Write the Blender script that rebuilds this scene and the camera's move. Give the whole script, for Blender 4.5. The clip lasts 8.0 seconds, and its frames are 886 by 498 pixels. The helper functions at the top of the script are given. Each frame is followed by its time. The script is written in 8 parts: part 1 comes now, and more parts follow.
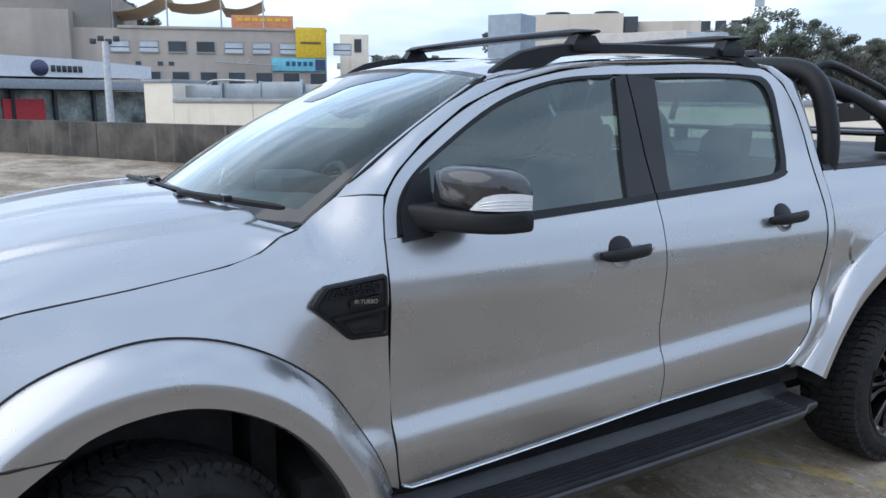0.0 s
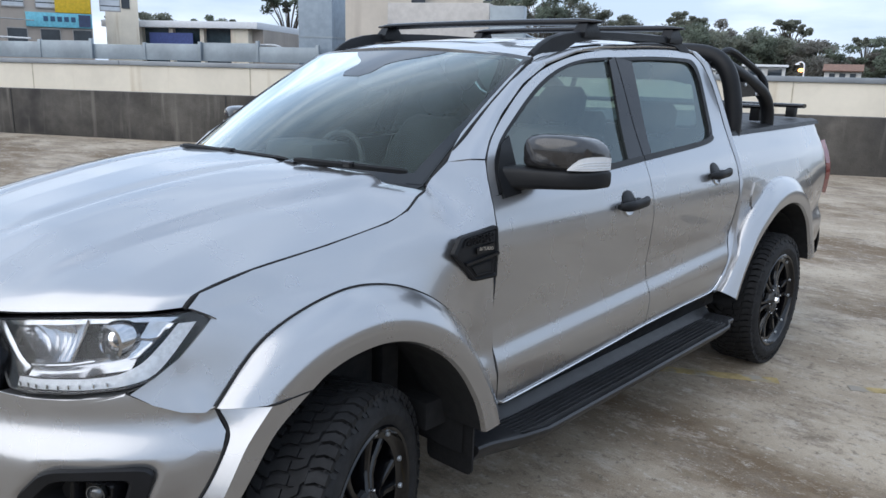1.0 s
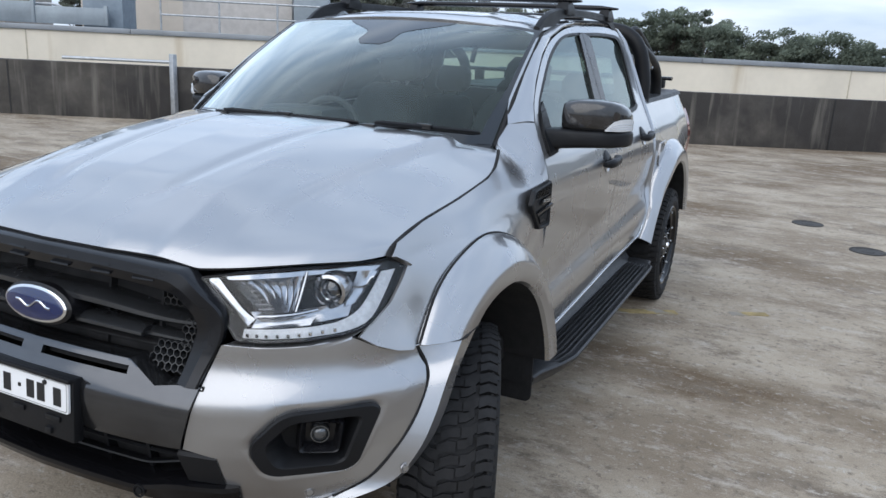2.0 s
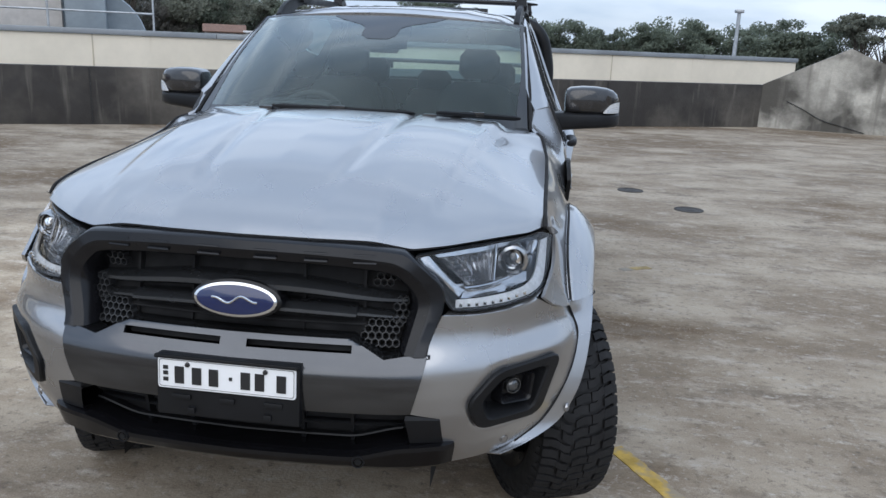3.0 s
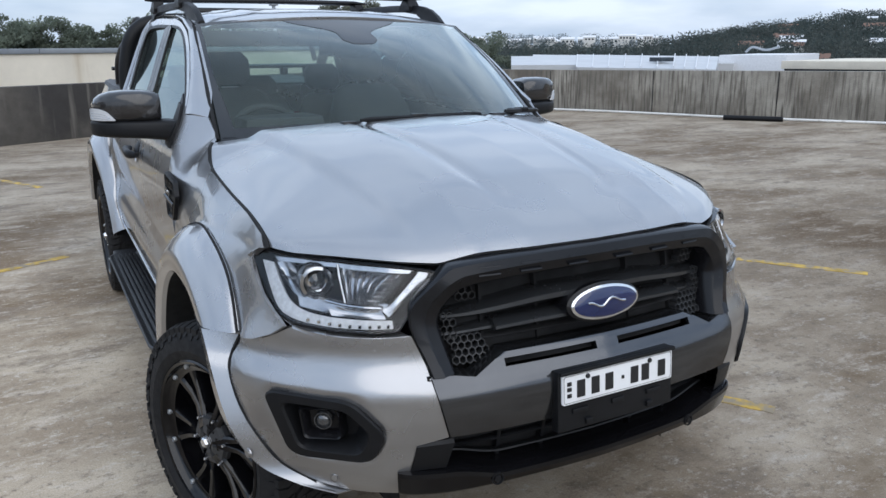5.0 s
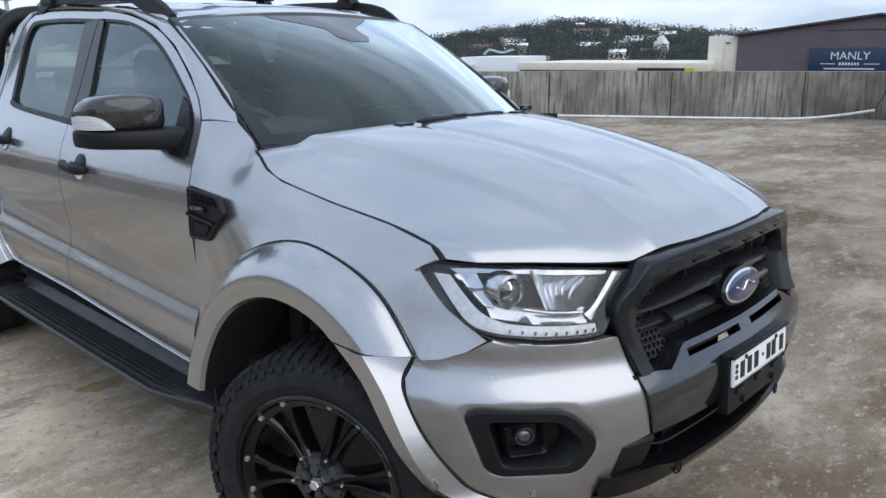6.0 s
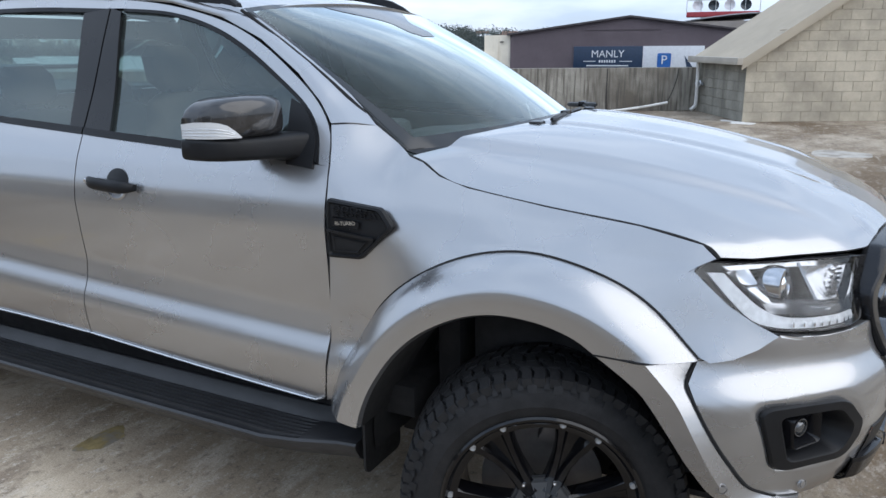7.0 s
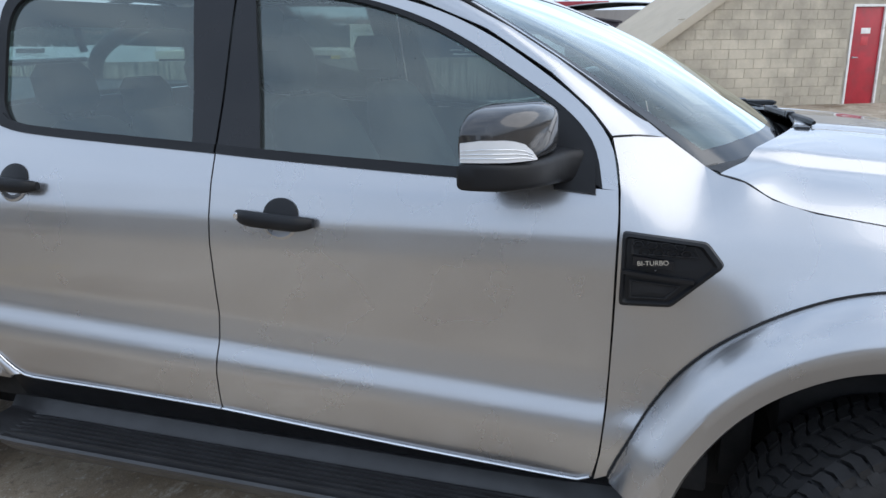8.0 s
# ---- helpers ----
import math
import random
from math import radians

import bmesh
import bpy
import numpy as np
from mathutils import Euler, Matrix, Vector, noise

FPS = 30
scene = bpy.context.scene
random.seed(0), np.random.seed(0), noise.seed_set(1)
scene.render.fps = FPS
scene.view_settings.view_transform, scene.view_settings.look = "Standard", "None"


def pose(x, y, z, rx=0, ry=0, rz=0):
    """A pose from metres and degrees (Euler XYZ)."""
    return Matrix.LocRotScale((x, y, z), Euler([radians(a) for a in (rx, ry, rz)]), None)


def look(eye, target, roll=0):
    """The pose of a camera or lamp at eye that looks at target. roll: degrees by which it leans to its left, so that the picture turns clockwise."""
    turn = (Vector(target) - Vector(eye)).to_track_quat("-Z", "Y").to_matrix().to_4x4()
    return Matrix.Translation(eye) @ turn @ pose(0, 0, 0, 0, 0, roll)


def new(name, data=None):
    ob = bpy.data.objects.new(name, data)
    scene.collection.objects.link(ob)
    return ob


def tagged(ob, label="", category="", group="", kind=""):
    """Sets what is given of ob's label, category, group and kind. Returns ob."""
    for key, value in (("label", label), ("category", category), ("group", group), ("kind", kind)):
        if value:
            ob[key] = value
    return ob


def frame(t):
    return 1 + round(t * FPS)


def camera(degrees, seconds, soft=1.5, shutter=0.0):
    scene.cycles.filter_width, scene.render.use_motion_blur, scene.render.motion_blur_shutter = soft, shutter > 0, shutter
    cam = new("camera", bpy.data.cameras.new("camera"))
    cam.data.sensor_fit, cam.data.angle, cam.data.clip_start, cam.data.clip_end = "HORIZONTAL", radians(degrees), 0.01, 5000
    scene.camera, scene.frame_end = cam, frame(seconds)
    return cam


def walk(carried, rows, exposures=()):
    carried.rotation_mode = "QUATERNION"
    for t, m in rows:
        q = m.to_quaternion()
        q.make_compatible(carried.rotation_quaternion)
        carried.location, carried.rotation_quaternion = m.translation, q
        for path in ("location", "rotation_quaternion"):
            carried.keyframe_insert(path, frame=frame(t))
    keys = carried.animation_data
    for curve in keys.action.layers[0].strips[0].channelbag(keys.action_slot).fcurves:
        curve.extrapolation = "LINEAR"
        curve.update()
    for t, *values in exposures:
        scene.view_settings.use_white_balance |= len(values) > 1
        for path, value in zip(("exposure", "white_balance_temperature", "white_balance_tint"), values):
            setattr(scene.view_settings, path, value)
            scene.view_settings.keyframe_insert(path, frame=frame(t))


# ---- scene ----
cam = camera(59.6, 8.0)
# seconds, place, turn
ROWS = [
    (0.0, 2.6890, -0.2204, 1.6063, 79.273, -0.269, 59.232),
    (0.5, 2.5224, -0.7319, 1.6302, 78.170, -0.777, 51.090),
    (1.0, 2.4040, -1.2355, 1.6372, 76.979, -1.340, 42.972),
    (1.5, 2.0521, -1.6343, 1.6009, 76.052, -2.188, 34.603),
    (1.7, 1.9343, -1.8156, 1.6053, 75.732, -2.541, 31.289),
    (2.8, 1.0158, -2.4769, 1.5799, 75.431, -2.424, 12.134),
    (3.0, 0.8035, -2.6172, 1.5795, 75.422, -2.261, 8.513),
    (3.5, 0.3009, -2.7495, 1.5943, 75.548, -1.474, -0.496),
    (4.0, -0.2318, -2.7022, 1.6061, 75.559, -0.514, -9.477),
    (4.5, -0.7807, -2.5893, 1.6135, 75.443, 0.289, -18.477),
    (4.7, -0.9744, -2.4850, 1.5814, 75.447, 0.536, -22.103),
    (5.8, -1.9781, -1.8555, 1.6006, 75.437, 0.479, -42.379),
    (6.0, -2.0819, -1.6425, 1.5807, 75.413, 0.461, -46.096),
    (6.5, -2.4201, -1.1461, 1.5822, 75.332, 0.178, -55.061),
    (7.0, -2.6448, -0.6286, 1.5767, 75.206, 0.403, -62.377),
    (7.5, -2.6631, -0.0227, 1.5965, 74.975, 0.784, -68.126),
    (8.0, -2.6014, 0.5623, 1.5894, 74.353, 0.396, -72.784),
]
EXPOSE = [(0.0, 0.59, 6400), (1.0, 0.53, 6590), (1.7, 0.49, 6590), (3.0, 0.32, 6510), (4.7, 0.27, 6520), (6.0, 0.39, 6570), (6.5, 0.47, 6590), (8.0, 0.66, 6570)]
walk(cam, [(t, pose(x, y, z, rx, ry, rz)) for t, x, y, z, rx, ry, rz in ROWS], exposures=[(t, e, k, 10) for t, e, k in EXPOSE])

# ---- sky and sun ----
SUN_EL, SUN_AZ = 42.0, 184.0     # azimuth clockwise from +y
world = bpy.data.worlds.new("world")
scene.world = world
world.use_nodes = True
wn, wl = world.node_tree.nodes, world.node_tree.links
wn.clear()
w_out, w_bg = wn.new("ShaderNodeOutputWorld"), wn.new("ShaderNodeBackground")
sky = wn.new("ShaderNodeTexSky")
sky.sky_type, sky.sun_disc = "NISHITA", False
sky.sun_elevation, sky.sun_rotation = radians(SUN_EL), radians(SUN_AZ)
sky.air_density, sky.dust_density, sky.ozone_density = 1.0, 1.6, 1.0
w_tc, w_map, w_noise, w_ramp, w_mix = (wn.new("ShaderNodeTexCoord"), wn.new("ShaderNodeMapping"), wn.new("ShaderNodeTexNoise"),
                                       wn.new("ShaderNodeValToRGB"), wn.new("ShaderNodeMix"))
w_map.inputs["Scale"].default_value = (1.0, 1.0, 4.5)
w_noise.inputs["Scale"].default_value, w_noise.inputs["Detail"].default_value, w_noise.inputs["Roughness"].default_value = 2.1, 8, 0.55
w_ramp.color_ramp.elements[0].position, w_ramp.color_ramp.elements[1].position = 0.36, 0.56
w_ramp.color_ramp.elements[0].color, w_ramp.color_ramp.elements[1].color = (0.82, 0.82, 0.82, 1), (1, 1, 1, 1)
w_n2, w_r2 = wn.new("ShaderNodeTexNoise"), wn.new("ShaderNodeValToRGB")
w_n2.inputs["Scale"].default_value, w_n2.inputs["Detail"].default_value = 4.3, 6
w_r2.color_ramp.elements[0].position, w_r2.color_ramp.elements[1].position = 0.36, 0.62
w_r2.color_ramp.elements[0].color, w_r2.color_ramp.elements[1].color = (5.6, 6.7, 8.2, 1), (8.6, 9.3, 10.2, 1)
w_mix.data_type = "RGBA"
wl.new(w_tc.outputs["Generated"], w_map.inputs["Vector"])
wl.new(w_map.outputs["Vector"], w_noise.inputs["Vector"])
wl.new(w_map.outputs["Vector"], w_n2.inputs["Vector"])
wl.new(w_noise.outputs["Fac"], w_ramp.inputs["Fac"])
wl.new(w_n2.outputs["Fac"], w_r2.inputs["Fac"])
wl.new(w_ramp.outputs["Color"], w_mix.inputs["Factor"])
wl.new(sky.outputs["Color"], w_mix.inputs["A"])
wl.new(w_r2.outputs["Color"], w_mix.inputs["B"])
w_sep, w_grad, w_mul = wn.new("ShaderNodeSeparateXYZ"), wn.new("ShaderNodeValToRGB"), wn.new("ShaderNodeMix")
w_grad.color_ramp.elements[0].color, w_grad.color_ramp.elements[1].color = (0.505, 0.53, 0.565, 1), (0.56, 0.62, 0.71, 1)
w_low = w_grad.color_ramp.elements.new(0.30)
w_low.color = (0.56, 0.61, 0.685, 1)
wl.new(w_tc.outputs["Generated"], w_sep.inputs["Vector"])
wl.new(w_sep.outputs["Z"], w_grad.inputs["Fac"])
w_mul.data_type, w_mul.blend_type = "RGBA", "MULTIPLY"
w_mul.inputs["Factor"].default_value = 1.0
wl.new(w_mix.outputs["Result"], w_mul.inputs["A"])
wl.new(w_grad.outputs["Color"], w_mul.inputs["B"])
wl.new(w_mul.outputs["Result"], w_bg.inputs["Color"])
w_bg.inputs["Strength"].default_value = 0.16
wl.new(w_bg.outputs["Background"], w_out.inputs["Surface"])
sun = new("sun", bpy.data.lights.new("sun", "SUN"))
sun.data.energy, sun.data.angle, sun.data.color = 1.22, radians(78), (1.0, 0.94, 0.86)
sun.matrix_world = look((0, 0, 0), (-math.sin(radians(SUN_AZ)) * math.cos(radians(SUN_EL)), -math.cos(radians(SUN_AZ)) * math.cos(radians(SUN_EL)), -math.sin(radians(SUN_EL))))


# ---- materials ----
def mix_rgb(nt, fac, a, b, blend="MIX"):
    m = nt.nodes.new("ShaderNodeMix")
    m.data_type, m.blend_type = "RGBA", blend
    for slot, v in (("Factor", fac), ("A", a), ("B", b)):
        if isinstance(v, (int, float)):
            m.inputs[slot].default_value = v
        elif isinstance(v, tuple):
            m.inputs[slot].default_value = (*v[:3], 1)
        else:
            nt.links.new(v, m.inputs[slot])
    return m.outputs["Result"]


def noise_fac(nt, scale, lo=0.35, hi=0.65, detail=5, stretch=(1, 1, 1), rough=0.55, seed=0.0, kind="NOISE"):
    """A 0..1 mask of noise at real size."""
    geo, mp = nt.nodes.new("ShaderNodeNewGeometry"), nt.nodes.new("ShaderNodeMapping")
    mp.inputs["Scale"].default_value, mp.inputs["Location"].default_value = stretch, (seed, seed * 0.7, seed * 1.3)
    nt.links.new(geo.outputs["Position"], mp.inputs["Vector"])
    if kind == "VORONOI":
        tex = nt.nodes.new("ShaderNodeTexVoronoi")
        tex.inputs["Scale"].default_value = scale
        out = tex.outputs["Distance"]
    else:
        tex = nt.nodes.new("ShaderNodeTexNoise")
        tex.inputs["Scale"].default_value, tex.inputs["Detail"].default_value, tex.inputs["Roughness"].default_value = scale, detail, rough
        out = tex.outputs["Fac"]
    nt.links.new(mp.outputs["Vector"], tex.inputs["Vector"])
    rng = nt.nodes.new("ShaderNodeMapRange")
    rng.inputs["From Min"].default_value, rng.inputs["From Max"].default_value = lo, hi
    nt.links.new(out, rng.inputs["Value"])
    return rng.outputs["Result"]


def mat(name, color, rough=0.6, metal=0.0, var=0.12, scale=6.0, bump=0.0, bscale=60.0, coat=0.0, stain=None, streak=None, rvar=0.1, spec=0.5, per_piece=0.0, emit=0.0):
    m = bpy.data.materials.new(name)
    m.use_nodes = True
    nt = m.node_tree
    b = nt.nodes["Principled BSDF"]
    col = mix_rgb(nt, noise_fac(nt, scale), tuple(c * (1 - var) for c in color), tuple(min(1, c * (1 + var)) for c in color))
    col = mix_rgb(nt, noise_fac(nt, scale * 9, 0.3, 0.7), col, mix_rgb(nt, 1.0, col, tuple(1 - var * 0.6 for _ in range(3)), "MULTIPLY"))
    if stain:
        col = mix_rgb(nt, noise_fac(nt, stain[1], stain[2], stain[3], seed=3.1), col, stain[0])
    if streak:
        col = mix_rgb(nt, noise_fac(nt, streak[1], streak[2], streak[3], stretch=(1, 1, 0.07), seed=7.7), col, streak[0])
    if per_piece:
        info, hsv, rng = nt.nodes.new("ShaderNodeObjectInfo"), nt.nodes.new("ShaderNodeHueSaturation"), nt.nodes.new("ShaderNodeMapRange")
        rng.inputs["To Min"].default_value, rng.inputs["To Max"].default_value = 1 - per_piece, 1 + per_piece
        nt.links.new(info.outputs["Random"], rng.inputs["Value"])
        nt.links.new(rng.outputs["Result"], hsv.inputs["Value"])
        nt.links.new(col, hsv.inputs["Color"])
        col = hsv.outputs["Color"]
    nt.links.new(col, b.inputs["Base Color"])
    rng = nt.nodes.new("ShaderNodeMapRange")
    rng.inputs["To Min"].default_value, rng.inputs["To Max"].default_value = max(0.02, rough * (1 - rvar)), min(1, rough * (1 + rvar))
    nt.links.new(noise_fac(nt, scale * 3, seed=1.7), rng.inputs["Value"])
    nt.links.new(rng.outputs["Result"], b.inputs["Roughness"])
    b.inputs["Metallic"].default_value = metal
    b.inputs["Coat Weight"].default_value, b.inputs["Coat Roughness"].default_value = coat, 0.04
    b.inputs["Specular IOR Level"].default_value = spec
    if emit:
        b.inputs["Emission Color"].default_value, b.inputs["Emission Strength"].default_value = (*color, 1), emit
    if bump:
        bp = nt.nodes.new("ShaderNodeBump")
        bp.inputs["Strength"].default_value, bp.inputs["Distance"].default_value = bump, 0.01
        nt.links.new(noise_fac(nt, bscale, 0.2, 0.8), bp.inputs["Height"])
        nt.links.new(bp.outputs["Normal"], b.inputs["Normal"])
    return m


def glass(name, tint, ior=1.5, gloss_tint=(1, 1, 1), film=0.0, steep=0.0):
    """A thin pane: tinted see-through with a mirror gloss that grows at grazing angles, and a pale film: dust, plus
    veiling sky reflection put in as colour.
    """
    m = bpy.data.materials.new(name)
    m.use_nodes = True
    nt = m.node_tree
    nt.nodes.clear()
    out, tr, gl, mx, fr = (nt.nodes.new(k) for k in ("ShaderNodeOutputMaterial", "ShaderNodeBsdfTransparent", "ShaderNodeBsdfGlossy", "ShaderNodeMixShader", "ShaderNodeFresnel"))
    tr.inputs["Color"].default_value = (*tint, 1)
    gl.inputs["Color"].default_value, gl.inputs["Roughness"].default_value = (*gloss_tint, 1), 0.015
    fr.inputs["IOR"].default_value = ior
    if steep:
        lw, pw, ma = nt.nodes.new("ShaderNodeLayerWeight"), nt.nodes.new("ShaderNodeMath"), nt.nodes.new("ShaderNodeMath")
        lw.inputs["Blend"].default_value = 0.5
        pw.operation, ma.operation = "POWER", "MULTIPLY_ADD"
        pw.inputs[1].default_value, ma.inputs[1].default_value, ma.inputs[2].default_value = 5.5, steep, 0.006
        nt.links.new(lw.outputs["Facing"], pw.inputs[0])
        nt.links.new(pw.outputs[0], ma.inputs[0])
        nt.links.new(ma.outputs[0], mx.inputs["Fac"])
    else:
        nt.links.new(fr.outputs["Fac"], mx.inputs["Fac"])
    if film:
        df, fm = nt.nodes.new("ShaderNodeBsdfDiffuse"), nt.nodes.new("ShaderNodeMixShader")
        df.inputs["Color"].default_value = (0.58, 0.70, 0.69, 1)
        rng = nt.nodes.new("ShaderNodeMapRange")
        rng.inputs["To Min"].default_value, rng.inputs["To Max"].default_value = film * 0.8, film * 1.2
        nt.links.new(noise_fac(nt, 2.5), rng.inputs["Value"])
        nt.links.new(rng.outputs["Result"], fm.inputs["Fac"])
        nt.links.new(tr.outputs["BSDF"], fm.inputs[1])
        nt.links.new(df.outputs["BSDF"], fm.inputs[2])
        nt.links.new(fm.outputs["Shader"], mx.inputs[1])
    else:
        nt.links.new(tr.outputs["BSDF"], mx.inputs[1])
    nt.links.new(gl.outputs["BSDF"], mx.inputs[2])
    nt.links.new(mx.outputs["Shader"], out.inputs["Surface"])
    return m


def stain_patch(nt, cx, cy, rx, ry, seed):
    """A ragged round patch of the deck: 1 in its middle, 0 outside."""
    geo, mp, ln, ad, rg = (nt.nodes.new(k) for k in ("ShaderNodeNewGeometry", "ShaderNodeMapping", "ShaderNodeVectorMath", "ShaderNodeMath", "ShaderNodeMapRange"))
    mp.inputs["Scale"].default_value, mp.inputs["Location"].default_value = (1 / rx, 1 / ry, 0), (-cx / rx, -cy / ry, 0)
    ln.operation, ad.operation = "LENGTH", "ADD"
    nt.links.new(geo.outputs["Position"], mp.inputs["Vector"])
    nt.links.new(mp.outputs["Vector"], ln.inputs[0])
    nt.links.new(ln.outputs["Value"], ad.inputs[0])
    nt.links.new(noise_fac(nt, 0.9, 0.2, 0.8, 9, rough=0.65, seed=seed), ad.inputs[1])
    rg.inputs["From Min"].default_value, rg.inputs["From Max"].default_value = 0.95, 1.75
    rg.inputs["To Min"].default_value, rg.inputs["To Max"].default_value = 1.0, 0.0
    nt.links.new(ad.outputs[0], rg.inputs["Value"])
    return rg.outputs["Result"]


def slab_material():
    """Weathered roof-deck concrete: grey paste, exposed pale patches, brown drying stains, fine grit."""
    m = bpy.data.materials.new("deck_concrete")
    m.use_nodes = True
    nt = m.node_tree
    b = nt.nodes["Principled BSDF"]
    col = mix_rgb(nt, noise_fac(nt, 1.1, 0.40, 0.60, 10, stretch=(0.8, 1.2, 1), rough=0.62), (0.282, 0.228, 0.170), (0.454, 0.389, 0.305))
    col = mix_rgb(nt, noise_fac(nt, 0.34, 0.485, 0.605, 10, stretch=(1.0, 1.7, 1), rough=0.66, seed=5), col, (0.178, 0.130, 0.085))
    col = mix_rgb(nt, noise_fac(nt, 2.2, 0.52, 0.64, 12, stretch=(0.8, 1.4, 1), rough=0.72, seed=13), col, (0.218, 0.178, 0.138))
    col = mix_rgb(nt, noise_fac(nt, 3.6, 0.54, 0.66, 12, stretch=(0.7, 1.5, 1), rough=0.75, seed=9), col, (0.471, 0.414, 0.345))
    col = mix_rgb(nt, noise_fac(nt, 12.0, 0.55, 0.66, 10, stretch=(0.8, 1.4, 1), rough=0.8, seed=2), col, (0.506, 0.460, 0.397))
    col = mix_rgb(nt, noise_fac(nt, 24.0, 0.54, 0.72, 6, rough=0.7, seed=4), col, (0.161, 0.133, 0.107))
    col = mix_rgb(nt, noise_fac(nt, 48.0, 0.60, 0.80, 5, seed=8), col, (0.506, 0.471, 0.414))
    grit = noise_fac(nt, 160.0, 0.3, 0.7, 3, seed=6)
    col = mix_rgb(nt, grit, col, mix_rgb(nt, 1.0, col, (0.72, 0.71, 0.7), "MULTIPLY"))
    # broad tone patches by position: one paler beside the truck, two darker
    col = mix_rgb(nt, stain_patch(nt, -1.9, 2.3, 2.0, 2.7, 17), col, mix_rgb(nt, 1.0, col, (1.52, 1.50, 1.47), "MULTIPLY"))
    col = mix_rgb(nt, stain_patch(nt, 5.2, 0.8, 3.2, 2.4, 23), col, mix_rgb(nt, 1.0, col, (0.80, 0.78, 0.76), "MULTIPLY"))
    col = mix_rgb(nt, stain_patch(nt, -2.9, -0.7, 2.0, 1.6, 31), col, mix_rgb(nt, 1.0, col, (0.70, 0.68, 0.66), "MULTIPLY"))
    nt.links.new(col, b.inputs["Base Color"])
    b.inputs["Roughness"].default_value = 0.88
    b.inputs["Specular IOR Level"].default_value = 0.15
    bp = nt.nodes.new("ShaderNodeBump")
    bp.inputs["Strength"].default_value, bp.inputs["Distance"].default_value = 0.5, 0.004
    nt.links.new(noise_fac(nt, 75.0, 0.2, 0.8, 6), bp.inputs["Height"])
    nt.links.new(bp.outputs["Normal"], b.inputs["Normal"])
    return m


def paint_material():
    """Silver metallic car paint under clear coat."""
    m = bpy.data.materials.new("silver_paint")
    m.use_nodes = True
    nt = m.node_tree
    b = nt.nodes["Principled BSDF"]
    col = mix_rgb(nt, noise_fac(nt, 900.0, 0.3, 0.7, 2), (0.365, 0.367, 0.376), (0.41, 0.413, 0.424))
    nt.links.new(col, b.inputs["Base Color"])
    b.inputs["Metallic"].default_value = 0.86
    rng = nt.nodes.new("ShaderNodeMapRange")
    rng.inputs["To Min"].default_value, rng.inputs["To Max"].default_value = 0.26, 0.31
    nt.links.new(noise_fac(nt, 3.0), rng.inputs["Value"])
    nt.links.new(rng.outputs["Result"], b.inputs["Roughness"])
    b.inputs["Coat Weight"].default_value, b.inputs["Coat Roughness"].default_value = 1.0, 0.03
    return m


PAINT = paint_material()
DECK = slab_material()
PLASTIC = mat("black_plastic", (0.010, 0.0105, 0.012), 0.42, var=0.15, bump=0.08, bscale=600, spec=0.22)
STEP = mat("step_plastic", (0.022, 0.0225, 0.0245), 0.42, var=0.2, scale=8, bump=0.1, bscale=500)
TRIM = mat("black_gloss_trim", (0.008, 0.008, 0.0095), 0.25, var=0.1, coat=0.1, spec=0.28)
CENTRE = mat("grey_bumper_satin", (0.095, 0.099, 0.107), 0.17, metal=0.92, var=0.06, coat=0.3)
GREY = mat("dark_grey_satin", (0.019, 0.020, 0.023), 0.24, metal=0.5, var=0.08, coat=0.12, spec=0.3)
RUBBER = mat("tyre_rubber", (0.014, 0.014, 0.015), 0.72, spec=0.3, var=0.25, scale=14, bump=0.15, bscale=300)
RIM = mat("gloss_black_rim", (0.004, 0.004, 0.005), 0.12, var=0.1, coat=0.3, spec=0.3)
CHROME = mat("chrome", (0.78, 0.79, 0.80), 0.12, metal=1.0, var=0.04)
BRIGHT = mat("satin_reflector", (0.72, 0.73, 0.75), 0.22, metal=0.9, var=0.05)
SHELL = mat("underbody_black", (0.008, 0.008, 0.009), 0.9, var=0.2)
SEAT = mat("charcoal_seat_cloth", (0.045, 0.047, 0.05), 0.85, var=0.2)
DASH = mat("dashboard_vinyl", (0.035, 0.036, 0.038), 0.6, var=0.15)
WSCREEN = glass("windscreen_glass", (0.72, 0.81, 0.79), 2.1, (0.94, 1.0, 0.985), film=0.050, steep=3.2)
TINT = glass("tinted_glass", (0.36, 0.45, 0.44), 1.78, (0.90, 1.0, 0.985), film=0.035)
CLEAR = glass("clear_lens", (0.95, 0.96, 0.97), 1.45)
LENS = glass("projector_lens", (0.75, 0.8, 0.85), 1.9)
FRIT = mat("black_frit", (0.008, 0.009, 0.010), 0.1, var=0.05, coat=0.2)
RED = mat("red_lamp_lens", (0.17, 0.004, 0.007), 0.15, var=0.1, coat=0.6)
WHITE_LENS = mat("white_lamp_lens", (0.60, 0.61, 0.62), 0.3, var=0.08, coat=0.4)
BLUE = mat("badge_blue", (0.006, 0.015, 0.075), 0.15, var=0.08, coat=0.8)
PLATE = mat("white_plate", (0.80, 0.81, 0.82), 0.35, var=0.03)
INK = mat("black_ink", (0.012, 0.012, 0.013), 0.5, var=0.05)
CARBON = mat("dark_mirror_cap", (0.028, 0.027, 0.028), 0.16, metal=0.2, var=0.3, scale=30, coat=0.7)
YELLOW = mat("yellow_line_paint", (0.50, 0.33, 0.07), 0.88, var=0.25, scale=9, stain=((0.27, 0.225, 0.16), 11, 0.46, 0.60))
STEEL = mat("galvanised_steel", (0.42, 0.44, 0.46), 0.45, metal=0.7, var=0.15, scale=9)
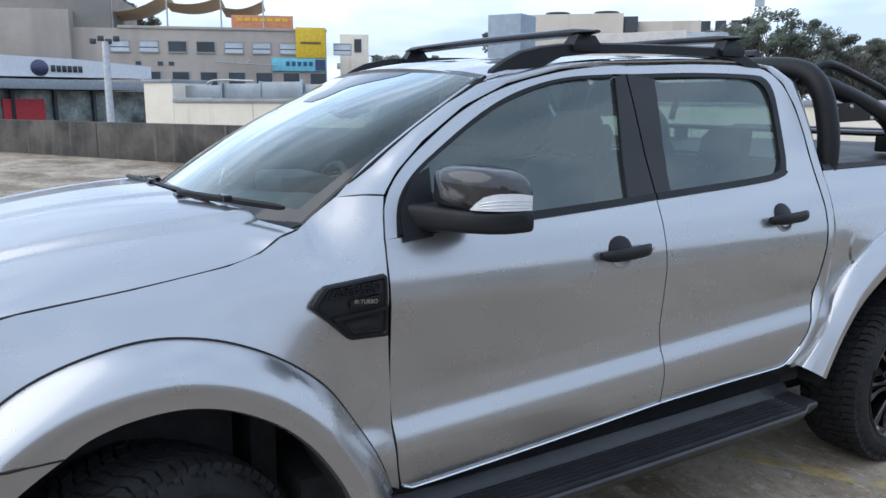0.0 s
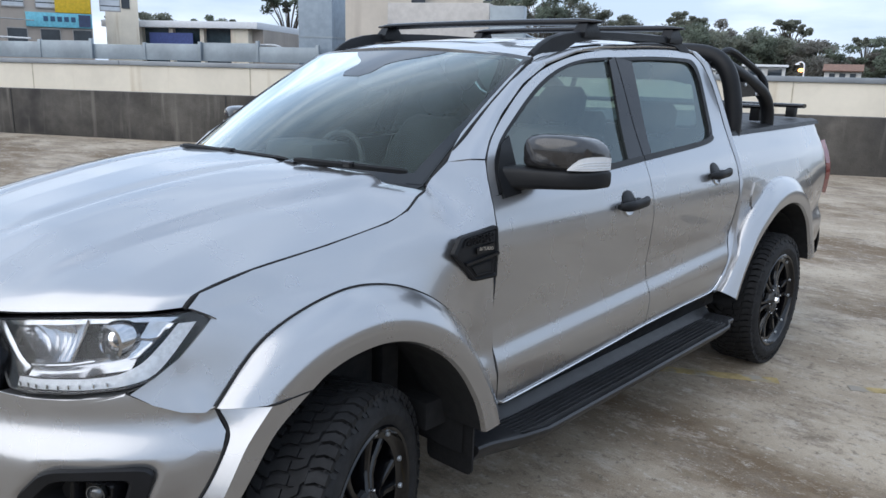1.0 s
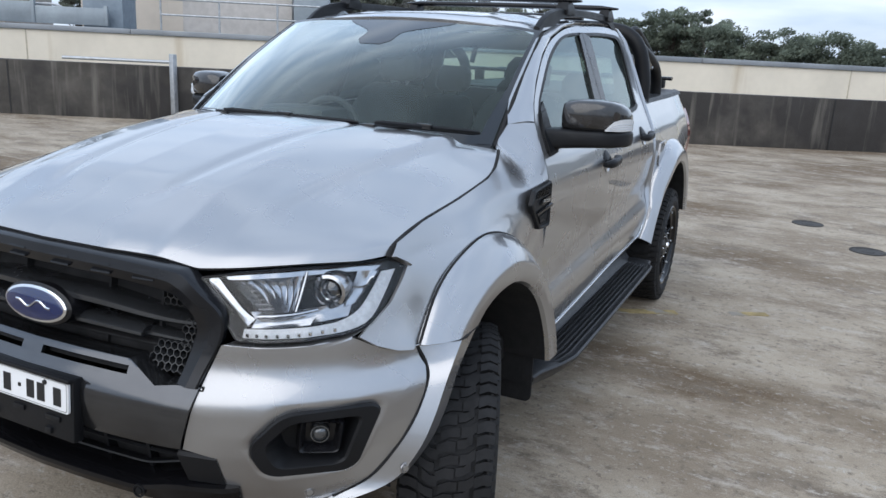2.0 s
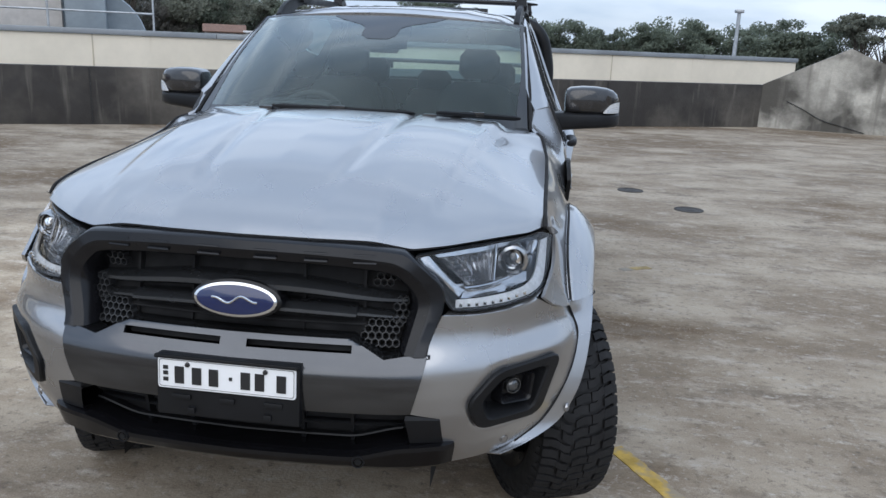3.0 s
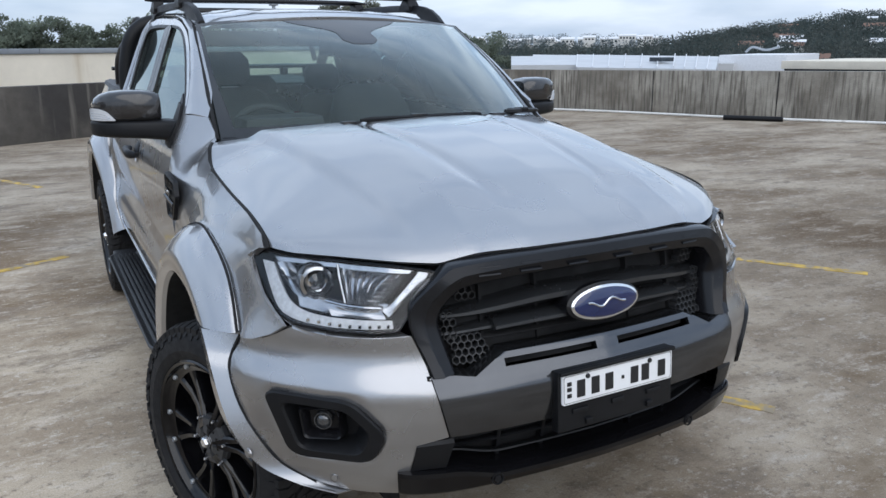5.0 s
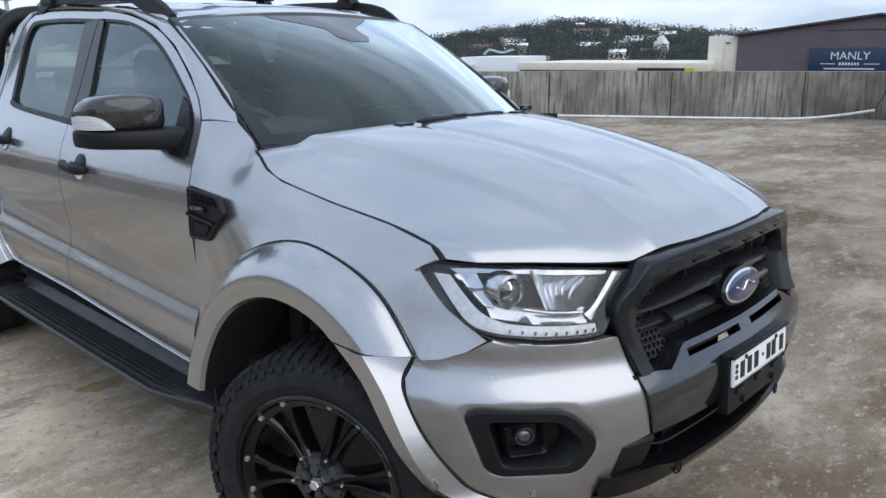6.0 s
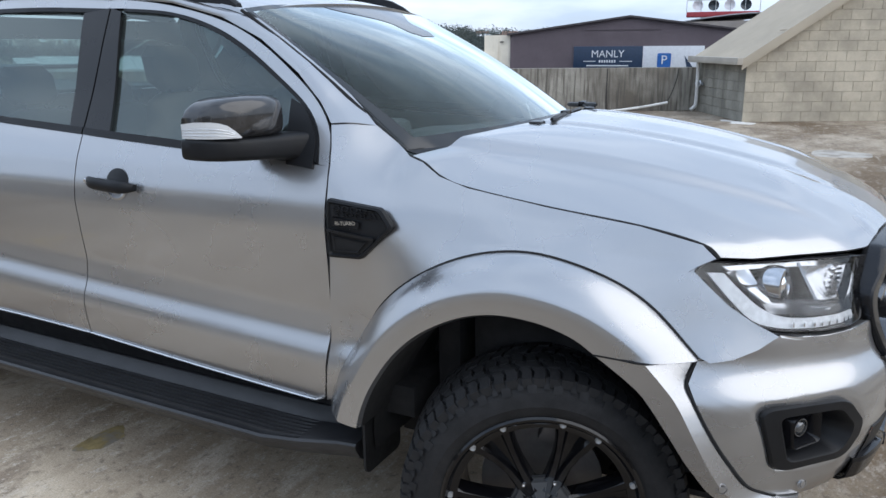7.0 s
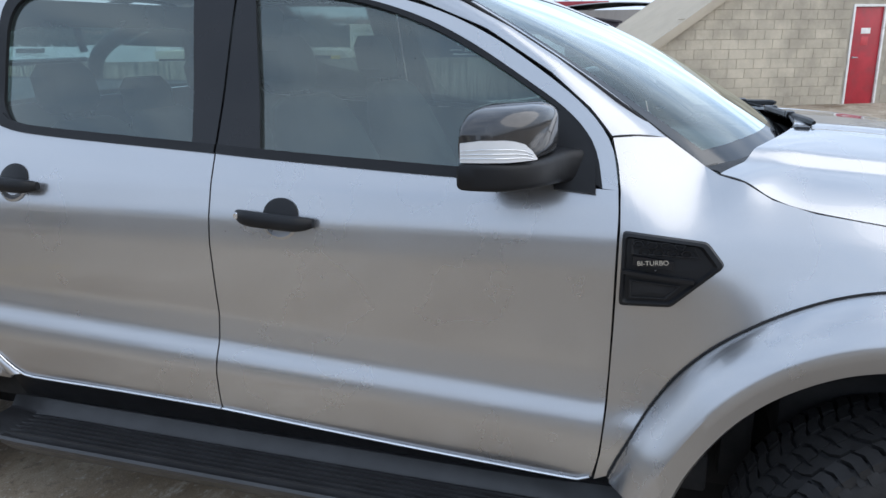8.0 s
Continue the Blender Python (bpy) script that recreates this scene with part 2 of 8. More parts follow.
DARK_WALL = mat("stained_parapet", (0.095, 0.086, 0.075), 0.92, var=0.3, scale=1.1, bump=0.5, bscale=30,
                stain=((0.036, 0.033, 0.031), 0.5, 0.42, 0.56), streak=((0.15, 0.138, 0.12), 6.0, 0.56, 0.76))
PALE_WALL = mat("streaked_parapet", (0.335, 0.312, 0.268), 0.92, var=0.2, scale=1.3, bump=0.5, bscale=30,
                stain=((0.15, 0.13, 0.105), 0.7, 0.45, 0.65), streak=((0.115, 0.103, 0.086), 17.0, 0.46, 0.65))
GABLE_WALL = mat("mould_stained_concrete", (0.42, 0.40, 0.355), 0.92, var=0.28, scale=1.6, bump=0.5, bscale=30,
                 stain=((0.085, 0.080, 0.070), 1.1, 0.44, 0.62), streak=((0.17, 0.16, 0.14), 4.0, 0.52, 0.72))
CREAM = mat("cream_render", (0.76, 0.69, 0.57), 0.85, var=0.06, scale=0.9, streak=((0.52, 0.42, 0.29), 1.7, 0.60, 0.78))
CAP = mat("grey_metal_capping", (0.27, 0.29, 0.31), 0.5, metal=0.3, var=0.12, scale=1.5)


# ---- mesh helpers ----
def lerp(a, b, t):
    return tuple(p + (q - p) * t for p, q in zip(a, b))


def ease(t):
    t = min(1.0, max(0.0, t))
    return t * t * (3 - 2 * t)


def arc_sample(pts, n):
    """n points at even steps along a polyline."""
    p = np.array(pts, float)
    d = np.concatenate([[0], np.cumsum(np.linalg.norm(np.diff(p, axis=0), axis=1))])
    s = np.linspace(0, d[-1], n)
    return [tuple(np.interp(v, d, p[:, k]) for k in range(p.shape[1])) for v in s]


def spline(pts, n):
    """n points along a smooth curve through pts."""
    p = np.array(pts, float)
    if len(p) < 3:
        return arc_sample(pts, n)
    q = np.vstack([2 * p[0] - p[1], p, 2 * p[-1] - p[-2]])
    dense = []
    for i in range(1, len(q) - 2):
        for t in np.linspace(0, 1, 12, endpoint=False):
            a, b, c, d = q[i - 1], q[i], q[i + 1], q[i + 2]
            dense.append(0.5 * (2 * b + (c - a) * t + (2 * a - 5 * b + 4 * c - d) * t * t + (3 * b - a - 3 * c + d) * t ** 3))
    dense.append(q[-2])
    return arc_sample(dense, n)


def rows_mesh(rows, closed=False, caps=False):
    """Verts and quads of a net of points; closed: each row is a ring; caps: fill the first and last ring."""
    n = len(rows[0])
    verts = [tuple(p) for r in rows for p in r]
    faces = []
    for j in range(len(rows) - 1):
        for i in range(n if closed else n - 1):
            k = (i + 1) % n
            faces.append((j * n + i, j * n + k, (j + 1) * n + k, (j + 1) * n + i))
    if caps:
        faces.append(tuple(range(n))[::-1])
        faces.append(tuple((len(rows) - 1) * n + i for i in range(n)))
    return verts, faces


def coons(bottom, top, left, right, nu, nv):
    """A four-sided patch; bottom and top run left to right, left and right run bottom to top."""
    b, t = np.array(spline(bottom, nu)), np.array(spline(top, nu))
    l, r = np.array(spline(left, nv)), np.array(spline(right, nv))
    rows = []
    for j in range(nv):
        v = j / (nv - 1)
        row = []
        for i in range(nu):
            u = i / (nu - 1)
            p = ((1 - v) * b[i] + v * t[i] + (1 - u) * l[j] + u * r[j]
                 - ((1 - u) * (1 - v) * b[0] + u * (1 - v) * b[-1] + (1 - u) * v * t[0] + u * v * t[-1]))
            row.append(tuple(p))
        rows.append(row)
    return rows


def join(*meshes):
    verts, faces = [], []
    for v, f in meshes:
        k = len(verts)
        verts += v
        faces += [tuple(i + k for i in q) for q in f]
    return verts, faces


def moved(mesh, m):
    return [tuple(m @ Vector(p)) for p in mesh[0]], mesh[1]


def mirrored(mesh):
    return [(-x, y, z) for x, y, z in mesh[0]], [tuple(reversed(f)) for f in mesh[1]]


def box(x0, x1, y0, y1, z0, z1, bevel=0.0):
    bm = bmesh.new()
    bmesh.ops.create_cube(bm, size=1)
    bmesh.ops.transform(bm, matrix=Matrix.Translation(((x0 + x1) / 2, (y0 + y1) / 2, (z0 + z1) / 2)) @ Matrix.Diagonal((x1 - x0, y1 - y0, z1 - z0, 1)), verts=bm.verts)
    if bevel:
        bmesh.ops.bevel(bm, geom=bm.edges[:], offset=bevel, segments=2, affect="EDGES", profile=0.6)
    return from_bm(bm)


def from_bm(bm):
    bm.verts.index_update()
    out = [tuple(v.co) for v in bm.verts], [tuple(v.index for v in f.verts) for f in bm.faces]
    bm.free()
    return out


def lathe(profile, n=48, axis="x", start=0.0, sweep=360.0):
    """Turn a profile of (radius, along) about an axis."""
    closed = sweep >= 359.9
    rows = []
    for r, a in profile:
        row = []
        for i in range(n if closed else n + 1):
            w = radians(start + sweep * i / n)
            c, s = r * math.cos(w), r * math.sin(w)
            row.append({"x": (a, c, s), "y": (c, a, s), "z": (c, s, a)}[axis])
        rows.append(row)
    return rows_mesh(rows, closed=closed)


def tube(path, radius, n=12, caps=True, flat=1.0):
    """A round bar along a path of points."""
    p = [Vector(q) for q in path]
    rows = []
    side = None
    for i, q in enumerate(p):
        d = (p[min(i + 1, len(p) - 1)] - p[max(i - 1, 0)]).normalized()
        if side is None:
            side = d.orthogonal().normalized()
        side = (side - d * side.dot(d)).normalized()
        up = d.cross(side)
        r = radius[i] if isinstance(radius, (list, tuple)) else radius
        rows.append([tuple(q + r * (math.cos(a) * side + flat * math.sin(a) * up)) for a in (2 * math.pi * k / n for k in range(n))])
    return rows_mesh(rows, closed=True, caps=caps)


def prism(outline, lo, hi, axis="y", bevel=0.0):
    """A plate from a flat outline, between two levels of an axis."""
    put = {"x": lambda a, b, c: (c, a, b), "y": lambda a, b, c: (a, c, b), "z": lambda a, b, c: (a, b, c)}[axis]
    bm = bmesh.new()
    vs = [bm.verts.new(put(a, b, lo)) for a, b in outline]
    f = bm.faces.new(vs)
    ext = bmesh.ops.extrude_face_region(bm, geom=[f])["geom"]
    d = Vector(put(0, 0, hi - lo))
    bmesh.ops.translate(bm, vec=d, verts=[e for e in ext if isinstance(e, bmesh.types.BMVert)])
    bmesh.ops.recalc_face_normals(bm, faces=bm.faces[:])
    if bevel:
        bmesh.ops.bevel(bm, geom=[e for e in bm.edges], offset=bevel, segments=2, affect="EDGES", profile=0.6)
    return from_bm(bm)


def rounded(pts, r, n=5):
    """A polygon with its corners rounded."""
    out = []
    k = len(pts)
    for i in range(k):
        p, a, b = Vector(pts[i]), Vector(pts[i - 1]), Vector(pts[(i + 1) % k])
        ra = min(r, (a - p).length * 0.45, (b - p).length * 0.45)
        s, e = p + (a - p).normalized() * ra, p + (b - p).normalized() * ra
        for j in range(n + 1):
            t = j / n
            q = s * (1 - t) ** 2 + p * 2 * t * (1 - t) + e * t * t
            out.append(tuple(q))
    return out


def thicken(verts, faces, depth):
    """A sheet given an inner side and closed edges."""
    v = np.array(verts, float)
    nrm = np.zeros_like(v)
    count = {}
    for f in faces:
        p = v[list(f)]
        nf = np.cross(p[1] - p[0], p[2] - p[0]) if len(f) == 3 else np.cross(p[2] - p[0], p[3] - p[1])
        for i in f:
            nrm[i] += nf
        for a, b in zip(f, f[1:] + f[:1]):
            count[(a, b)] = count.get((a, b), 0) + 1
    ln = np.linalg.norm(nrm, axis=1)
    nrm[ln > 1e-12] /= ln[ln > 1e-12][:, None]
    inner_v = v - nrm * depth
    k = len(verts)
    out_f = list(faces) + [tuple(i + k for i in reversed(f)) for f in faces]
    out_f += [(b, a, a + k, b + k) for (a, b) in count if (b, a) not in count]
    return [tuple(p) for p in v] + [tuple(p) for p in inner_v], out_f


body = {"root": None, "fit": True}     # the truck, and whether its parts are brought to its fitted width


def fit_body(x, y, z):
    """The body tapers towards the nose, whose middle stands back a little."""
    k = float(np.interp(y, [-.40, 0, .45, .68, 1.45], [.042, .032, .021, .016, .012])) * min(1.0, max(0.0, (abs(x) - .45) / .40))
    back = .045 * (1 - ease((abs(x) - .30) / .25)) * ease((-.45 - y) / .20)
    return (x * (1 - k), y + back + float(np.interp(y, [1.0, 1.74, 2.65], [0, .010, .020])), z)


def of_truck(ob):
    while ob is not None and ob is not body["root"]:
        ob = ob.parent
    return ob is not None


def part(name, mesh, material, parent=None, label="", smooth=35.0, solid=0.0, out=None):
    """Links a mesh as one object under a thing or a part. out: a point that its faces look away from; solid: sheet thickness, inwards."""
    verts, faces = mesh if isinstance(mesh, tuple) else from_bm(mesh)
    if body["root"] is not None and body["fit"] and parent is not None and of_truck(parent):
        verts = [fit_body(*p) for p in verts]
    me = bpy.data.meshes.new(name)
    if out is not None and faces:
        v = np.array(verts)
        score = 0.0
        for f in faces[:: max(1, len(faces) // 60)]:
            a, b, c = v[f[0]], v[f[1]], v[f[2]]
            score += float(np.dot(np.cross(b - a, c - a), (a + b + c) / 3 - np.array(out)))
        if score < 0:
            faces = [tuple(reversed(f)) for f in faces]
    if solid:
        verts, faces = thicken(verts, faces, solid)
    me.from_pydata(verts, [], faces)
    me.update()
    me.materials.append(material)
    if smooth:
        me.shade_smooth()
        me.set_sharp_from_angle(angle=radians(smooth))
    ob = new(name, me)
    if parent is not None:
        ob.parent = parent
    if label:
        ob["label"] = label
    return ob


def thing(name, label, category, at=(0, 0, 0), group="", kind="", turn=0.0):
    ob = new(name)
    ob.matrix_basis = pose(*at, 0, 0, turn)
    return tagged(ob, label, category, group, kind)


def text_mesh(words, size, depth=0.002):
    """Letters of the built-in font, as a mesh in the xz plane looking to -y, centred."""
    cu = bpy.data.curves.new("letters", "FONT")
    cu.body, cu.size, cu.extrude, cu.align_x, cu.align_y = words, size, depth, "CENTER", "CENTER"
    tmp = new("letters", cu)
    dg = bpy.context.evaluated_depsgraph_get()
    me = bpy.data.meshes.new_from_object(tmp.evaluated_get(dg))
    v, f = [(p.co.x, -p.co.z, p.co.y) for p in me.vertices], [tuple(q.vertices) for q in me.polygons]
    bpy.data.objects.remove(tmp)
    bpy.data.curves.remove(cu)
    bpy.data.meshes.remove(me)
    return v, f


# ---- the roof deck: u runs along the long parapet, v towards it ----
UX, UY = 0.8785, 0.4778


def at_uv(u, v, z=0.0):
    return (u * UX - v * UY, u * UY + v * UX, z)


def uv_block(u0, u1, v0, v1, z0, z1, bevel=0.0):
    v, f = box(u0, u1, v0, v1, z0, z1, bevel)
    return [at_uv(*p) for p in v], f


deck = part("floor", join(uv_block(-60, 16.5, -45, 12.95, -0.35, 0.0)), DECK, None)
tagged(deck, "weathered grey concrete roof parking deck with brown stains", "floor", kind="structure")
wall_a = part("wall_north", uv_block(-60, 13.5, 12.64, 12.92, 0, 1.015, 0.012), DARK_WALL)
tagged(wall_a, "black-stained concrete parapet wall of the roof deck", "wall", kind="structure")
cx0, cx1 = (13.33, 12.64), (16.19, 10.0)
L_CH = math.hypot(cx1[0] - cx0[0], cx1[1] - cx0[1])
du, dv = (cx1[0] - cx0[0]) / L_CH, (cx1[1] - cx0[1]) / L_CH
gv, gf = prism([(0, 0), (L_CH, 0), (L_CH, 1.03), (L_CH * 0.46, 1.93), (0, 1.03)], 0.0, 0.25, "y")
gable = part("wall_corner", ([at_uv(cx0[0] + du * a - dv * b, cx0[1] + dv * a + du * b, c) for a, b, c in gv], gf), GABLE_WALL)
tagged(gable, "stained concrete corner wall with a pointed top", "wall", kind="structure")
wall_c = part("wall_east", uv_block(16.19, 16.47, -60, 10.1, 0, 1.015, 0.012), PALE_WALL)
tagged(wall_c, "pale concrete parapet wall with dark vertical rain streaks", "wall", kind="structure")
wall_s = part("wall_south", uv_block(-60, 16.5, -45.3, -45.0, 0, 1.02), PALE_WALL)
tagged(wall_s, "grey concrete parapet wall", "wall", kind="structure")
wall_w = part("wall_west", uv_block(-60.3, -60.0, -45.3, 12.95, 0, 1.02), DARK_WALL)
tagged(wall_w, "stained concrete parapet wall", "wall", kind="structure")


# ---- the pickup truck: nose to -y, its left side at +x ----
Z_T = [.30, .44, .50, .55, .61, .658, .695, .745, .82, .94, 1.05, 1.12, 1.20, 1.265, 1.30, 1.42, 1.60, 1.70, 1.78, 1.95]
X_T = [.80, .842, .864, .880, .890, .895, .889, .868, .861, .874, .884, .877, .853, .822, .803, .745, .672, .628, .592, .52]
_zz = np.arange(0.25, 2.0, 0.002)
_k = np.exp(-0.5 * (np.arange(-18, 19) / 4.0) ** 2)
_xx = np.convolve(np.pad(np.interp(_zz, Z_T, X_T), 18, mode="edge"), _k / _k.sum(), mode="valid")


def side_x(y, z):
    """Half width of the body at a station and a height."""
    rise = (0.69 + 0.053 * (y - 0.7) - 0.726) * (1 - ease((z - 0.80) / 0.15)) * (1 if 0.4 < y < 2.8 else 0.6)
    x = float(np.interp(z - rise, _zz, _xx))
    x -= 0.028 * ease(-y / 0.45)
    x += 0.072 * min(1, max(0, (1.05 - z) / 0.22)) * ease((0.62 - y) / 0.42)
    x += 0.035 * min(1, max(0, (1.12 - z) / 0.2)) * ease((y - 2.72) / 0.3) * ease((4.1 - y) / 0.4)
    x -= 0.02 * ease((y - 3.5) / 0.7)
    return x


def on_side(yz, off=0.0):
    return (side_x(*yz) + off, yz[0], yz[1])


def side_rows(rows2, off=0.0):
    return [[on_side(p, off) for p in r] for r in rows2]


def ribbon(a, b, n, m, smooth=True):
    f = spline if smooth else arc_sample
    a, b = f(a, n), f(b, n)
    return [[lerp(p, q, j / (m - 1)) for p, q in zip(a, b)] for j in range(m)]


PLAN_X = [0, .15, .30, .40, .47, .535, .61, .66, .73, .79, .84, .87, .886, .896, .902]
PLAN_Y = [-.822, -.817, -.805, -.792, -.778, -.752, -.715, -.684, -.625, -.56, -.49, -.435, -.385, -.34, -.29]
_pd = np.concatenate([[0], np.cumsum(np.hypot(np.diff(PLAN_X), np.diff(PLAN_Y)))])
_ps = np.linspace(0, _pd[-1], 400)
_px, _py = np.interp(_ps, _pd, PLAN_X), np.interp(_ps, _pd, PLAN_Y)
_kk = np.exp(-0.5 * (np.arange(-30, 31) / 9.0) ** 2)
_kk /= _kk.sum()
_py = np.convolve(np.pad(_py, 30, mode="reflect", reflect_type="odd"), _kk, mode="valid")
_px = np.convolve(np.pad(_px, 30, mode="reflect", reflect_type="odd"), _kk, mode="valid")


def s_at(x):
    return math.copysign(float(np.interp(abs(x), _px, _ps)), x)


def on_front(s, z, off=0.0):
    """A point of the nose: s along its plan curve from the middle, off metres outwards."""
    a = abs(s)
    x, y = float(np.interp(a, _ps, _px)), float(np.interp(a, _ps, _py))
    x2, y2 = float(np.interp(a + 0.01, _ps, _px)), float(np.interp(a + 0.01, _ps, _py))
    d = math.hypot(x2 - x, y2 - y) or 1
    nx, ny = (y2 - y) / d, -(x2 - x) / d
    return (math.copysign(x + nx * off, s), y + ny * off, z) if s else (0.0, y - off, z)


def polar_ring(outer, inner, centre, n, m):
    """Rows from an inner to an outer outline, both seen from a centre, as rings of (a, b) pairs."""
    def reach(poly, w):
        d = (math.cos(w), math.sin(w))
        best = 0.0
        for i in range(len(poly)):
            ax, ay = poly[i - 1][0] - centre[0], poly[i - 1][1] - centre[1]
            bx, by = poly[i][0] - centre[0], poly[i][1] - centre[1]
            ex, ey = bx - ax, by - ay
            det = d[0] * -ey + d[1] * ex
            if abs(det) < 1e-12:
                continue
            r = (ax * -ey + ay * ex) / det
            u = (d[0] * ay - d[1] * ax) / det
            if -1e-9 <= u <= 1 + 1e-9 and r > best:
                best = r
        return best
    ws = sorted([2 * math.pi * i / n for i in range(n)] + [math.atan2(p[1] - centre[1], p[0] - centre[0]) % (2 * math.pi) for p in outer])
    rows = []
    for j in range(m):
        t = j / (m - 1)
        row = []
        for w in ws:
            r = reach(inner, w) * (1 - t) + reach(outer, w) * t
            row.append((centre[0] + r * math.cos(w), centre[1] + r * math.sin(w)))
        rows.append(row)
    return rows


truck = thing("pickup_truck", "silver dual-cab pickup truck with black wheels parked on concrete deck", "pickup truck")
truck.matrix_basis = pose(0, 0, .0196, -.493, .092, .5)     # it stands on the deck's fall
body["root"] = truck
MID = (0, 1.2, 0.9)


def both(name, mesh, material, parent=truck, label="", smooth=35.0, solid=0.0, out=MID):
    a = part(name, mesh, material, parent if not isinstance(parent, tuple) else parent[0], label, smooth, solid, out)
    b = part(name, mirrored(mesh), material, parent if not isinstance(parent, tuple) else parent[1], label, smooth, solid, out)
    return a, b


# doors
FRONT_EDGE = [(.722, .508), (.706, .585), (.697, .70), (.690, .895), (.686, 1.143), (.69, 1.225)]
MID_EDGE = [(1.752, .563), (1.744, .81), (1.737, 1.10), (1.738, 1.277)]
REAR_EDGE = [(2.44, .580), (2.535, .68), (2.61, .875), (2.645, 1.14), (2.652, 1.375)]
G = 0.0022


def shift(pts, dy, dz=0.0):
    return [(a + dy, b + dz) for a, b in pts]


fd = coons([(.722 + G, .508), (.80, .499), (1.19, .522), (1.752 - G, .563)], [(.69 + G, 1.225), (1.18, 1.245), (1.60, 1.268), (1.738 - G, 1.277)],
           shift(FRONT_EDGE, G), shift(MID_EDGE, -G), 30, 52)
front_doors = both("front_door", rows_mesh(side_rows(fd)), PAINT, label="silver front door with dark-tinted window", solid=0.012)
rd = coons([(1.752 + G, .563), (2.1, .573), (2.44 - G, .580)], [(1.738 + G, 1.277), (2.28, 1.309), (2.50, 1.338), (2.652 - G, 1.375)],
           shift(MID_EDGE, G), shift(REAR_EDGE, -G), 26, 52)
rear_doors = both("rear_door", rows_mesh(side_rows(rd)), PAINT, label="silver rear door with dark-tinted window", solid=0.012)
both("door_card", rows_mesh(side_rows(fd, -0.07)), DASH, front_doors, out=MID)
both("door_card", rows_mesh(side_rows(rd, -0.07)), DASH, rear_doors, out=MID)

OC1 = [(.69, 1.225), (.700, 1.28), (.718, 1.332), (.772, 1.397), (.876, 1.477), (1.043, 1.580), (1.216, 1.650), (1.45, 1.704), (1.668, 1.731), (1.738, 1.734)]
IC1 = [(.728, 1.228), (.742, 1.29), (.765, 1.338), (.812, 1.388), (.893, 1.445), (1.095, 1.567), (1.262, 1.638), (1.45, 1.683), (1.668, 1.702), (1.738, 1.704)]
both("window_surround", rows_mesh(side_rows(ribbon(shift(OC1, G), IC1, 44, 5))), PAINT, front_doors, solid=0.02)
GL1 = [(.792, 1.255), (.795, 1.34), (.830, 1.378), (.905, 1.427), (1.105, 1.541), (1.27, 1.613), (1.45, 1.662), (1.682, 1.684)]
both("window_seal", rows_mesh(side_rows(ribbon(IC1[:-1], GL1, 44, 9)[:5], 0.002)), PLASTIC, front_doors, solid=0.012)
both("belt_strip", rows_mesh(side_rows(ribbon([(.80, 1.232), (1.18, 1.247), (1.60, 1.270), (1.735, 1.279)], [(.80, 1.256), (1.18, 1.271), (1.60, 1.292), (1.735, 1.301)], 26, 4), 0.006)), PLASTIC, front_doors, solid=0.015)
both("pillar_trim", rows_mesh(side_rows(ribbon([(1.606, 1.280), (1.682, 1.692)], [(1.735, 1.280), (1.735, 1.706)], 12, 5), 0.003)), TRIM, front_doors, solid=0.012)
g_lo = [(.770, 1.250), (1.18, 1.262), (1.63, 1.284)]
both("door_glass", rows_mesh(side_rows(coons(g_lo, [(.785, 1.36), (.895, 1.443), (1.10, 1.562), (1.265, 1.632), (1.45, 1.677), (1.695, 1.698)], [(.770, 1.250), (.785, 1.36)], [(1.63, 1.284), (1.695, 1.698)], 24, 12), -0.012)), TINT, front_doors)
both("mirror_sail", rows_mesh(side_rows(ribbon([(.735, 1.235), (.748, 1.30), (.82, 1.388)], [(.86, 1.262), (.865, 1.33), (.875, 1.412)], 12, 4), 0.006)), PLASTIC, front_doors, solid=0.012)

OC2 = [(1.738, 1.734), (2.1, 1.754), (2.38, 1.759), (2.52, 1.745), (2.60, 1.69), (2.637, 1.60), (2.652, 1.50), (2.652, 1.385), (2.648, 1.360)]
IC2 = [(1.738, 1.704), (2.1, 1.721), (2.42, 1.723), (2.500, 1.710), (2.530, 1.66), (2.524, 1.57), (2.512, 1.47), (2.500, 1.40), (2.478, 1.352), (2.43, 1.322)]
both("window_surround", rows_mesh(side_rows(ribbon(shift(OC2, -0.001, -G), IC2, 50, 5), -.0008)), PAINT, rear_doors, solid=0.02)
GL2 = [(1.865, 1.687), (2.1, 1.697), (2.38, 1.697), (2.458, 1.682), (2.478, 1.63), (2.470, 1.54), (2.456, 1.45), (2.442, 1.385), (2.40, 1.350)]
both("window_seal", rows_mesh(side_rows(ribbon(IC2[:-1], GL2, 44, 9)[:6], 0.002)), PLASTIC, rear_doors, solid=0.012)
both("belt_strip", rows_mesh(side_rows(ribbon([(1.742, 1.279), (2.28, 1.311), (2.43, 1.327), (2.482, 1.346)], [(1.742, 1.301), (2.28, 1.333), (2.42, 1.350), (2.462, 1.372)], 26, 4), 0.006)), PLASTIC, rear_doors, solid=0.015)
both("pillar_trim", rows_mesh(side_rows(ribbon([(1.742, 1.280), (1.742, 1.706)], [(1.810, 1.285), (1.872, 1.692)], 12, 4), 0.003)), TRIM, rear_doors, solid=0.012)
both("door_glass", rows_mesh(side_rows(coons([(1.765, 1.292), (2.28, 1.324), (2.46, 1.352)], [(1.80, 1.698), (2.1, 1.714), (2.49, 1.705)], [(1.765, 1.292), (1.80, 1.698)], [(2.46, 1.352), (2.50, 1.55), (2.49, 1.705)], 20, 12), -0.012)), TINT, rear_doors)


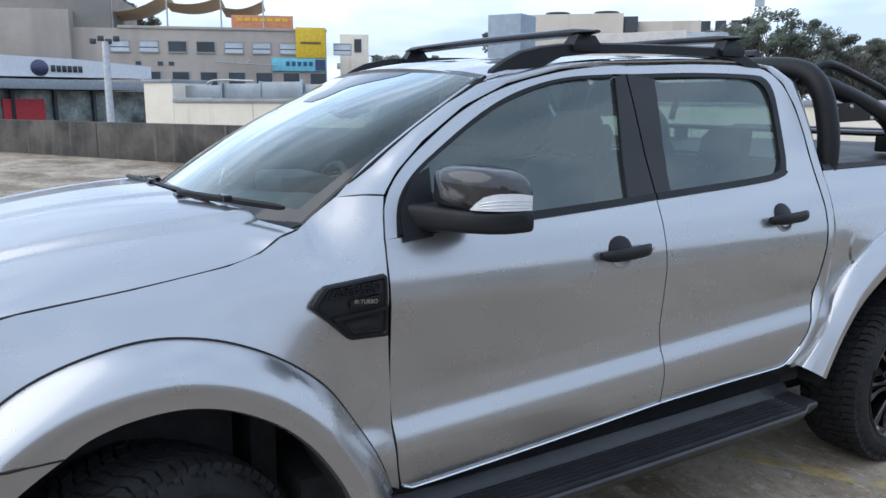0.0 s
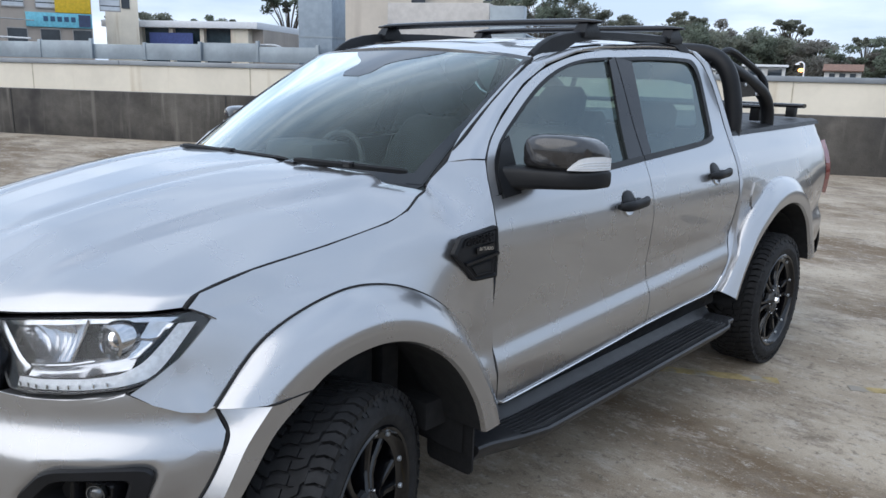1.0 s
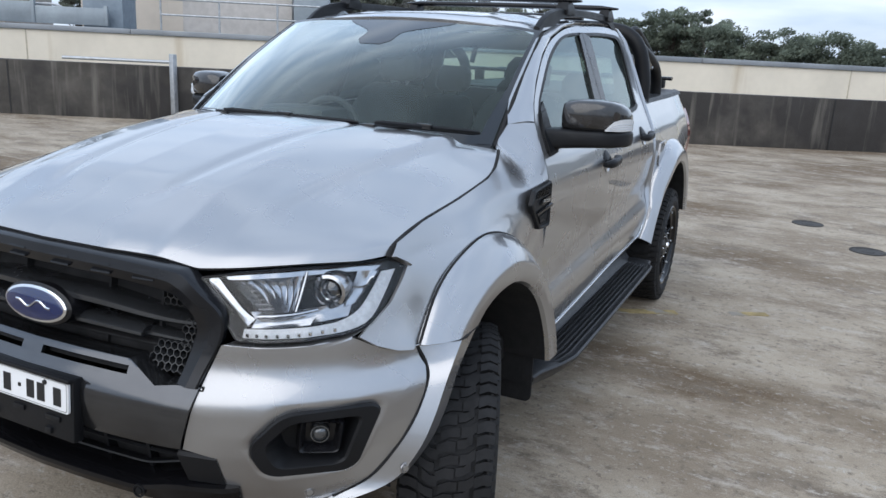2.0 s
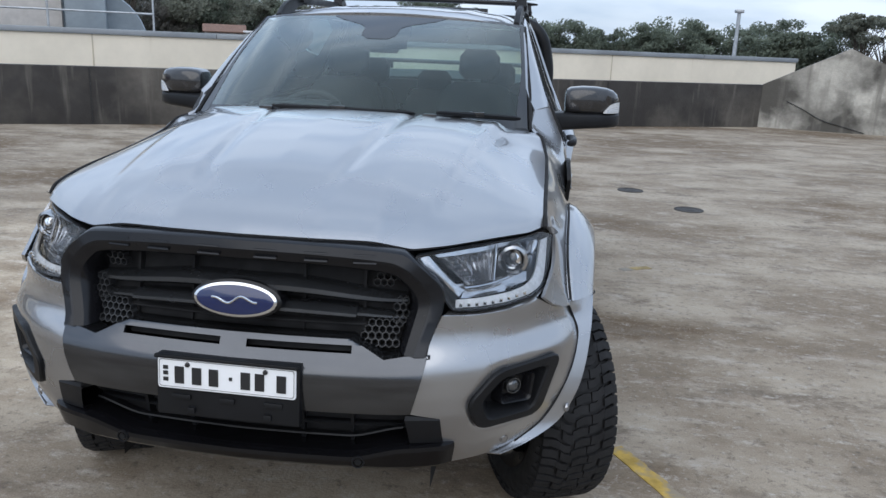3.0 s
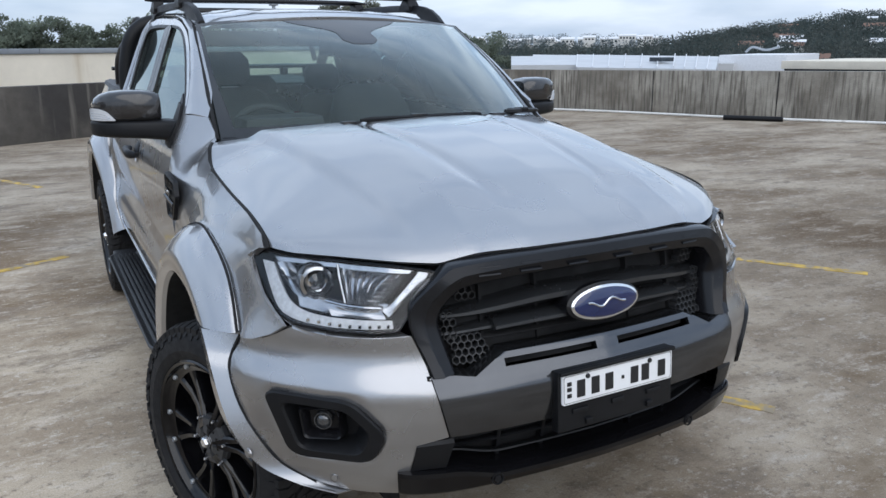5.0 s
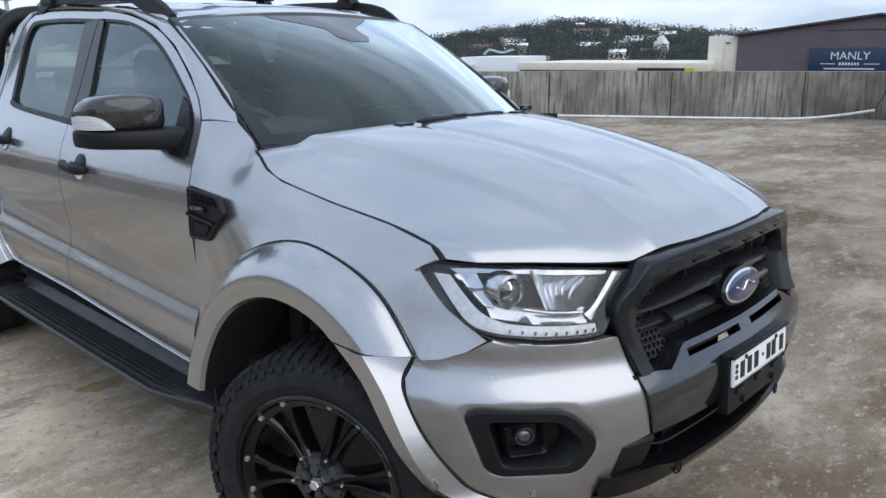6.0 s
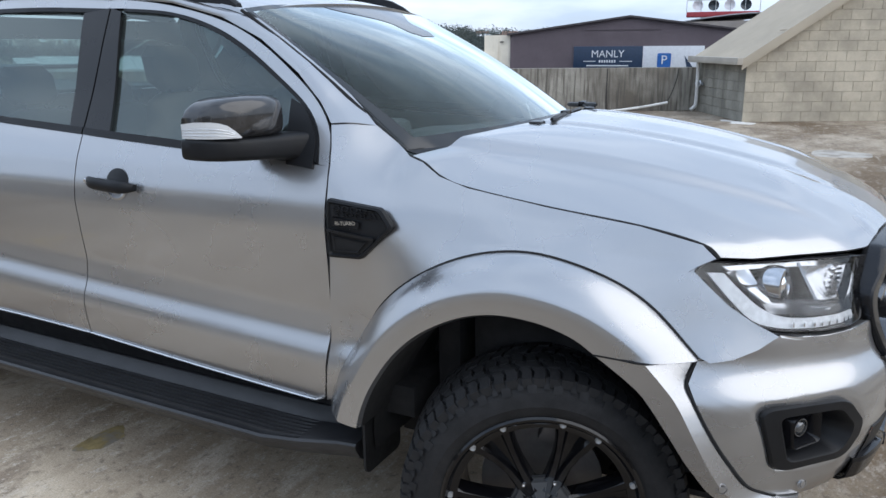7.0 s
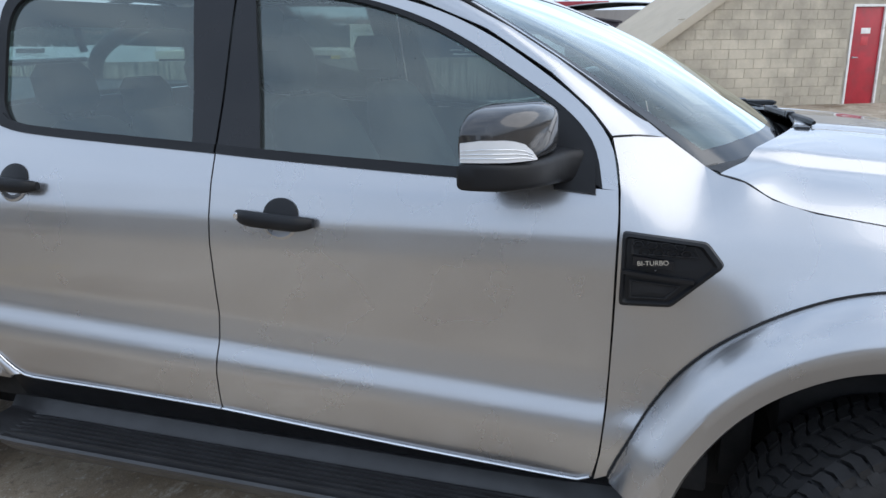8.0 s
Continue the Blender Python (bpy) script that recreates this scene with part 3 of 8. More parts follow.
both("door_seal", rows_mesh(side_rows(ribbon(IC1[1:], [(a - .018, b + .024) for a, b in OC1[1:]], 40, 3), -.04)), SHELL, front_doors)
both("door_seal", rows_mesh(side_rows(ribbon(IC2, [(a + .014 * (i > 3), b + .022 * (i < 5)) for i, (a, b) in enumerate(OC2)], 40, 3), -.04)), SHELL, rear_doors)

# front fenders
HOOD_EDGE = [(.82, -.388, 1.060), (.818, -.35, 1.088), (.812, -.2, 1.119), (.806, .04, 1.147), (.797, .27, 1.181), (.785, .36, 1.206), (.768, .42, 1.240), (.745, .474, 1.252)]
ARC_OUT = [(-.372, .835), (-.25, .945), (-.138, 1.003), (0, 1.038), (.12, 1.040), (.25, 1.010), (.38, .945), (.50, .845), (.60, .70), (.655, .59), (.683, .52)]
edge = [(0, None, -.372, .838), (.015, .918, -.398, .829), (.03, .894, -.446, .838), (.046, .862, -.496, .860), (.062, .832, -.536, .890), (.075, .846, -.482, .918), (.095, .858, -.425, .955), (.12, .852, -.338, 1.030), (.135, .842, -.354, 1.047), (.15, .828, -.384, 1.060)]
for (x, y, z), w in zip(HOOD_EDGE[1:], (.17, .25, .40, .52, .57, .60, .63)):
    edge.append((w, x + 0.004, y, z + 0.001))
edge += [(.645, .720, .507, 1.270), (.67, .722, .594, 1.334), (.70, .760, .660, 1.340), (.725, None, .713, 1.338), (.742, None, .696, 1.280), (.76, None, .6865, 1.225), (.80, None, .682, 1.143), (.86, None, .687, .895), (.92, None, .694, .70), (.96, None, .703, .585), (1.0, None, .718, .500)]
inner = spline(ARC_OUT, 101)
ew = [e[0] for e in edge]


def edge_at(w):
    y, z = (float(np.interp(w, ew, [e[k] for e in edge])) for k in (2, 3))
    return float(np.interp(w, ew, [e[1] if e[1] is not None else side_x(e[2], e[3]) for e in edge])), y, z


# how far the fender lies inside the plain body side: the smoothest sheet between its own edge and the wheel arch
knots = [(y, z, x - side_x(y, z)) for x, y, z in (edge_at(w) for w in sorted(set(ew + np.linspace(.15, 1, 26).tolist())))]
knots += [(*p, 0.0) for p in spline(ARC_OUT, 16)] + [(.60, 1.00, 0.0), (.58, .90, 0.0), (.62, 1.12, 0.0)]
kp = np.array([k[:2] for k in knots])


def plate_basis(d):
    return np.where(d > 1e-9, d * d * np.log(np.maximum(d, 1e-9)), 0.0)


n_k = len(knots)
system = np.zeros((n_k + 3, n_k + 3))
system[:n_k, :n_k] = plate_basis(np.linalg.norm(kp[:, None] - kp[None], axis=2)) + 5e-4 * np.eye(n_k)
system[:n_k, n_k:] = np.c_[np.ones(n_k), kp]
system[n_k:, :n_k] = system[:n_k, n_k:].T
weights = np.linalg.solve(system, np.r_[[k[2] for k in knots], 0, 0, 0])


def tuck(y, z):
    return float(weights[:n_k] @ plate_basis(np.hypot(kp[:, 0] - y, kp[:, 1] - z)) + weights[n_k:] @ np.array([1.0, y, z]))


ws = sorted(set(np.linspace(0, 1, 150).tolist() + ew))
rows = [[] for _ in range(16)]
for w in ws:
    iy, iz = (float(np.interp(w, np.linspace(0, 1, 101), [p[k] for p in inner])) for k in (0, 1))
    _, oy, oz = edge_at(w)
    for j in range(16):
        y, z = iy + (oy - iy) * j / 15, iz + (oz - iz) * j / 15
        rows[j].append((side_x(y, z) + tuck(y, z), y, z))
fenders = both("fender", rows_mesh(rows), PAINT, label="silver front fender", solid=0.010)

# wheel-arch flares
CREASE = [(-.275, .833), (-.20, .888), (-.10, .935), (.02, .960), (.13, .960), (.25, .928), (.36, .868), (.46, .775), (.545, .645), (.583, .565), (.604, .505)]
LIP = [(-.140, .831), (-.09, .862), (-.02, .885), (.06, .896), (.14, .893), (.232, .868), (.335, .812), (.42, .735), (.49, .635), (.528, .555), (.547, .49)]


def flare_rows(out_c, crease, lip, x_out, x_crease, x_lip, centre, n=48, taper=0.0):
    a, b, c = spline(out_c, n), spline(crease, n), spline(lip, n)
    cut = [taper * (1 - ease((p[0] - a[0][0] - .02) / .42)) for p in a]
    r0 = [(x_out(*p) - 0.012, *p) for p in a]
    r1 = [(x_out(*p) + min(0.012, 0.20 * (x_crease - x_out(*p))), *p) for p in a]
    r1b = [(x_out(*p) * 0.70 + x_crease * 0.30 - k * .3, *lerp(p, q, 0.06)) for p, q, k in zip(a, b, cut)]
    r2 = [(x_out(*p) * 0.32 + x_crease * 0.68 - k * .68, *lerp(p, q, 0.5)) for p, q, k in zip(a, b, cut)]
    r3 = [(x_crease - .005 - k, *lerp(p, q, 0.93)) for p, q, k in zip(a, b, cut)]
    r3b = [(x_crease - k, *lerp(q, r, 0.06)) for q, r, k in zip(b, c, cut)]
    r4 = [(x_crease * 0.5 + x_lip * 0.5 + .002 - k, *lerp(q, r, 0.5)) for q, r, k in zip(b, c, cut)]
    r5 = [(x_lip - k, *r) for r, k in zip(c, cut)]
    r6 = [(x_lip - 0.014 - k, *lerp(r, centre, 0.016)) for r, k in zip(c, cut)]
    r7 = [(x_lip - 0.10, *lerp(r, centre, 0.012)) for r in c]
    return [r0, r1, r1b, r2, r3, r3b, r4, r5, r6], [r6, r7]


flare, inside = flare_rows(ARC_OUT, CREASE, LIP, side_x, .992, .981, (0.05, .45))
flares = both("wheel_arch_flare", rows_mesh(flare), PAINT, label="silver wheel-arch flare", smooth=38, out=(0.6, 0.1, 0.45), solid=0.004)
both("flare_lining", rows_mesh([inside[0], [(x - .17, y, z) for x, y, z in inside[1]]]), SHELL, flares)
both("flare_seal", tube([on_side(p, .006) for p in spline(ARC_OUT, 60)], .0045, 6), SHELL, truck, out=None)

# windscreen
NU, NV = 61, 31
ws_b = spline([(-.700, .505, 1.262), (-.55, .405, 1.268), (-.3, .300, 1.276), (0, .262, 1.280), (.3, .300, 1.276), (.55, .405, 1.268), (.700, .505, 1.262)], NU)
ws_t = spline([(-.628, 1.140, 1.684), (-.45, 1.118, 1.702), (0, 1.100, 1.716), (.45, 1.118, 1.702), (.628, 1.140, 1.684)], NU)
ws_rows = []
for j in range(NV):
    v = j / (NV - 1)
    ws_rows.append([tuple(np.array(lerp(a, b, v)) + np.array((0, -0.55, 0.83)) * 0.035 * math.sin(math.pi * v) * (1 - 0.55 * (2 * i / (NU - 1) - 1) ** 2)) for i, (a, b) in enumerate(zip(ws_b, ws_t))])
edge_ws = [r[-1] for r in ws_rows]

# cab side: windscreen pillar, cant rail and rear corner
lower = [on_side(p) for p in ([(.7155, 1.3425), (.735, 1.366), (.768, 1.402), (.872, 1.486), (1.04, 1.589), (1.214, 1.659), (1.45, 1.713), (1.668, 1.740), (2.1, 1.763), (2.39, 1.768), (2.53, 1.752), (2.61, 1.695), (2.647, 1.60), (2.660, 1.50)] + spline([(2.660, 1.395), (2.6525, 1.14), (2.6175, .875), (2.5425, .68), (2.4475, .580)], 25))]
up_ws = [tuple(np.array(edge_ws[k]) + np.array((-.004, .004, .006))) for k in (7, 9, 13, 17, 22, 27, 30)]
upper = [(.722, .596, 1.334)] + up_ws[1:6] + [(.600, 1.42, 1.727), (.590, 1.66, 1.745), (.582, 2.1, 1.764), (.580, 2.42, 1.770), (.585, 2.60, 1.758), (.63, 2.69, 1.70), (.672, 2.705, 1.60), (.715, 2.708, 1.50)] + spline([(.760, 2.705, 1.395), (.868, 2.697, 1.14), (.884, 2.660, .875), (.892, 2.585, .68), (.885, 2.49, .572)], 25)
rows = []
ld = np.concatenate([[0], np.cumsum(np.linalg.norm(np.diff(np.array(lower), axis=0), axis=1))])
for j in range(7):
    t = j / 6
    row = []
    for s in np.linspace(0, ld[-1], 150):
        p = [float(np.interp(s, ld, [q[k] for q in lower])) for k in range(3)]
        q = [float(np.interp(s, ld, [q[k] for q in upper])) for k in range(3)]
        b = 0.010 * math.sin(math.pi * t)
        row.append((p[0] + (q[0] - p[0]) * t + b, p[1] + (q[1] - p[1]) * t, p[2] + (q[2] - p[2]) * t + b * 0.6))
    rows.append(row)
both("cab_side", rows_mesh(rows), PAINT, label="silver windscreen pillar and roof rail panel", solid=0.012)

# roof
edge_l = spline([(.632, 1.13, 1.678), (.606, 1.24, 1.704), (.600, 1.42, 1.724), (.588, 1.66, 1.743), (.580, 2.1, 1.762), (.578, 2.42, 1.768), (.575, 2.60, 1.757), (.56, 2.70, 1.72)], 40)
rows = []
for i, (x, y, z) in enumerate(edge_l):
    v = i / 39
    row = []
    for k in range(33):
        u = -1 + 2 * k / 32
        crown = 0.040 * (1 - u * u) - 0.016 * math.exp(-((abs(u) - 0.93) / 0.05) ** 2) + 0.006 * math.exp(-((abs(u) - 0.55) / 0.06) ** 2) * ease(v * 6) * ease((1 - v) * 6)
        row.append((x * u, y - 0.05 * (1 - u * u) * (1 - v) + 0.02 * (1 - u * u) * v, z + crown))
    rows.append(row)
part("roof", rows_mesh(rows), PAINT, truck, "silver roof panel", out=(0, 2, 1.2), solid=0.012)

# hood
front_c = [(0, -.812, 1.066), (.2, -.800, 1.065), (.35, -.768, 1.061), (.446, -.722, 1.043), (.56, -.643, 1.049), (.67, -.554, 1.055), (.772, -.458, 1.056), (.82, -.388, 1.060)]
rear_c = [(0, .235, 1.302), (.3, .275, 1.295), (.55, .375, 1.276), (.70, .455, 1.258), (.745, .474, 1.252)]
fc, rc = arc_sample(front_c, 65), spline(rear_c, 65)
ec = spline(HOOD_EDGE, 61)
rows = []
for j in range(61):
    v = j / 60
    half = []
    for i in range(65):
        u = i / 64
        f, r = fc[i], rc[i]
        g = (.030 * (1 - math.exp(-v / .045)) + .206 * (1 - (1 - v) ** 1.78)) / .236
        e = ec[j]
        base1 = [fc[-1][0] + (rc[-1][0] - fc[-1][0]) * v, fc[-1][1] + (rc[-1][1] - fc[-1][1]) * v, fc[-1][2] + (rc[-1][2] - fc[-1][2]) * g]
        w = u ** 4
        x = f[0] + (r[0] - f[0]) * v + w * (e[0] - base1[0]) - .010 * u ** 16
        y = f[1] + (r[1] - f[1]) * v + w * (e[1] - base1[1])
        z = f[2] + (r[2] - f[2]) * g + w * (e[2] - base1[2])
        ridge = 0.47 + 0.13 * v
        z += 0.022 * ease((ridge - x) / 0.055 + 0.5) * ease(v * 5) * (0.35 + 0.65 * v)
        z -= 0.0085 * math.exp(-((x - (0.17 + 0.10 * v)) / 0.024) ** 2) * ease(v * 4 - 0.4)
        half.append((x, y, z))
    rows.append([(-x, y, z) for x, y, z in half[:0:-1]] + half)
part("hood", rows_mesh(rows), PAINT, truck, "silver bonnet with raised centre", smooth=50, out=(0, 0, 0.5), solid=0.010)
# black tube along the bonnet edge, standing in for the shade in its gap
both("hood_gap_shade", tube([(x - .003, y, z - .0030) for x, y, z in spline(HOOD_EDGE, 60)], .0070, 8), SHELL, truck, out=None)

verts, faces = rows_mesh(ws_rows)
clear, dark = [], []
for n_f, f in enumerate(faces):
    j, i = divmod(n_f, NU - 1)
    u, v = (i + .5) / (NU - 1), (j + .5) / (NV - 1)
    (dark if u < .022 or u > .978 or v < .075 or v > .955 else clear).append(f)
part("windscreen", (verts, clear), WSCREEN, truck, "clear laminated windscreen", smooth=60)
part("windscreen_border", (verts, dark), FRIT, truck, "black windscreen border", smooth=60)


def on_screen(u, v, off):
    i, j = min(NU - 2, int(u * (NU - 1))), min(NV - 2, int(v * (NV - 1)))
    a, b = u * (NU - 1) - i, v * (NV - 1) - j
    p = lerp(lerp(ws_rows[j][i], ws_rows[j][i + 1], a), lerp(ws_rows[j + 1][i], ws_rows[j + 1][i + 1], a), b)
    return (p[0], p[1] - .55 * off, p[2] + .83 * off)


patch = []
for v in np.linspace(.66, .975, 16):
    hw = .035 + .025 * ease((v - .66) / .05) + .15 * ease((v - .78) / .20)
    patch.append([on_screen(.5 + hw * q, v, .0015) for q in np.linspace(-1, 1, 13)])
part("sensor_patch", rows_mesh(patch), FRIT, truck, "black windscreen sensor patch", smooth=60)
part("cowl_panel", rows_mesh([[(x * 1.03, y - 0.10 + 0.025 * abs(x), z - 0.045) for x, y, z in ws_b], [(x * 1.01, y - 0.03, z - 0.006) for x, y, z in ws_b], [(x, y + 0.03, z + 0.006) for x, y, z in ws_b]]), PLASTIC, truck, solid=0.004)


def wiper(name, pivot, tip, knee):
    arm = tube(spline([pivot, lerp(pivot, knee, .5), knee], 10), [.011] * 4 + [.008] * 6, 8, flat=.6)
    blade = tube(spline([lerp(knee, tip, -0.85), knee, lerp(knee, tip, .5), tip], 16), [.005] + [.009] * 14 + [.005], 6, flat=1.2)
    ob = part(name, join(arm, blade), PLASTIC, truck)
    part("wiper_clip", moved(box(-.03, .03, -.012, .012, -.006, .014, .005), Matrix.Translation(knee)), TRIM, ob)
    part("wiper_cap", moved(box(-.026, .026, -.02, .02, -.008, .016, .006), Matrix.Translation(pivot)), TRIM, ob)
    return ob


wiper("windscreen_wiper", (.33, .268, 1.306), (.668, .466, 1.306), (.50, .350, 1.318))
wiper("windscreen_wiper", (-.30, .252, 1.306), (.27, .290, 1.318), (-.02, .250, 1.322))
for side in (0, 1):
    border = []
    for v in np.linspace(.004, .97, 24):
        w_ = .014 + .024 * (1 - ease(v / .6))
        border.append([on_screen(u if side else 1 - u, v, .0014) for u in np.linspace(.003, w_, 5)])
    part("screen_border", rows_mesh(border), FRIT, truck, "black windscreen border", smooth=60)
both("windscreen_seal", tube([(p[0] + .016 - .010 * i / 30, p[1] + .002, p[2] - .006) for i, p in enumerate(edge_ws)], [.010 - .004 * i / 30 for i in range(31)], 8), SHELL, truck, out=None)

# cabin
part("cabin_floor", box(-.80, .80, .45, 2.66, .46, .56, .01), SHELL, truck)
part("firewall", box(-.70, .70, .34, .42, .45, 1.17, .02), SHELL, truck)
dash = part("dashboard", rows_mesh([[(x, .46 + 0.10 * (1 - (x / .76) ** 2) * -1, 1.21) for x in np.linspace(-.74, .74, 25)], [(x, .62, 1.245 + .02 * math.cos(x * 5)) for x in np.linspace(-.75, .75, 25)],
                                     [(x, .86, 1.235 + .015 * math.cos(x * 5)) for x in np.linspace(-.76, .76, 25)], [(x, .93, 1.18) for x in np.linspace(-.77, .77, 25)], [(x, .90, .80) for x in np.linspace(-.77, .77, 25)]]), DASH, truck, "black dashboard")
part("instrument_binnacle", moved(box(-.17, .17, -.10, .12, -.03, .06, .03), Matrix.Translation((-.37, .86, 1.25))), DASH, dash)
wheel_pts = [(-.37 + .185 * math.cos(a), 1.02 + .06 * math.sin(a), 1.16 + .175 * math.sin(a)) for a in np.linspace(0, 2 * math.pi, 33)]
steer = part("steering_wheel", tube(wheel_pts, .016, 8, caps=False), DASH, truck, "black steering wheel")
part("steering_hub", join(moved(box(-.06, .06, -.03, .03, -.05, .05, .015), Matrix.Translation((-.37, 1.0, 1.15))), box(-.55, -.20, .995, 1.015, 1.135, 1.165, .005)), DASH, steer)


def seat(x, y, w, name="front_seat", high=True):
    back = []
    top = .58 if high else .50
    for t, hw, d in ((0, .9, .10), (.15, 1.0, .12), (.5, 1.0, .11), (.8, .86, .085), (.95, .70, .06), (1, .5, .03)):
        yy, zz = y + .26 + .20 * t, .82 + top * t
        back.append([(x + w * hw * math.copysign(abs(math.cos(a)) ** .5, math.cos(a)), yy + d * math.copysign(abs(math.sin(a)) ** .6, math.sin(a)), zz) for a in (2 * math.pi * k / 20 for k in range(20))])
    cush = box(x - w, x + w, y - .24, y + .30, .70, .86, .05)
    ob = part(name, join(rows_mesh(back, closed=True, caps=True), cush), SEAT, truck, "charcoal cloth seat")
    hr = []
    drop = 0.0 if high else (.075 if x else .14)
    for t, s in ((0, .7), (.2, 1), (.75, 1), (1, .7)):
        hr.append([(x + .112 * s * math.copysign(abs(math.cos(a)) ** .45, math.cos(a)), y + .50 + .03 * t + .055 * s * math.copysign(abs(math.sin(a)) ** .6, math.sin(a)), 1.415 - drop + .16 * t) for a in (2 * math.pi * k / 20 for k in range(20))])
    part("headrest", rows_mesh(hr, closed=True, caps=True), SEAT, ob)
    for s in (-1, 1):
        part("headrest_post", tube([(x + s * .05, y + .46, 1.36 - drop), (x + s * .05, y + .50, 1.44 - drop)], .007, 8), TRIM, ob)


for sx in (-.37, .37):
    seat(sx, 1.22, .25)
for sx in (-.42, 0, .42):
    seat(sx, 2.02, .21, "rear_seat", False)
mirror_in = part("rear_view_mirror", moved(box(-.12, .12, -.012, .012, -.03, .03, .01), pose(-.02, .98, 1.585, 10, 0, 4)), TRIM, truck)
part("sensor_pod", rows_mesh([[(x, y, z) for x, y, z in ((-.11, 1.04, 1.665), (.11, 1.04, 1.665), (.08, .90, 1.56), (-.08, .90, 1.56))], [(x, y, z) for x, y, z in ((-.10, 1.10, 1.62), (.10, 1.10, 1.62), (.06, .95, 1.535), (-.06, .95, 1.535))]], closed=True, caps=True), TRIM, mirror_in)

# cab rear wall with window
back_out = [(-.80, 1.20), (.80, 1.20), (.755, 1.38), (.67, 1.60), (.60, 1.71), (-.60, 1.71), (-.67, 1.60), (-.755, 1.38)]
back_in = rounded([(-.60, 1.37), (.60, 1.37), (.55, 1.62), (-.55, 1.62)], .04)
ring = polar_ring(back_out, back_in, (0, 1.48), 60, 3)
part("cab_rear_wall", rows_mesh([[(a, 2.715 - .10 * (b - 1.2), b) for a, b in r] for r in ring], closed=True), PAINT, truck, solid=0.02, out=(0, 1, 1.4))
part("rear_window", prism([(a, b) for a, b in back_in], 2.672, 2.676), WSCREEN, truck)

# cargo tub
R_OUT = [(2.560, .555), (2.668, .72), (2.780, .92), (2.938, 1.05), (3.06, 1.095), (3.20, 1.108), (3.34, 1.095), (3.47, 1.045), (3.64, .90), (3.76, .70), (3.80, .60)]
inner = spline(R_OUT, 81)
outer_e = [(0, 2.51, .555), (.05, 2.588, .68), (.13, 2.662, .875), (.24, 2.700, 1.14), (.32, 2.712, 1.345), (.75, 4.19, 1.372), (.82, 4.215, 1.2), (.88, 4.22, 1.0), (.94, 4.20, .80), (1.0, 4.16, .62)]
rows = [[] for _ in range(14)]
for w in sorted(set(np.linspace(0, 1, 110).tolist() + [e[0] for e in outer_e])):
    iy, iz = (float(np.interp(w, np.linspace(0, 1, 81), [p[k] for p in inner])) for k in (0, 1))
    oy, oz = (float(np.interp(w, [e[0] for e in outer_e], [e[k] for e in outer_e])) for k in (1, 2))
    for j in range(14):
        t = j / 13
        y, z = iy + (oy - iy) * t, iz + (oz - iz) * t
        rows[j].append((side_x(y, z) - 0.05 * ease((y - 4.10) / 0.12), y, z))
tub = both("tub_side", rows_mesh(rows), PAINT, label="silver cargo tub side", solid=0.012)
R_CR = [(2.615, .52), (2.712, .70), (2.818, .855), (2.953, .978), (3.07, 1.02), (3.20, 1.035), (3.33, 1.02), (3.45, .975), (3.59, .85), (3.69, .68), (3.73, .58)]
R_LIP = [(2.652, .50), (2.745, .68), (2.843, .815), (2.967, .918), (3.08, .955), (3.20, .968), (3.32, .955), (3.43, .915), (3.55, .82), (3.64, .67), (3.68, .57)]
flare, inside = flare_rows(R_OUT, R_CR, R_LIP, side_x, .972, .966, (3.2, .45), taper=.034)
flares = both("wheel_arch_flare", rows_mesh(flare), PAINT, label="silver wheel-arch flare", smooth=38, out=(0.6, 3.2, 0.45), solid=0.004)
both("flare_lining", rows_mesh([inside[0], [(x - .17, y, z) for x, y, z in inside[1]]]), SHELL, flares)
both("fuel_flap", rows_mesh(side_rows(coons([(2.815, .975), (2.93, .962)], [(2.84, 1.105), (3.03, 1.115)], [(2.815, .975), (2.80, 1.04), (2.84, 1.105)], [(2.93, .962), (3.0, 1.03), (3.03, 1.115)], 10, 10), 0.006)), PAINT, tub, solid=0.006)
both("tub_rail_cap", rows_mesh([[on_side((y, 1.345 + .018 * (y - 2.7)), .004), on_side((y, 1.367 + .018 * (y - 2.7)), .002), (side_x(y, 1.37) - .05, y, 1.378 + .018 * (y - 2.7)), (side_x(y, 1.37) - .075, y, 1.35 + .018 * (y - 2.7))] for y in np.linspace(2.715, 4.18, 24)]), PLASTIC, truck, "black tub rail cap", out=(0, 3.4, 1.1))
part("tonneau_cover", rows_mesh([[(x, y, 1.372 + .018 * (y - 2.7) + .012 * (1 - (x / .72) ** 2)) for x in np.linspace(-.72, .72, 13)] for y in np.linspace(2.73, 4.17, 30)]), mat("tonneau_black", (0.03, 0.031, 0.033), 0.55, var=0.15), truck, "black roller tonneau cover", solid=0.03, out=(0, 3.4, 0.5))
part("tailgate", rows_mesh([[(x, 4.215 + dy, z) for x in np.linspace(-.70, .70, 9)] for dy, z in ((0, .66), (.03, .75), (.03, 1.0), (.02, 1.2), (-.03, 1.375), (-.08, 1.38))]), PAINT, truck, "silver tailgate", solid=0.02, out=(0, 3, 1))
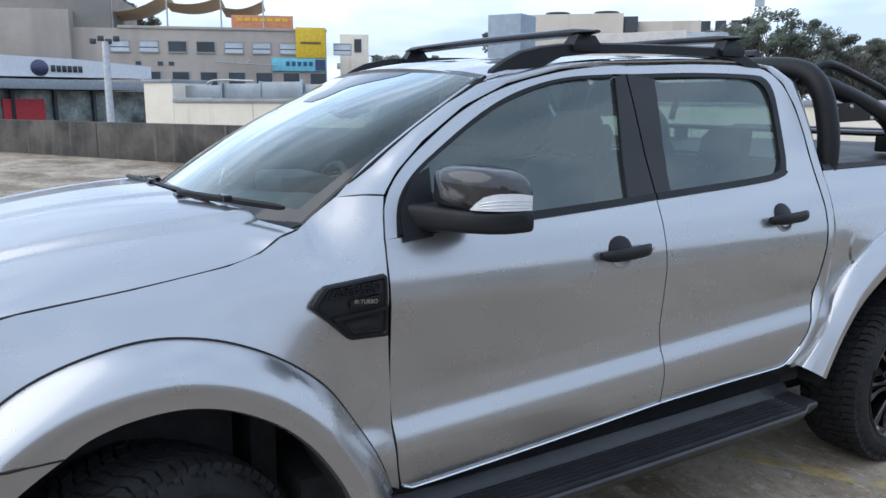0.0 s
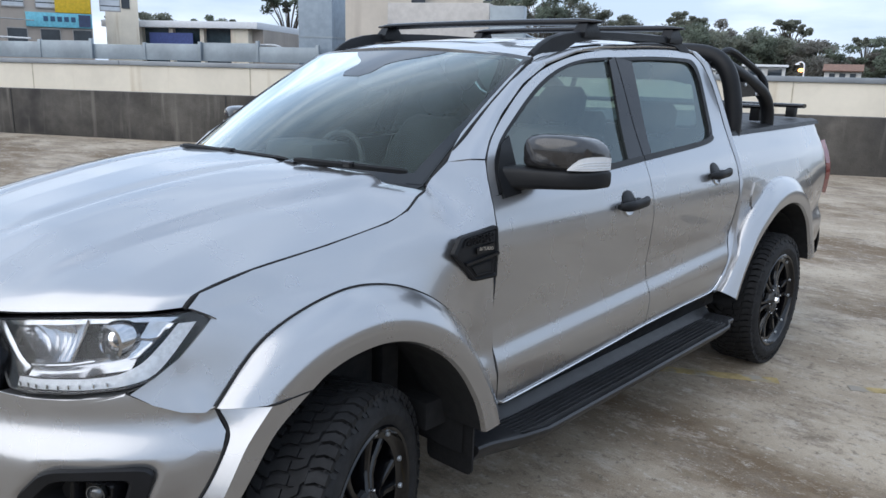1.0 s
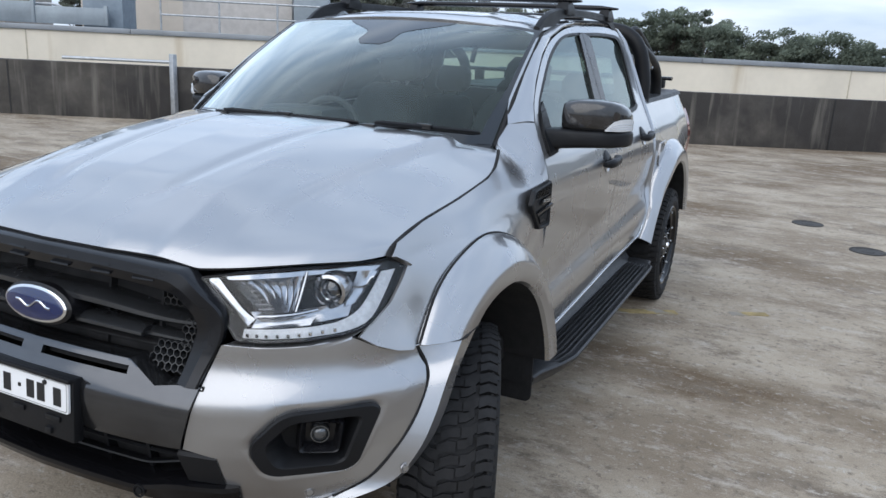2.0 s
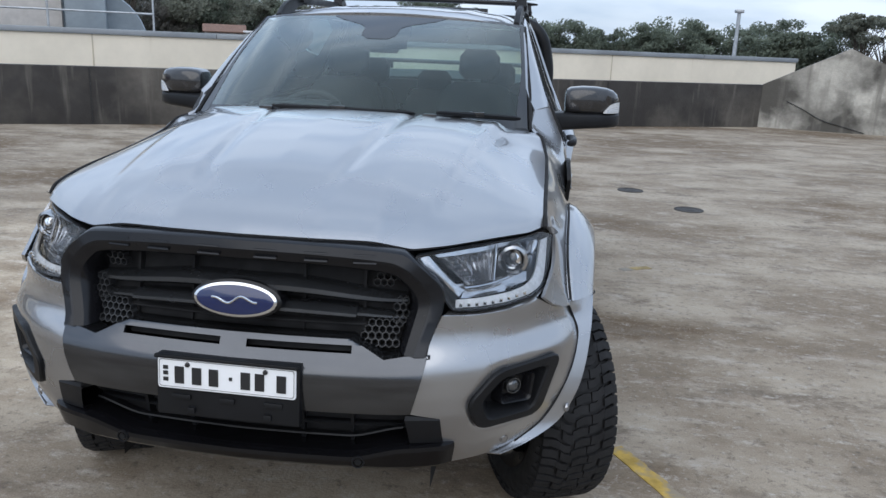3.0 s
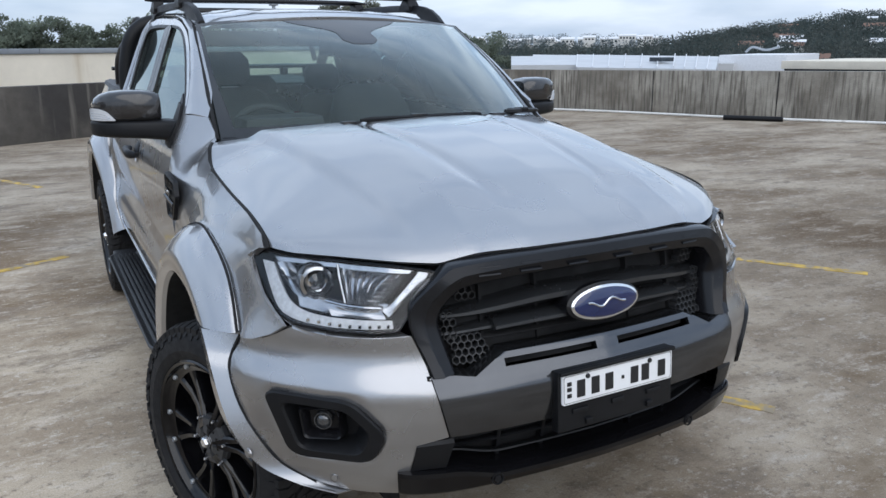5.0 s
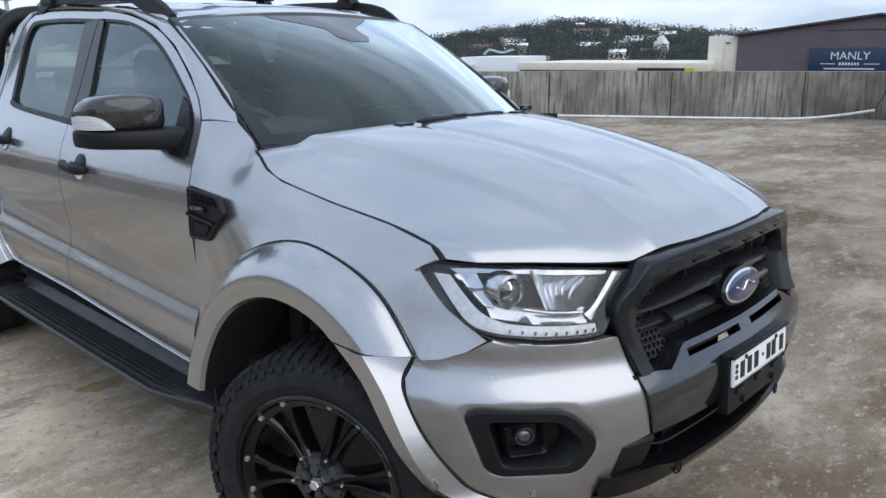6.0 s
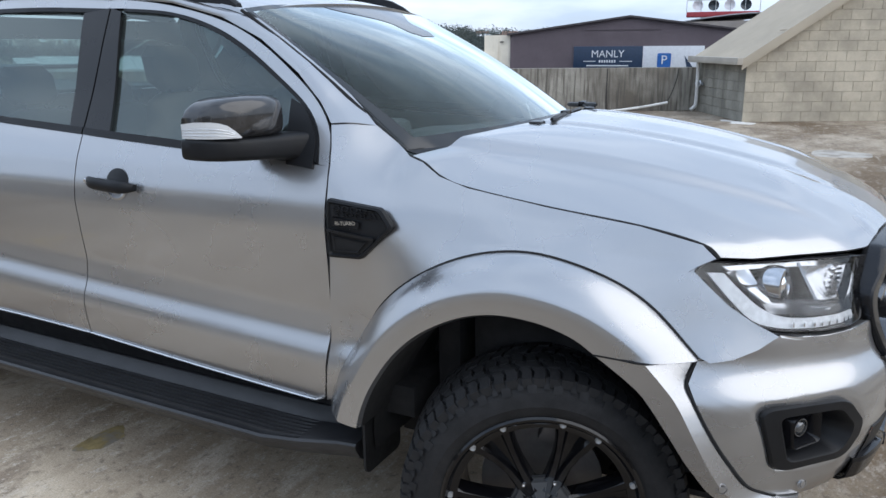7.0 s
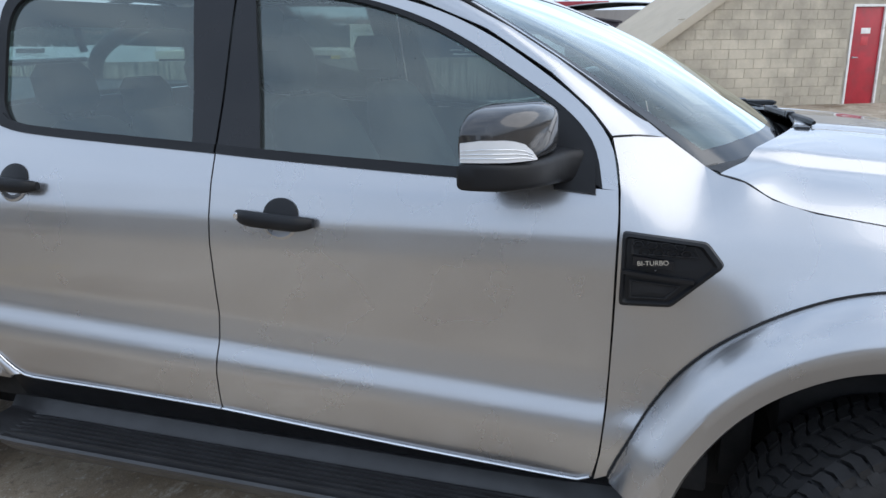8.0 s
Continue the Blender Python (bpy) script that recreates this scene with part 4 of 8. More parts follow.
both("tail_lamp", rows_mesh([[(side_x(4.1, z) - .008, 4.135, z) for z in np.linspace(.93, 1.265, 10)], [(side_x(4.1, z) - .002, 4.20, z) for z in np.linspace(.92, 1.27, 10)], [(side_x(4.1, z) - .05, 4.262, z) for z in np.linspace(.93, 1.26, 10)], [(side_x(4.1, z) - .14, 4.262, z) for z in np.linspace(.94, 1.25, 10)], [(side_x(4.1, z) - .15, 4.20, z) for z in np.linspace(.94, 1.25, 10)]]), RED, truck, "red tail lamp", out=(0.6, 4.1, 1.1))
part("rear_bumper", rows_mesh([[(.84 * s, 4.22 + .12 * (1 - abs(s) ** 6) + dy, z) for s in np.linspace(-1, 1, 25)] for dy, z in ((-.10, .50), (0, .52), (.02, .60), (0, .68), (-.10, .70))]), PLASTIC, truck, "black rear step bumper", solid=0.01, out=(0, 4, .6))


# ---- nose: bumper, grille, lamps ----
body["fit"] = False
_nz = np.arange(.36, 1.12, .002)
_kn = np.exp(-0.5 * (np.arange(-15, 16) / 4.0) ** 2)
_kn /= _kn.sum()


def soft_table(zs, vs):
    return np.convolve(np.pad(np.interp(_nz, zs, vs), 15, mode="edge"), _kn, mode="valid")


_lean = soft_table([.40, .47, .55, .617, .66, .70, .735, .765, .80, .85, .93, 1.0, 1.07], [-.03, .0, .014, .026, .034, .037, .033, .012, -.006, -.020, -.032, -.034, -.052])
_corner = soft_table([.42, .46, .50, .55, .60, .66, .715, .745, .770, .795, .83, .87, .90], [-.055, -.028, -.010, .004, .016, .023, .024, .018, .004, -.012, -.020, -.020, -.026])


def lean(z):
    return float(np.interp(z, _nz, _lean))


def corner_off(z):
    return float(np.interp(z, _nz, _corner))


def nose(x, z, off=0.0):
    return on_front(s_at(x), z, lean(z) + off)


BUMP_OUT = [(.545, .874), (.62, .869), (.70, .870), (.76, .876), (.794, .886), (.83, .858), (.86, .838), (.888, .826), (.892, .775), (.888, .735), (.876, .65), (.856, .57), (.826, .50), (.77, .455), (.70, .435), (.588, .430),
            (.553, .512), (.537, .598), (.466, .617), (.490, .722), (.512, .795), (.535, .85)]
FOG = rounded([(.836, .726), (.672, .722), (.612, .645), (.610, .612), (.637, .548), (.800, .546)], .030)
FOG_C = (.725, .636)
ring = polar_ring([(s_at(a), b) for a, b in BUMP_OUT], [(s_at(a), b) for a, b in FOG], (s_at(FOG_C[0]), FOG_C[1]), 170, 18)
rows = [[on_front(s, z, corner_off(z) - .006 * (1 - ease(j / 2))) for s, z in r] for j, r in enumerate(ring)]
bumper = both("bumper_corner", rows_mesh(rows, closed=True), PAINT, label="silver bumper corner", smooth=50, out=(.3, 0, .7), solid=0.008)

# lower flares, from the bumper's edge to the wheel opening
EDGE_L = [(.889, .828), (.893, .775), (.889, .735), (.877, .65), (.857, .57), (.827, .50), (.77, .453), (.70, .433)]
low_out = [on_front(s_at(x), z, corner_off(z) - .003) for x, z in EDGE_L]
low_mid = [(.953, -.262, .831), (.952, -.315, .775), (.950, -.345, .735), (.941, -.388, .65), (.920, -.425, .57), (.872, -.468, .49), (.79, -.54, .448), (.71, -.61, .432)]
low_lip = [(.943, -.140, .829), (.947, -.225, .775), (.948, -.270, .735), (.945, -.330, .65), (.926, -.378, .57), (.872, -.435, .48), (.79, -.51, .442), (.71, -.59, .430)]
low_in = [(.89, -.135, .825), (.89, -.215, .770), (.89, -.26, .73), (.88, -.32, .64), (.86, -.365, .56), (.81, -.42, .475), (.74, -.49, .440), (.67, -.57, .430)]
both("lower_flare", rows_mesh([spline(c, 44) for c in (low_out, [lerp(p, q, .45) for p, q in zip(low_out, low_mid)], [lerp(p, q, .92) for p, q in zip(low_out, low_mid)], low_mid, low_lip, low_in)]), PAINT, label="silver lower wheel-arch flare", smooth=50, out=(0.5, 0.1, 0.5), solid=0.004)
both("flare_seal", tube(spline([on_front(s_at(x), z, corner_off(z)) for x, z in EDGE_L[:7]], 40), .0042, 6), SHELL, truck, out=None)
both("seam_gap", tube(spline([on_front(s_at(x), z, corner_off(z) - .0015) for x, z in ((.796, .887), (.83, .859), (.86, .839), (.888, .828))], 24), .0030, 6), SHELL, truck, out=None)

both("seam_gap", tube(spline([(x + .002, y, z + .001) for x, y, z in (low_out[0], lerp(low_out[0], low_mid[0], .5), low_mid[0], lerp(low_mid[0], low_lip[0], .5), low_lip[0])], 20), .0030, 6), SHELL, truck, out=None)

# fog lamp pockets: a flat raised frame, sloping walls and a lamp pod
def fog_ring(scale, off, dx=0.0, dz=0.0):
    cx, cz = FOG_C
    out_ = []
    for a, b in FOG:
        x, z = cx + dx + (a - cx) * scale, cz + dz + (b - cz) * scale
        out_.append(on_front(s_at(x), z, corner_off(z) + off))
    return out_


bezel = both("fog_bezel", rows_mesh([fog_ring(1.0, -.012), fog_ring(1.0, .004), fog_ring(.97, .009), fog_ring(.74, .007), fog_ring(.70, .001), fog_ring(.60, -.045, .008, .004), fog_ring(.55, -.062, .010, .006), fog_ring(.02, -.062, .010, .006)], closed=True), PLASTIC, bumper, "black plastic fog lamp bezel", smooth=30, out=(.3, 0, .7))
fx, fy, fz = on_front(s_at(.742), .642, -.012)
fm = Matrix.Translation((fx, fy, fz)) @ Matrix.Rotation(radians(34), 4, "Z")
POD = rounded([(-.052, -.040), (.046, -.040), (.056, .040), (-.046, .044)], .014)
both("fog_lamp_housing", moved(rows_mesh([[(a * s, d, b * s) for a, b in POD] for s, d in ((1.25, .055), (1.08, -.012), (1.0, -.018), (.88, -.012), (.72, .020), (.05, .022))], closed=True), fm), TRIM, bezel)
FOG_GLASS = mat("fog_glass", (0.11, 0.115, 0.12), 0.12, metal=0.6, var=0.3, scale=60, coat=0.8)
both("fog_lamp", moved(join(lathe([(.0, -.004), (.012, -.003), (.020, .001), (.026, .010)], 20, "y"), lathe([(.029, .02), (.029, .002), (.026, .002), (.025, .02)], 20, "y")), fm @ Matrix.Scale(.8, 4)), FOG_GLASS, bezel, "round fog lamp lens")
SENSOR = join(lathe([(.0, -.003), (.0085, -.003), (.0095, .001)], 16, "y"), lathe([(.011, .001), (.0115, -.002), (.0135, -.002), (.0145, .002)], 16, "y"))
both("parking_sensor", moved(SENSOR, Matrix.Translation(on_front(s_at(.725), .485, corner_off(.485) + .003)) @ Matrix.Rotation(radians(38), 4, "Z")), PAINT, bumper)
both("parking_sensor", moved(SENSOR, Matrix.Translation((.894, -.449, .522)) @ Matrix.Rotation(radians(68), 4, "Z")), PAINT, bumper)

# grille surround: a horseshoe that leans back to the bonnet and runs down into the centre panel
S_OUT = [(.503, .776), (.520, .82), (.541, .865), (.553, .905), (.550, .950), (.520, .985), (.462, 1.034), (.425, 1.046), (.30, 1.054), (.15, 1.058), (0, 1.059)]
S_IN = [(.438, .776), (.452, .82), (.466, .865), (.474, .895), (.470, .918), (.455, .940), (.425, .966), (.400, .978), (.30, .988), (.15, .994), (0, .995)]
so, si = spline(S_OUT, 60), spline(S_IN, 60)
so, si = so + [(-a, b) for a, b in so[-2::-1]], si + [(-a, b) for a, b in si[-2::-1]]
rows = []
for t, o in ((0.0, -.045), (0.0, -.006), (.04, .006), (.10, .011), (.45, .010), (.52, .007), (.86, -.006), (.95, -.018), (1.0, -.045), (1.0, -.095)):
    rows.append([nose(*lerp(p, q, t), o) for p, q in zip(so, si)])
surround = part("grille_surround", rows_mesh(rows[:6]), GREY, truck, "dark grey satin grille surround", smooth=28, out=(0, .3, .9), solid=0.003)
part("grille_funnel", rows_mesh(rows[5:]), TRIM, surround, "gloss black inner face of the grille surround", smooth=28, out=(0, .3, .9), solid=0.003)

# centre panel: a ledge with two slots under the grille, then a plain face down to the intake
SLOTS = ((-.308, -.036), (.036, .308))
cols = sorted({round(v, 4) for v in (*np.linspace(-1, 1, 49), *[s / .36 for q in SLOTS for s in q])})
lev = [(.617, -.055), (.617, -.008), (.620, .0), (.66, .0), (.70, .0), (.725, .0), (.745, .002), (.762, .002), (.772, .002), (.779, .002), (.798, .002), (.806, .0), (.811, -.004), (.812, -.06)]


def panel_x(c, z):
    edge = float(np.interp(z, [.617, .722, .795, .82], [.463, .487, .509, .516]))
    a = abs(c)
    x = a * .36 if a <= .85 else .306 + (a - .85) / .15 * (edge - .306)
    return math.copysign(x, c)


verts, faces = [], []
for z, o in lev:
    for c in cols:
        x = panel_x(c, z)
        top = float(np.interp(abs(x), [0, .330, .362, .432, .443, .52], [.812, .812, .768, .766, .776, .776]))
        zz = min(z, top)
        verts.append(nose(x, zz, o if z <= .807 or abs(x) < .33 else -.004 if z < .812 else -.06))
nc = len(cols)
for j in range(len(lev) - 1):
    for i in range(nc - 1):
        cm, zm = (cols[i] + cols[i + 1]) / 2, (lev[j][0] + lev[j + 1][0]) / 2
        if .779 < zm < .798 and any(a < cm * .36 < b for a, b in SLOTS):
            continue
        faces.append((j * nc + i, j * nc + i + 1, (j + 1) * nc + i + 1, (j + 1) * nc + i))
centre = part("bumper_centre", (verts, faces), CENTRE, truck, "dark grey satin bumper centre panel with two slots", smooth=40, out=(0, 0.5, .6), solid=0.010)


def nose_bar(x0, x1, z0, z1, o0, o1, n=24, zfun=lambda x: 0.0, pinch=0.0, sweep=0.0, chamfer=.004):
    """A bar across the nose; sweep: how far its ends lie behind its middle."""
    rows = []
    for x in np.linspace(x0, x1, n):
        t = abs(x) / max(abs(x0), abs(x1))
        d, k = zfun(x), 1 - pinch * t ** 3
        zm = (z0 + z1) / 2
        za, zb = zm + (z0 - zm) * k, zm + (z1 - zm) * k
        c = min(chamfer, (zb - za) * .45)
        s = s_at(x)
        L = lambda z, o: on_front(s, z + d, lean(z + d) + o - sweep * t ** 2)
        rows.append([L(za, o0), L(za, o1 - c), L(za + c * .6, o1), L(zb - c, o1), L(zb, o1 - c * 1.6), L(zb, o0)])
    return rows_mesh(rows, closed=True, caps=True)


for sx0, sx1 in SLOTS:
    part("slot_back", nose_bar(sx0 - .004, sx1 + .004, .772, .806, -.045, -.030, 12), SHELL, surround)
part("grille_back", nose_bar(-.49, .49, .75, 1.02, -.16, -.105), SHELL, surround)
drop = lambda x: .010 - .030 * ease((abs(x) - .10) / .38)
BAR = mat("grey_grille_bar", (0.065, 0.068, 0.073), 0.25, metal=0.75, var=0.08, coat=0.2)
part("grille_bar", nose_bar(-.462, .462, .906, .938, -.09, -.010, 34, drop, .25, .045, .012), BAR, surround, "dark grey grille bar")
part("grille_bar", nose_bar(-.318, .318, .858, .884, -.09, -.012, 30, lambda x: .006 - .010 * (abs(x) / .32) ** 2, .05, .010, .011), BAR, surround, "dark grey grille bar")
both("grille_bar_end", join(nose_bar(.310, .462, .856, .880, -.09, -.030, 10, lambda x: -.004 - .012 * (x - .31) / .15, .3, .035, .009)), BAR, surround, "dark grey grille bar end", out=None)
part("grille_bar", nose_bar(-.40, .40, .826, .836, -.10, -.065, 20), SHELL, surround)
for gx in (-.335, -.165, .165, .335):
    part("grille_rib", nose_bar(gx - .004, gx + .004, .80, 1.0, -.105, -.080, 3), SHELL, surround)


def honeycomb(poly_ok, x0, x1, z0, z1, r=.0112):
    bits = []
    k = 0
    z = z0
    while z < z1:
        x = x0 + (r * .87 if k % 2 else 0)
        while x < x1:
            if poly_ok(x, z):
                ring_o, ring_i = [], []
                for a in range(6):
                    w = radians(60 * a + 30)
                    ring_o.append((x + r * math.cos(w), z + r * math.sin(w)))
                    ring_i.append((x + r * .86 * math.cos(w), z + r * .86 * math.sin(w)))
                bits.append(rows_mesh([[nose(a, b, o) for a, b in q] for q, o in ((ring_o, -.075), (ring_o, -.050), (ring_i, -.050), (ring_i, -.075))], closed=True))
            x += r * 1.74
        z += r * 1.5
        k += 1
    return join(*bits)


MESH = mat("grille_mesh_black", (0.028, 0.029, 0.031), 0.35, var=0.1, spec=0.4)
in_low = lambda x, z: .345 - (.85 - z) * .15 < x < .425 + (z - .78) * .35
in_up = lambda x, z: .36 < x < .425 and .945 < z < .972
in_side = lambda x, z: .425 < x < .462
for ok, zr in ((in_low, (.790, .845)), (in_up, (.948, .972)), (in_side, (.850, .905))):
    both("mesh_insert", honeycomb(ok, .33, .475, *zr), MESH, surround, smooth=20)
for lx in (-.340, -.222, -.078, .078, .212, .340):    # raised marks of the name strip, as plain bars
    for z0_ in (1.010, 1.030):
        part("raised_mark", nose_bar(lx - .030, lx + .030, z0_, z0_ + .0055, -.004, .0118 if z0_ > 1.02 else .0075, 4, chamfer=.001), GREY, surround)


def oval(a, b, y0, y1, inset):
    o = [(a * math.cos(w), b * math.sin(w)) for w in np.linspace(0, 2 * math.pi, 48, endpoint=False)]
    sc = lambda k: [(p * (a - k) / a, q * (b - k) / b) for p, q in o]
    return rows_mesh([[(p, y0, q) for p, q in o], [(p, y1 + inset * .5, q) for p, q in o], [(p, y1, q) for p, q in sc(inset)]], closed=True, caps=True)


bm_ = Matrix.Translation((.002, -.798, .897)) @ Matrix.Rotation(radians(-8), 4, "X")
badge = part("badge_base", moved(oval(.122, .053, .06, -.004, .006), bm_), TRIM, surround, "black badge mount")
part("badge_ring", moved(oval(.113, .046, .0, -.012, .005), bm_), CHROME, badge, "chrome oval badge ring")
part("badge_field", moved(oval(.105, .039, .0, -.0145, .004), bm_), BLUE, badge, "blue oval badge")
part("badge_mark", moved(tube([(x, -.016, .012 * math.sin(x * 75) * (1 - abs(x) / .09)) for x in np.linspace(-.062, .062, 40)], .0030, 6), bm_), CHROME, badge, "plain silver wave mark")

# number plate
pm = Matrix.Translation((.001, -.867, .706)) @ Matrix.Rotation(radians(-3), 4, "X")
bracket = part("plate_bracket", moved(join(box(-.194, .194, .0, .03, -.118, .048, .004), box(-.194, .194, -.014, .0, .040, .050, .003), box(-.15, -.10, -.006, .01, -.072, -.058, .002), box(-.02, .02, -.006, .01, -.072, -.058, .002), box(.10, .15, -.006, .01, -.072, -.058, .002), box(-.108, -.088, -.008, .01, -.108, -.092, .002), box(.10, .12, -.008, .01, -.108, -.092, .002)), pm), PLASTIC, centre, "black number plate bracket")
plate = part("number_plate", moved(prism(rounded([(-.186, -.041), (.186, -.041), (.186, .041), (-.186, .041)], .008, 4), -.008, -.002, "y"), pm), PLATE, bracket, "white number plate with plain dark bars")
border = rows_mesh([[(a * k, -.0095, b * q) for a, b in rounded([(-.182, -.037), (.182, -.037), (.182, .037), (-.182, .037)], .007, 4)] for k, q in ((1.0, 1.0), (.993, .965))], closed=True)
marks = [box(x - .0125, x + .0125, -.0105, -.008, -.026, .020) for x in (-.127, -.080, -.034, .052, .090, .148)]
marks += [box(.008, .016, -.0105, -.008, -.006, .003), box(-.171, -.158, -.0105, -.008, .010, .020), box(-.171, -.158, -.0105, -.008, -.005, .005), box(-.171, -.158, -.0105, -.008, -.022, -.012)]
marks += [moved(lathe([(.0, -.013), (.006, -.012), (.007, -.008)], 10, "y"), Matrix.Translation((x, 0, .026))) for x in (-.105, .105)]
for mk in [border] + marks:
    part("plate_mark", moved(mk, pm), INK, plate)

# lower intake and skid bar
part("intake_back", nose_bar(-.50, .50, .45, .63, -.16, -.10), SHELL, centre)
for iz, io in ((.585, -.085), (.545, -.075)):
    part("intake_bar", nose_bar(-.465, .465, iz - .005, iz + .005, -.10, io), PLASTIC, centre)
for ix in (-.30, -.16, .17, .31):
    part("intake_rib", nose_bar(ix - .005, ix + .005, .49, .61, -.10, -.075, 3), PLASTIC, centre)


def skid_top(x):
    return .487 + .032 * ease((abs(x) - .30) / .16)


SKID = mat("gloss_black_skid", (0.005, 0.005, 0.006), 0.13, var=0.1, spec=0.35)
rows = []
for x in np.linspace(-.585, .585, 61):
    a, top = abs(x), skid_top(x)
    e = ease((a - .555) / .03)
    zs = [(top + .004, -.12), (top + .003, -.030), (top, -.012), (top - .005, .004), (top - .016, .008), (.452, .006), (.440, -.004), (.428, -.05), (.410, -.13)]
    rows.append([on_front(s_at(x), z, lean(z) + o - .012 * e) for z, o in zs])
skid = part("skid_bar", rows_mesh(rows), SKID, truck, "gloss black lower bumper bar", smooth=25, out=(0, .3, .5), solid=0.006)
part("intake_lip", rows_mesh([[nose(x, skid_top(x) + dz, o) for x in np.linspace(-.455, .455, 41)] for dz, o in ((.028, -.085), (.034, -.055), (.030, -.052), (.020, -.080))]), PLASTIC, skid, "thin black lip inside the intake", out=(0, .3, .5))
both("intake_corner", rows_mesh([[nose(x, z, o) for x, z in arc_sample(c, 10)] for c, o in (
    ([(.455, .612), (.500, .606), (.539, .600)], -.08), ([(.455, .612), (.500, .606), (.539, .600)], -.010), ([(.452, .60), (.50, .598), (.540, .594)], -.004),
    ([(.462, .56), (.505, .556), (.548, .552)], -.006), ([(.470, .524), (.512, .522), (.556, .518)], -.010), ([(.470, .520), (.512, .518), (.556, .514)], -.08))]), PLASTIC, skid, "black plastic intake corner block", smooth=30, out=(.3, .2, .55))
part("under_tray", rows_mesh([[on_front(s_at(x), .415, lean(.415) - .10) for x in np.linspace(-.60, .60, 25)], [on_front(s_at(x), .385, lean(.395) - .14) for x in np.linspace(-.60, .60, 25)], [(x, -.40, .33) for x in np.linspace(-.60, .60, 25)], [(x, -.1, .33) for x in np.linspace(-.60, .60, 25)]]), PLASTIC, truck, solid=0.006)
both("parking_sensor", moved(join(lathe([(.0, -.004), (.009, -.004), (.010, .002)], 16, "y"), lathe([(.013, .0), (.014, -.004), (.017, -.004), (.018, .002)], 16, "y")), Matrix.Translation(on_front(s_at(.335), .470, lean(.470) + .008)) @ Matrix.Rotation(radians(8), 4, "Z")), PLASTIC, skid)

# headlights
HL = [(.452, 1.022), (.54, 1.036), (.640, 1.044), (.72, 1.044), (.775, 1.048), (.800, 1.049), (.815, 1.037), (.822, .990), (.821, .945), (.808, .914), (.774, .893), (.70, .884), (.62, .880), (.558, .882), (.510, .945)]


def hl_y(x, z):
    """Depth of the lamp's lens: it sweeps back towards the fender and leans back to the top."""
    y0 = float(np.interp(x, [.44, .55, .62, .70, .76, .80, .83], [-.738, -.700, -.670, -.612, -.548, -.490, -.440]))
    k = float(np.interp(x, [.44, .55, .62, .70, .76, .80, .83], [.25, .30, .45, .70, .86, .96, 1.05]))
    return y0 + k * (z - .89)


def hl_ring(scale, off, cx=.66, cz=.962):
    out_ = []
    for a, b in rounded(HL, .012, 3):
        x, z = cx + (a - cx) * scale, cz + (b - cz) * scale
        out_.append((x, hl_y(x, z) + off, z))
    return out_


def hl_patch(poly, off, cx, cz, m=8):
    rows = []
    for j in range(m):
        k = 1 - j / (m - 1) * .98
        rows.append([(cx + (a - cx) * k, hl_y(cx + (a - cx) * k, cz + (b - cz) * k) + off, cz + (b - cz) * k) for a, b in poly])
    return rows_mesh(rows, closed=True, caps=False)


lamp_body = both("headlight", rows_mesh([hl_ring(1.0, -.002), hl_ring(1.0, .012), hl_ring(.97, .03), hl_ring(.90, .085), hl_ring(.3, .10), hl_ring(.02, .10)], closed=True), TRIM, label="headlight with black housing and clear lens", out=(.4, .5, .9))
both("lens_cover", hl_patch(rounded(HL, .012, 3), -.006, .66, .962), CLEAR, lamp_body, out=(.4, .5, .9))
both("lamp_rim", rows_mesh([[(x, y + dy, z) for x, y, z in hl_ring(k, 0)] for k, dy in ((1.012, .02), (1.010, -.001), (1.003, -.006), (.990, -.007), (.955, -.005), (.945, .010))], closed=True), TRIM, lamp_body, out=(.4, .5, .9))


def lamp_bar(pts, r, off, flat=1.0):
    return tube([(x, hl_y(x, z) + off, z) for x, z in spline(pts, 24)], r, 8, flat=flat)


def lamp_net(curve_a, curve_b, off, n=26, m=5, hollow=0.0, flute=0.0, waves=0):
    """A lamp surface between two curves, set back from the lens, dished in its middle, with upright flutes."""
    rows = []
    a, b = spline(curve_a, n), spline(curve_b, n)
    for j in range(m):
        t = j / (m - 1)
        row = []
        for i, (p, q) in enumerate(zip(a, b)):
            x, z = lerp(p, q, t)
            u = i / (n - 1)
            row.append((x, hl_y(x, z) + off + hollow * math.sin(math.pi * t) * math.sin(math.pi * u) + flute * abs(math.sin(math.pi * waves * u)), z))
        rows.append(row)
    return rows_mesh(rows)


STRIP = mat("light_strip_lens", (0.74, 0.75, 0.76), 0.25, var=0.12, scale=70, coat=0.4)
LAMP_CHROME = mat("lamp_chrome", (0.50, 0.51, 0.53), 0.16, metal=1.0, var=0.1, scale=40)
BOWL = mat("bright_reflector", (0.46, 0.47, 0.49), 0.14, metal=0.85, var=0.12, scale=30)
ledge_x = [.548, .60, .66, .72, .76, .794]
ledge_a = [on_front(s_at(x), float(np.interp(x, [.545, .62, .70, .76, .794], [.873, .868, .869, .875, .885])), corner_off(.87)) for x in ledge_x]
ledge_b = [(x, hl_y(x, .880) + .02, float(np.interp(x, [.558, .62, .70, .77, .80], [.877, .875, .879, .889, .905]))) for x in ledge_x]
both("bumper_ledge", rows_mesh([spline(c, 30) for c in ([(x, y, z - .004) for x, y, z in ledge_a], [(x, y + .004, z + .0015) for x, y, z in ledge_a], [lerp(p, q, .5) for p, q in zip(ledge_a, ledge_b)], ledge_b)]), PAINT, bumper, "silver ledge under the headlight", out=(.7, 0, 0))
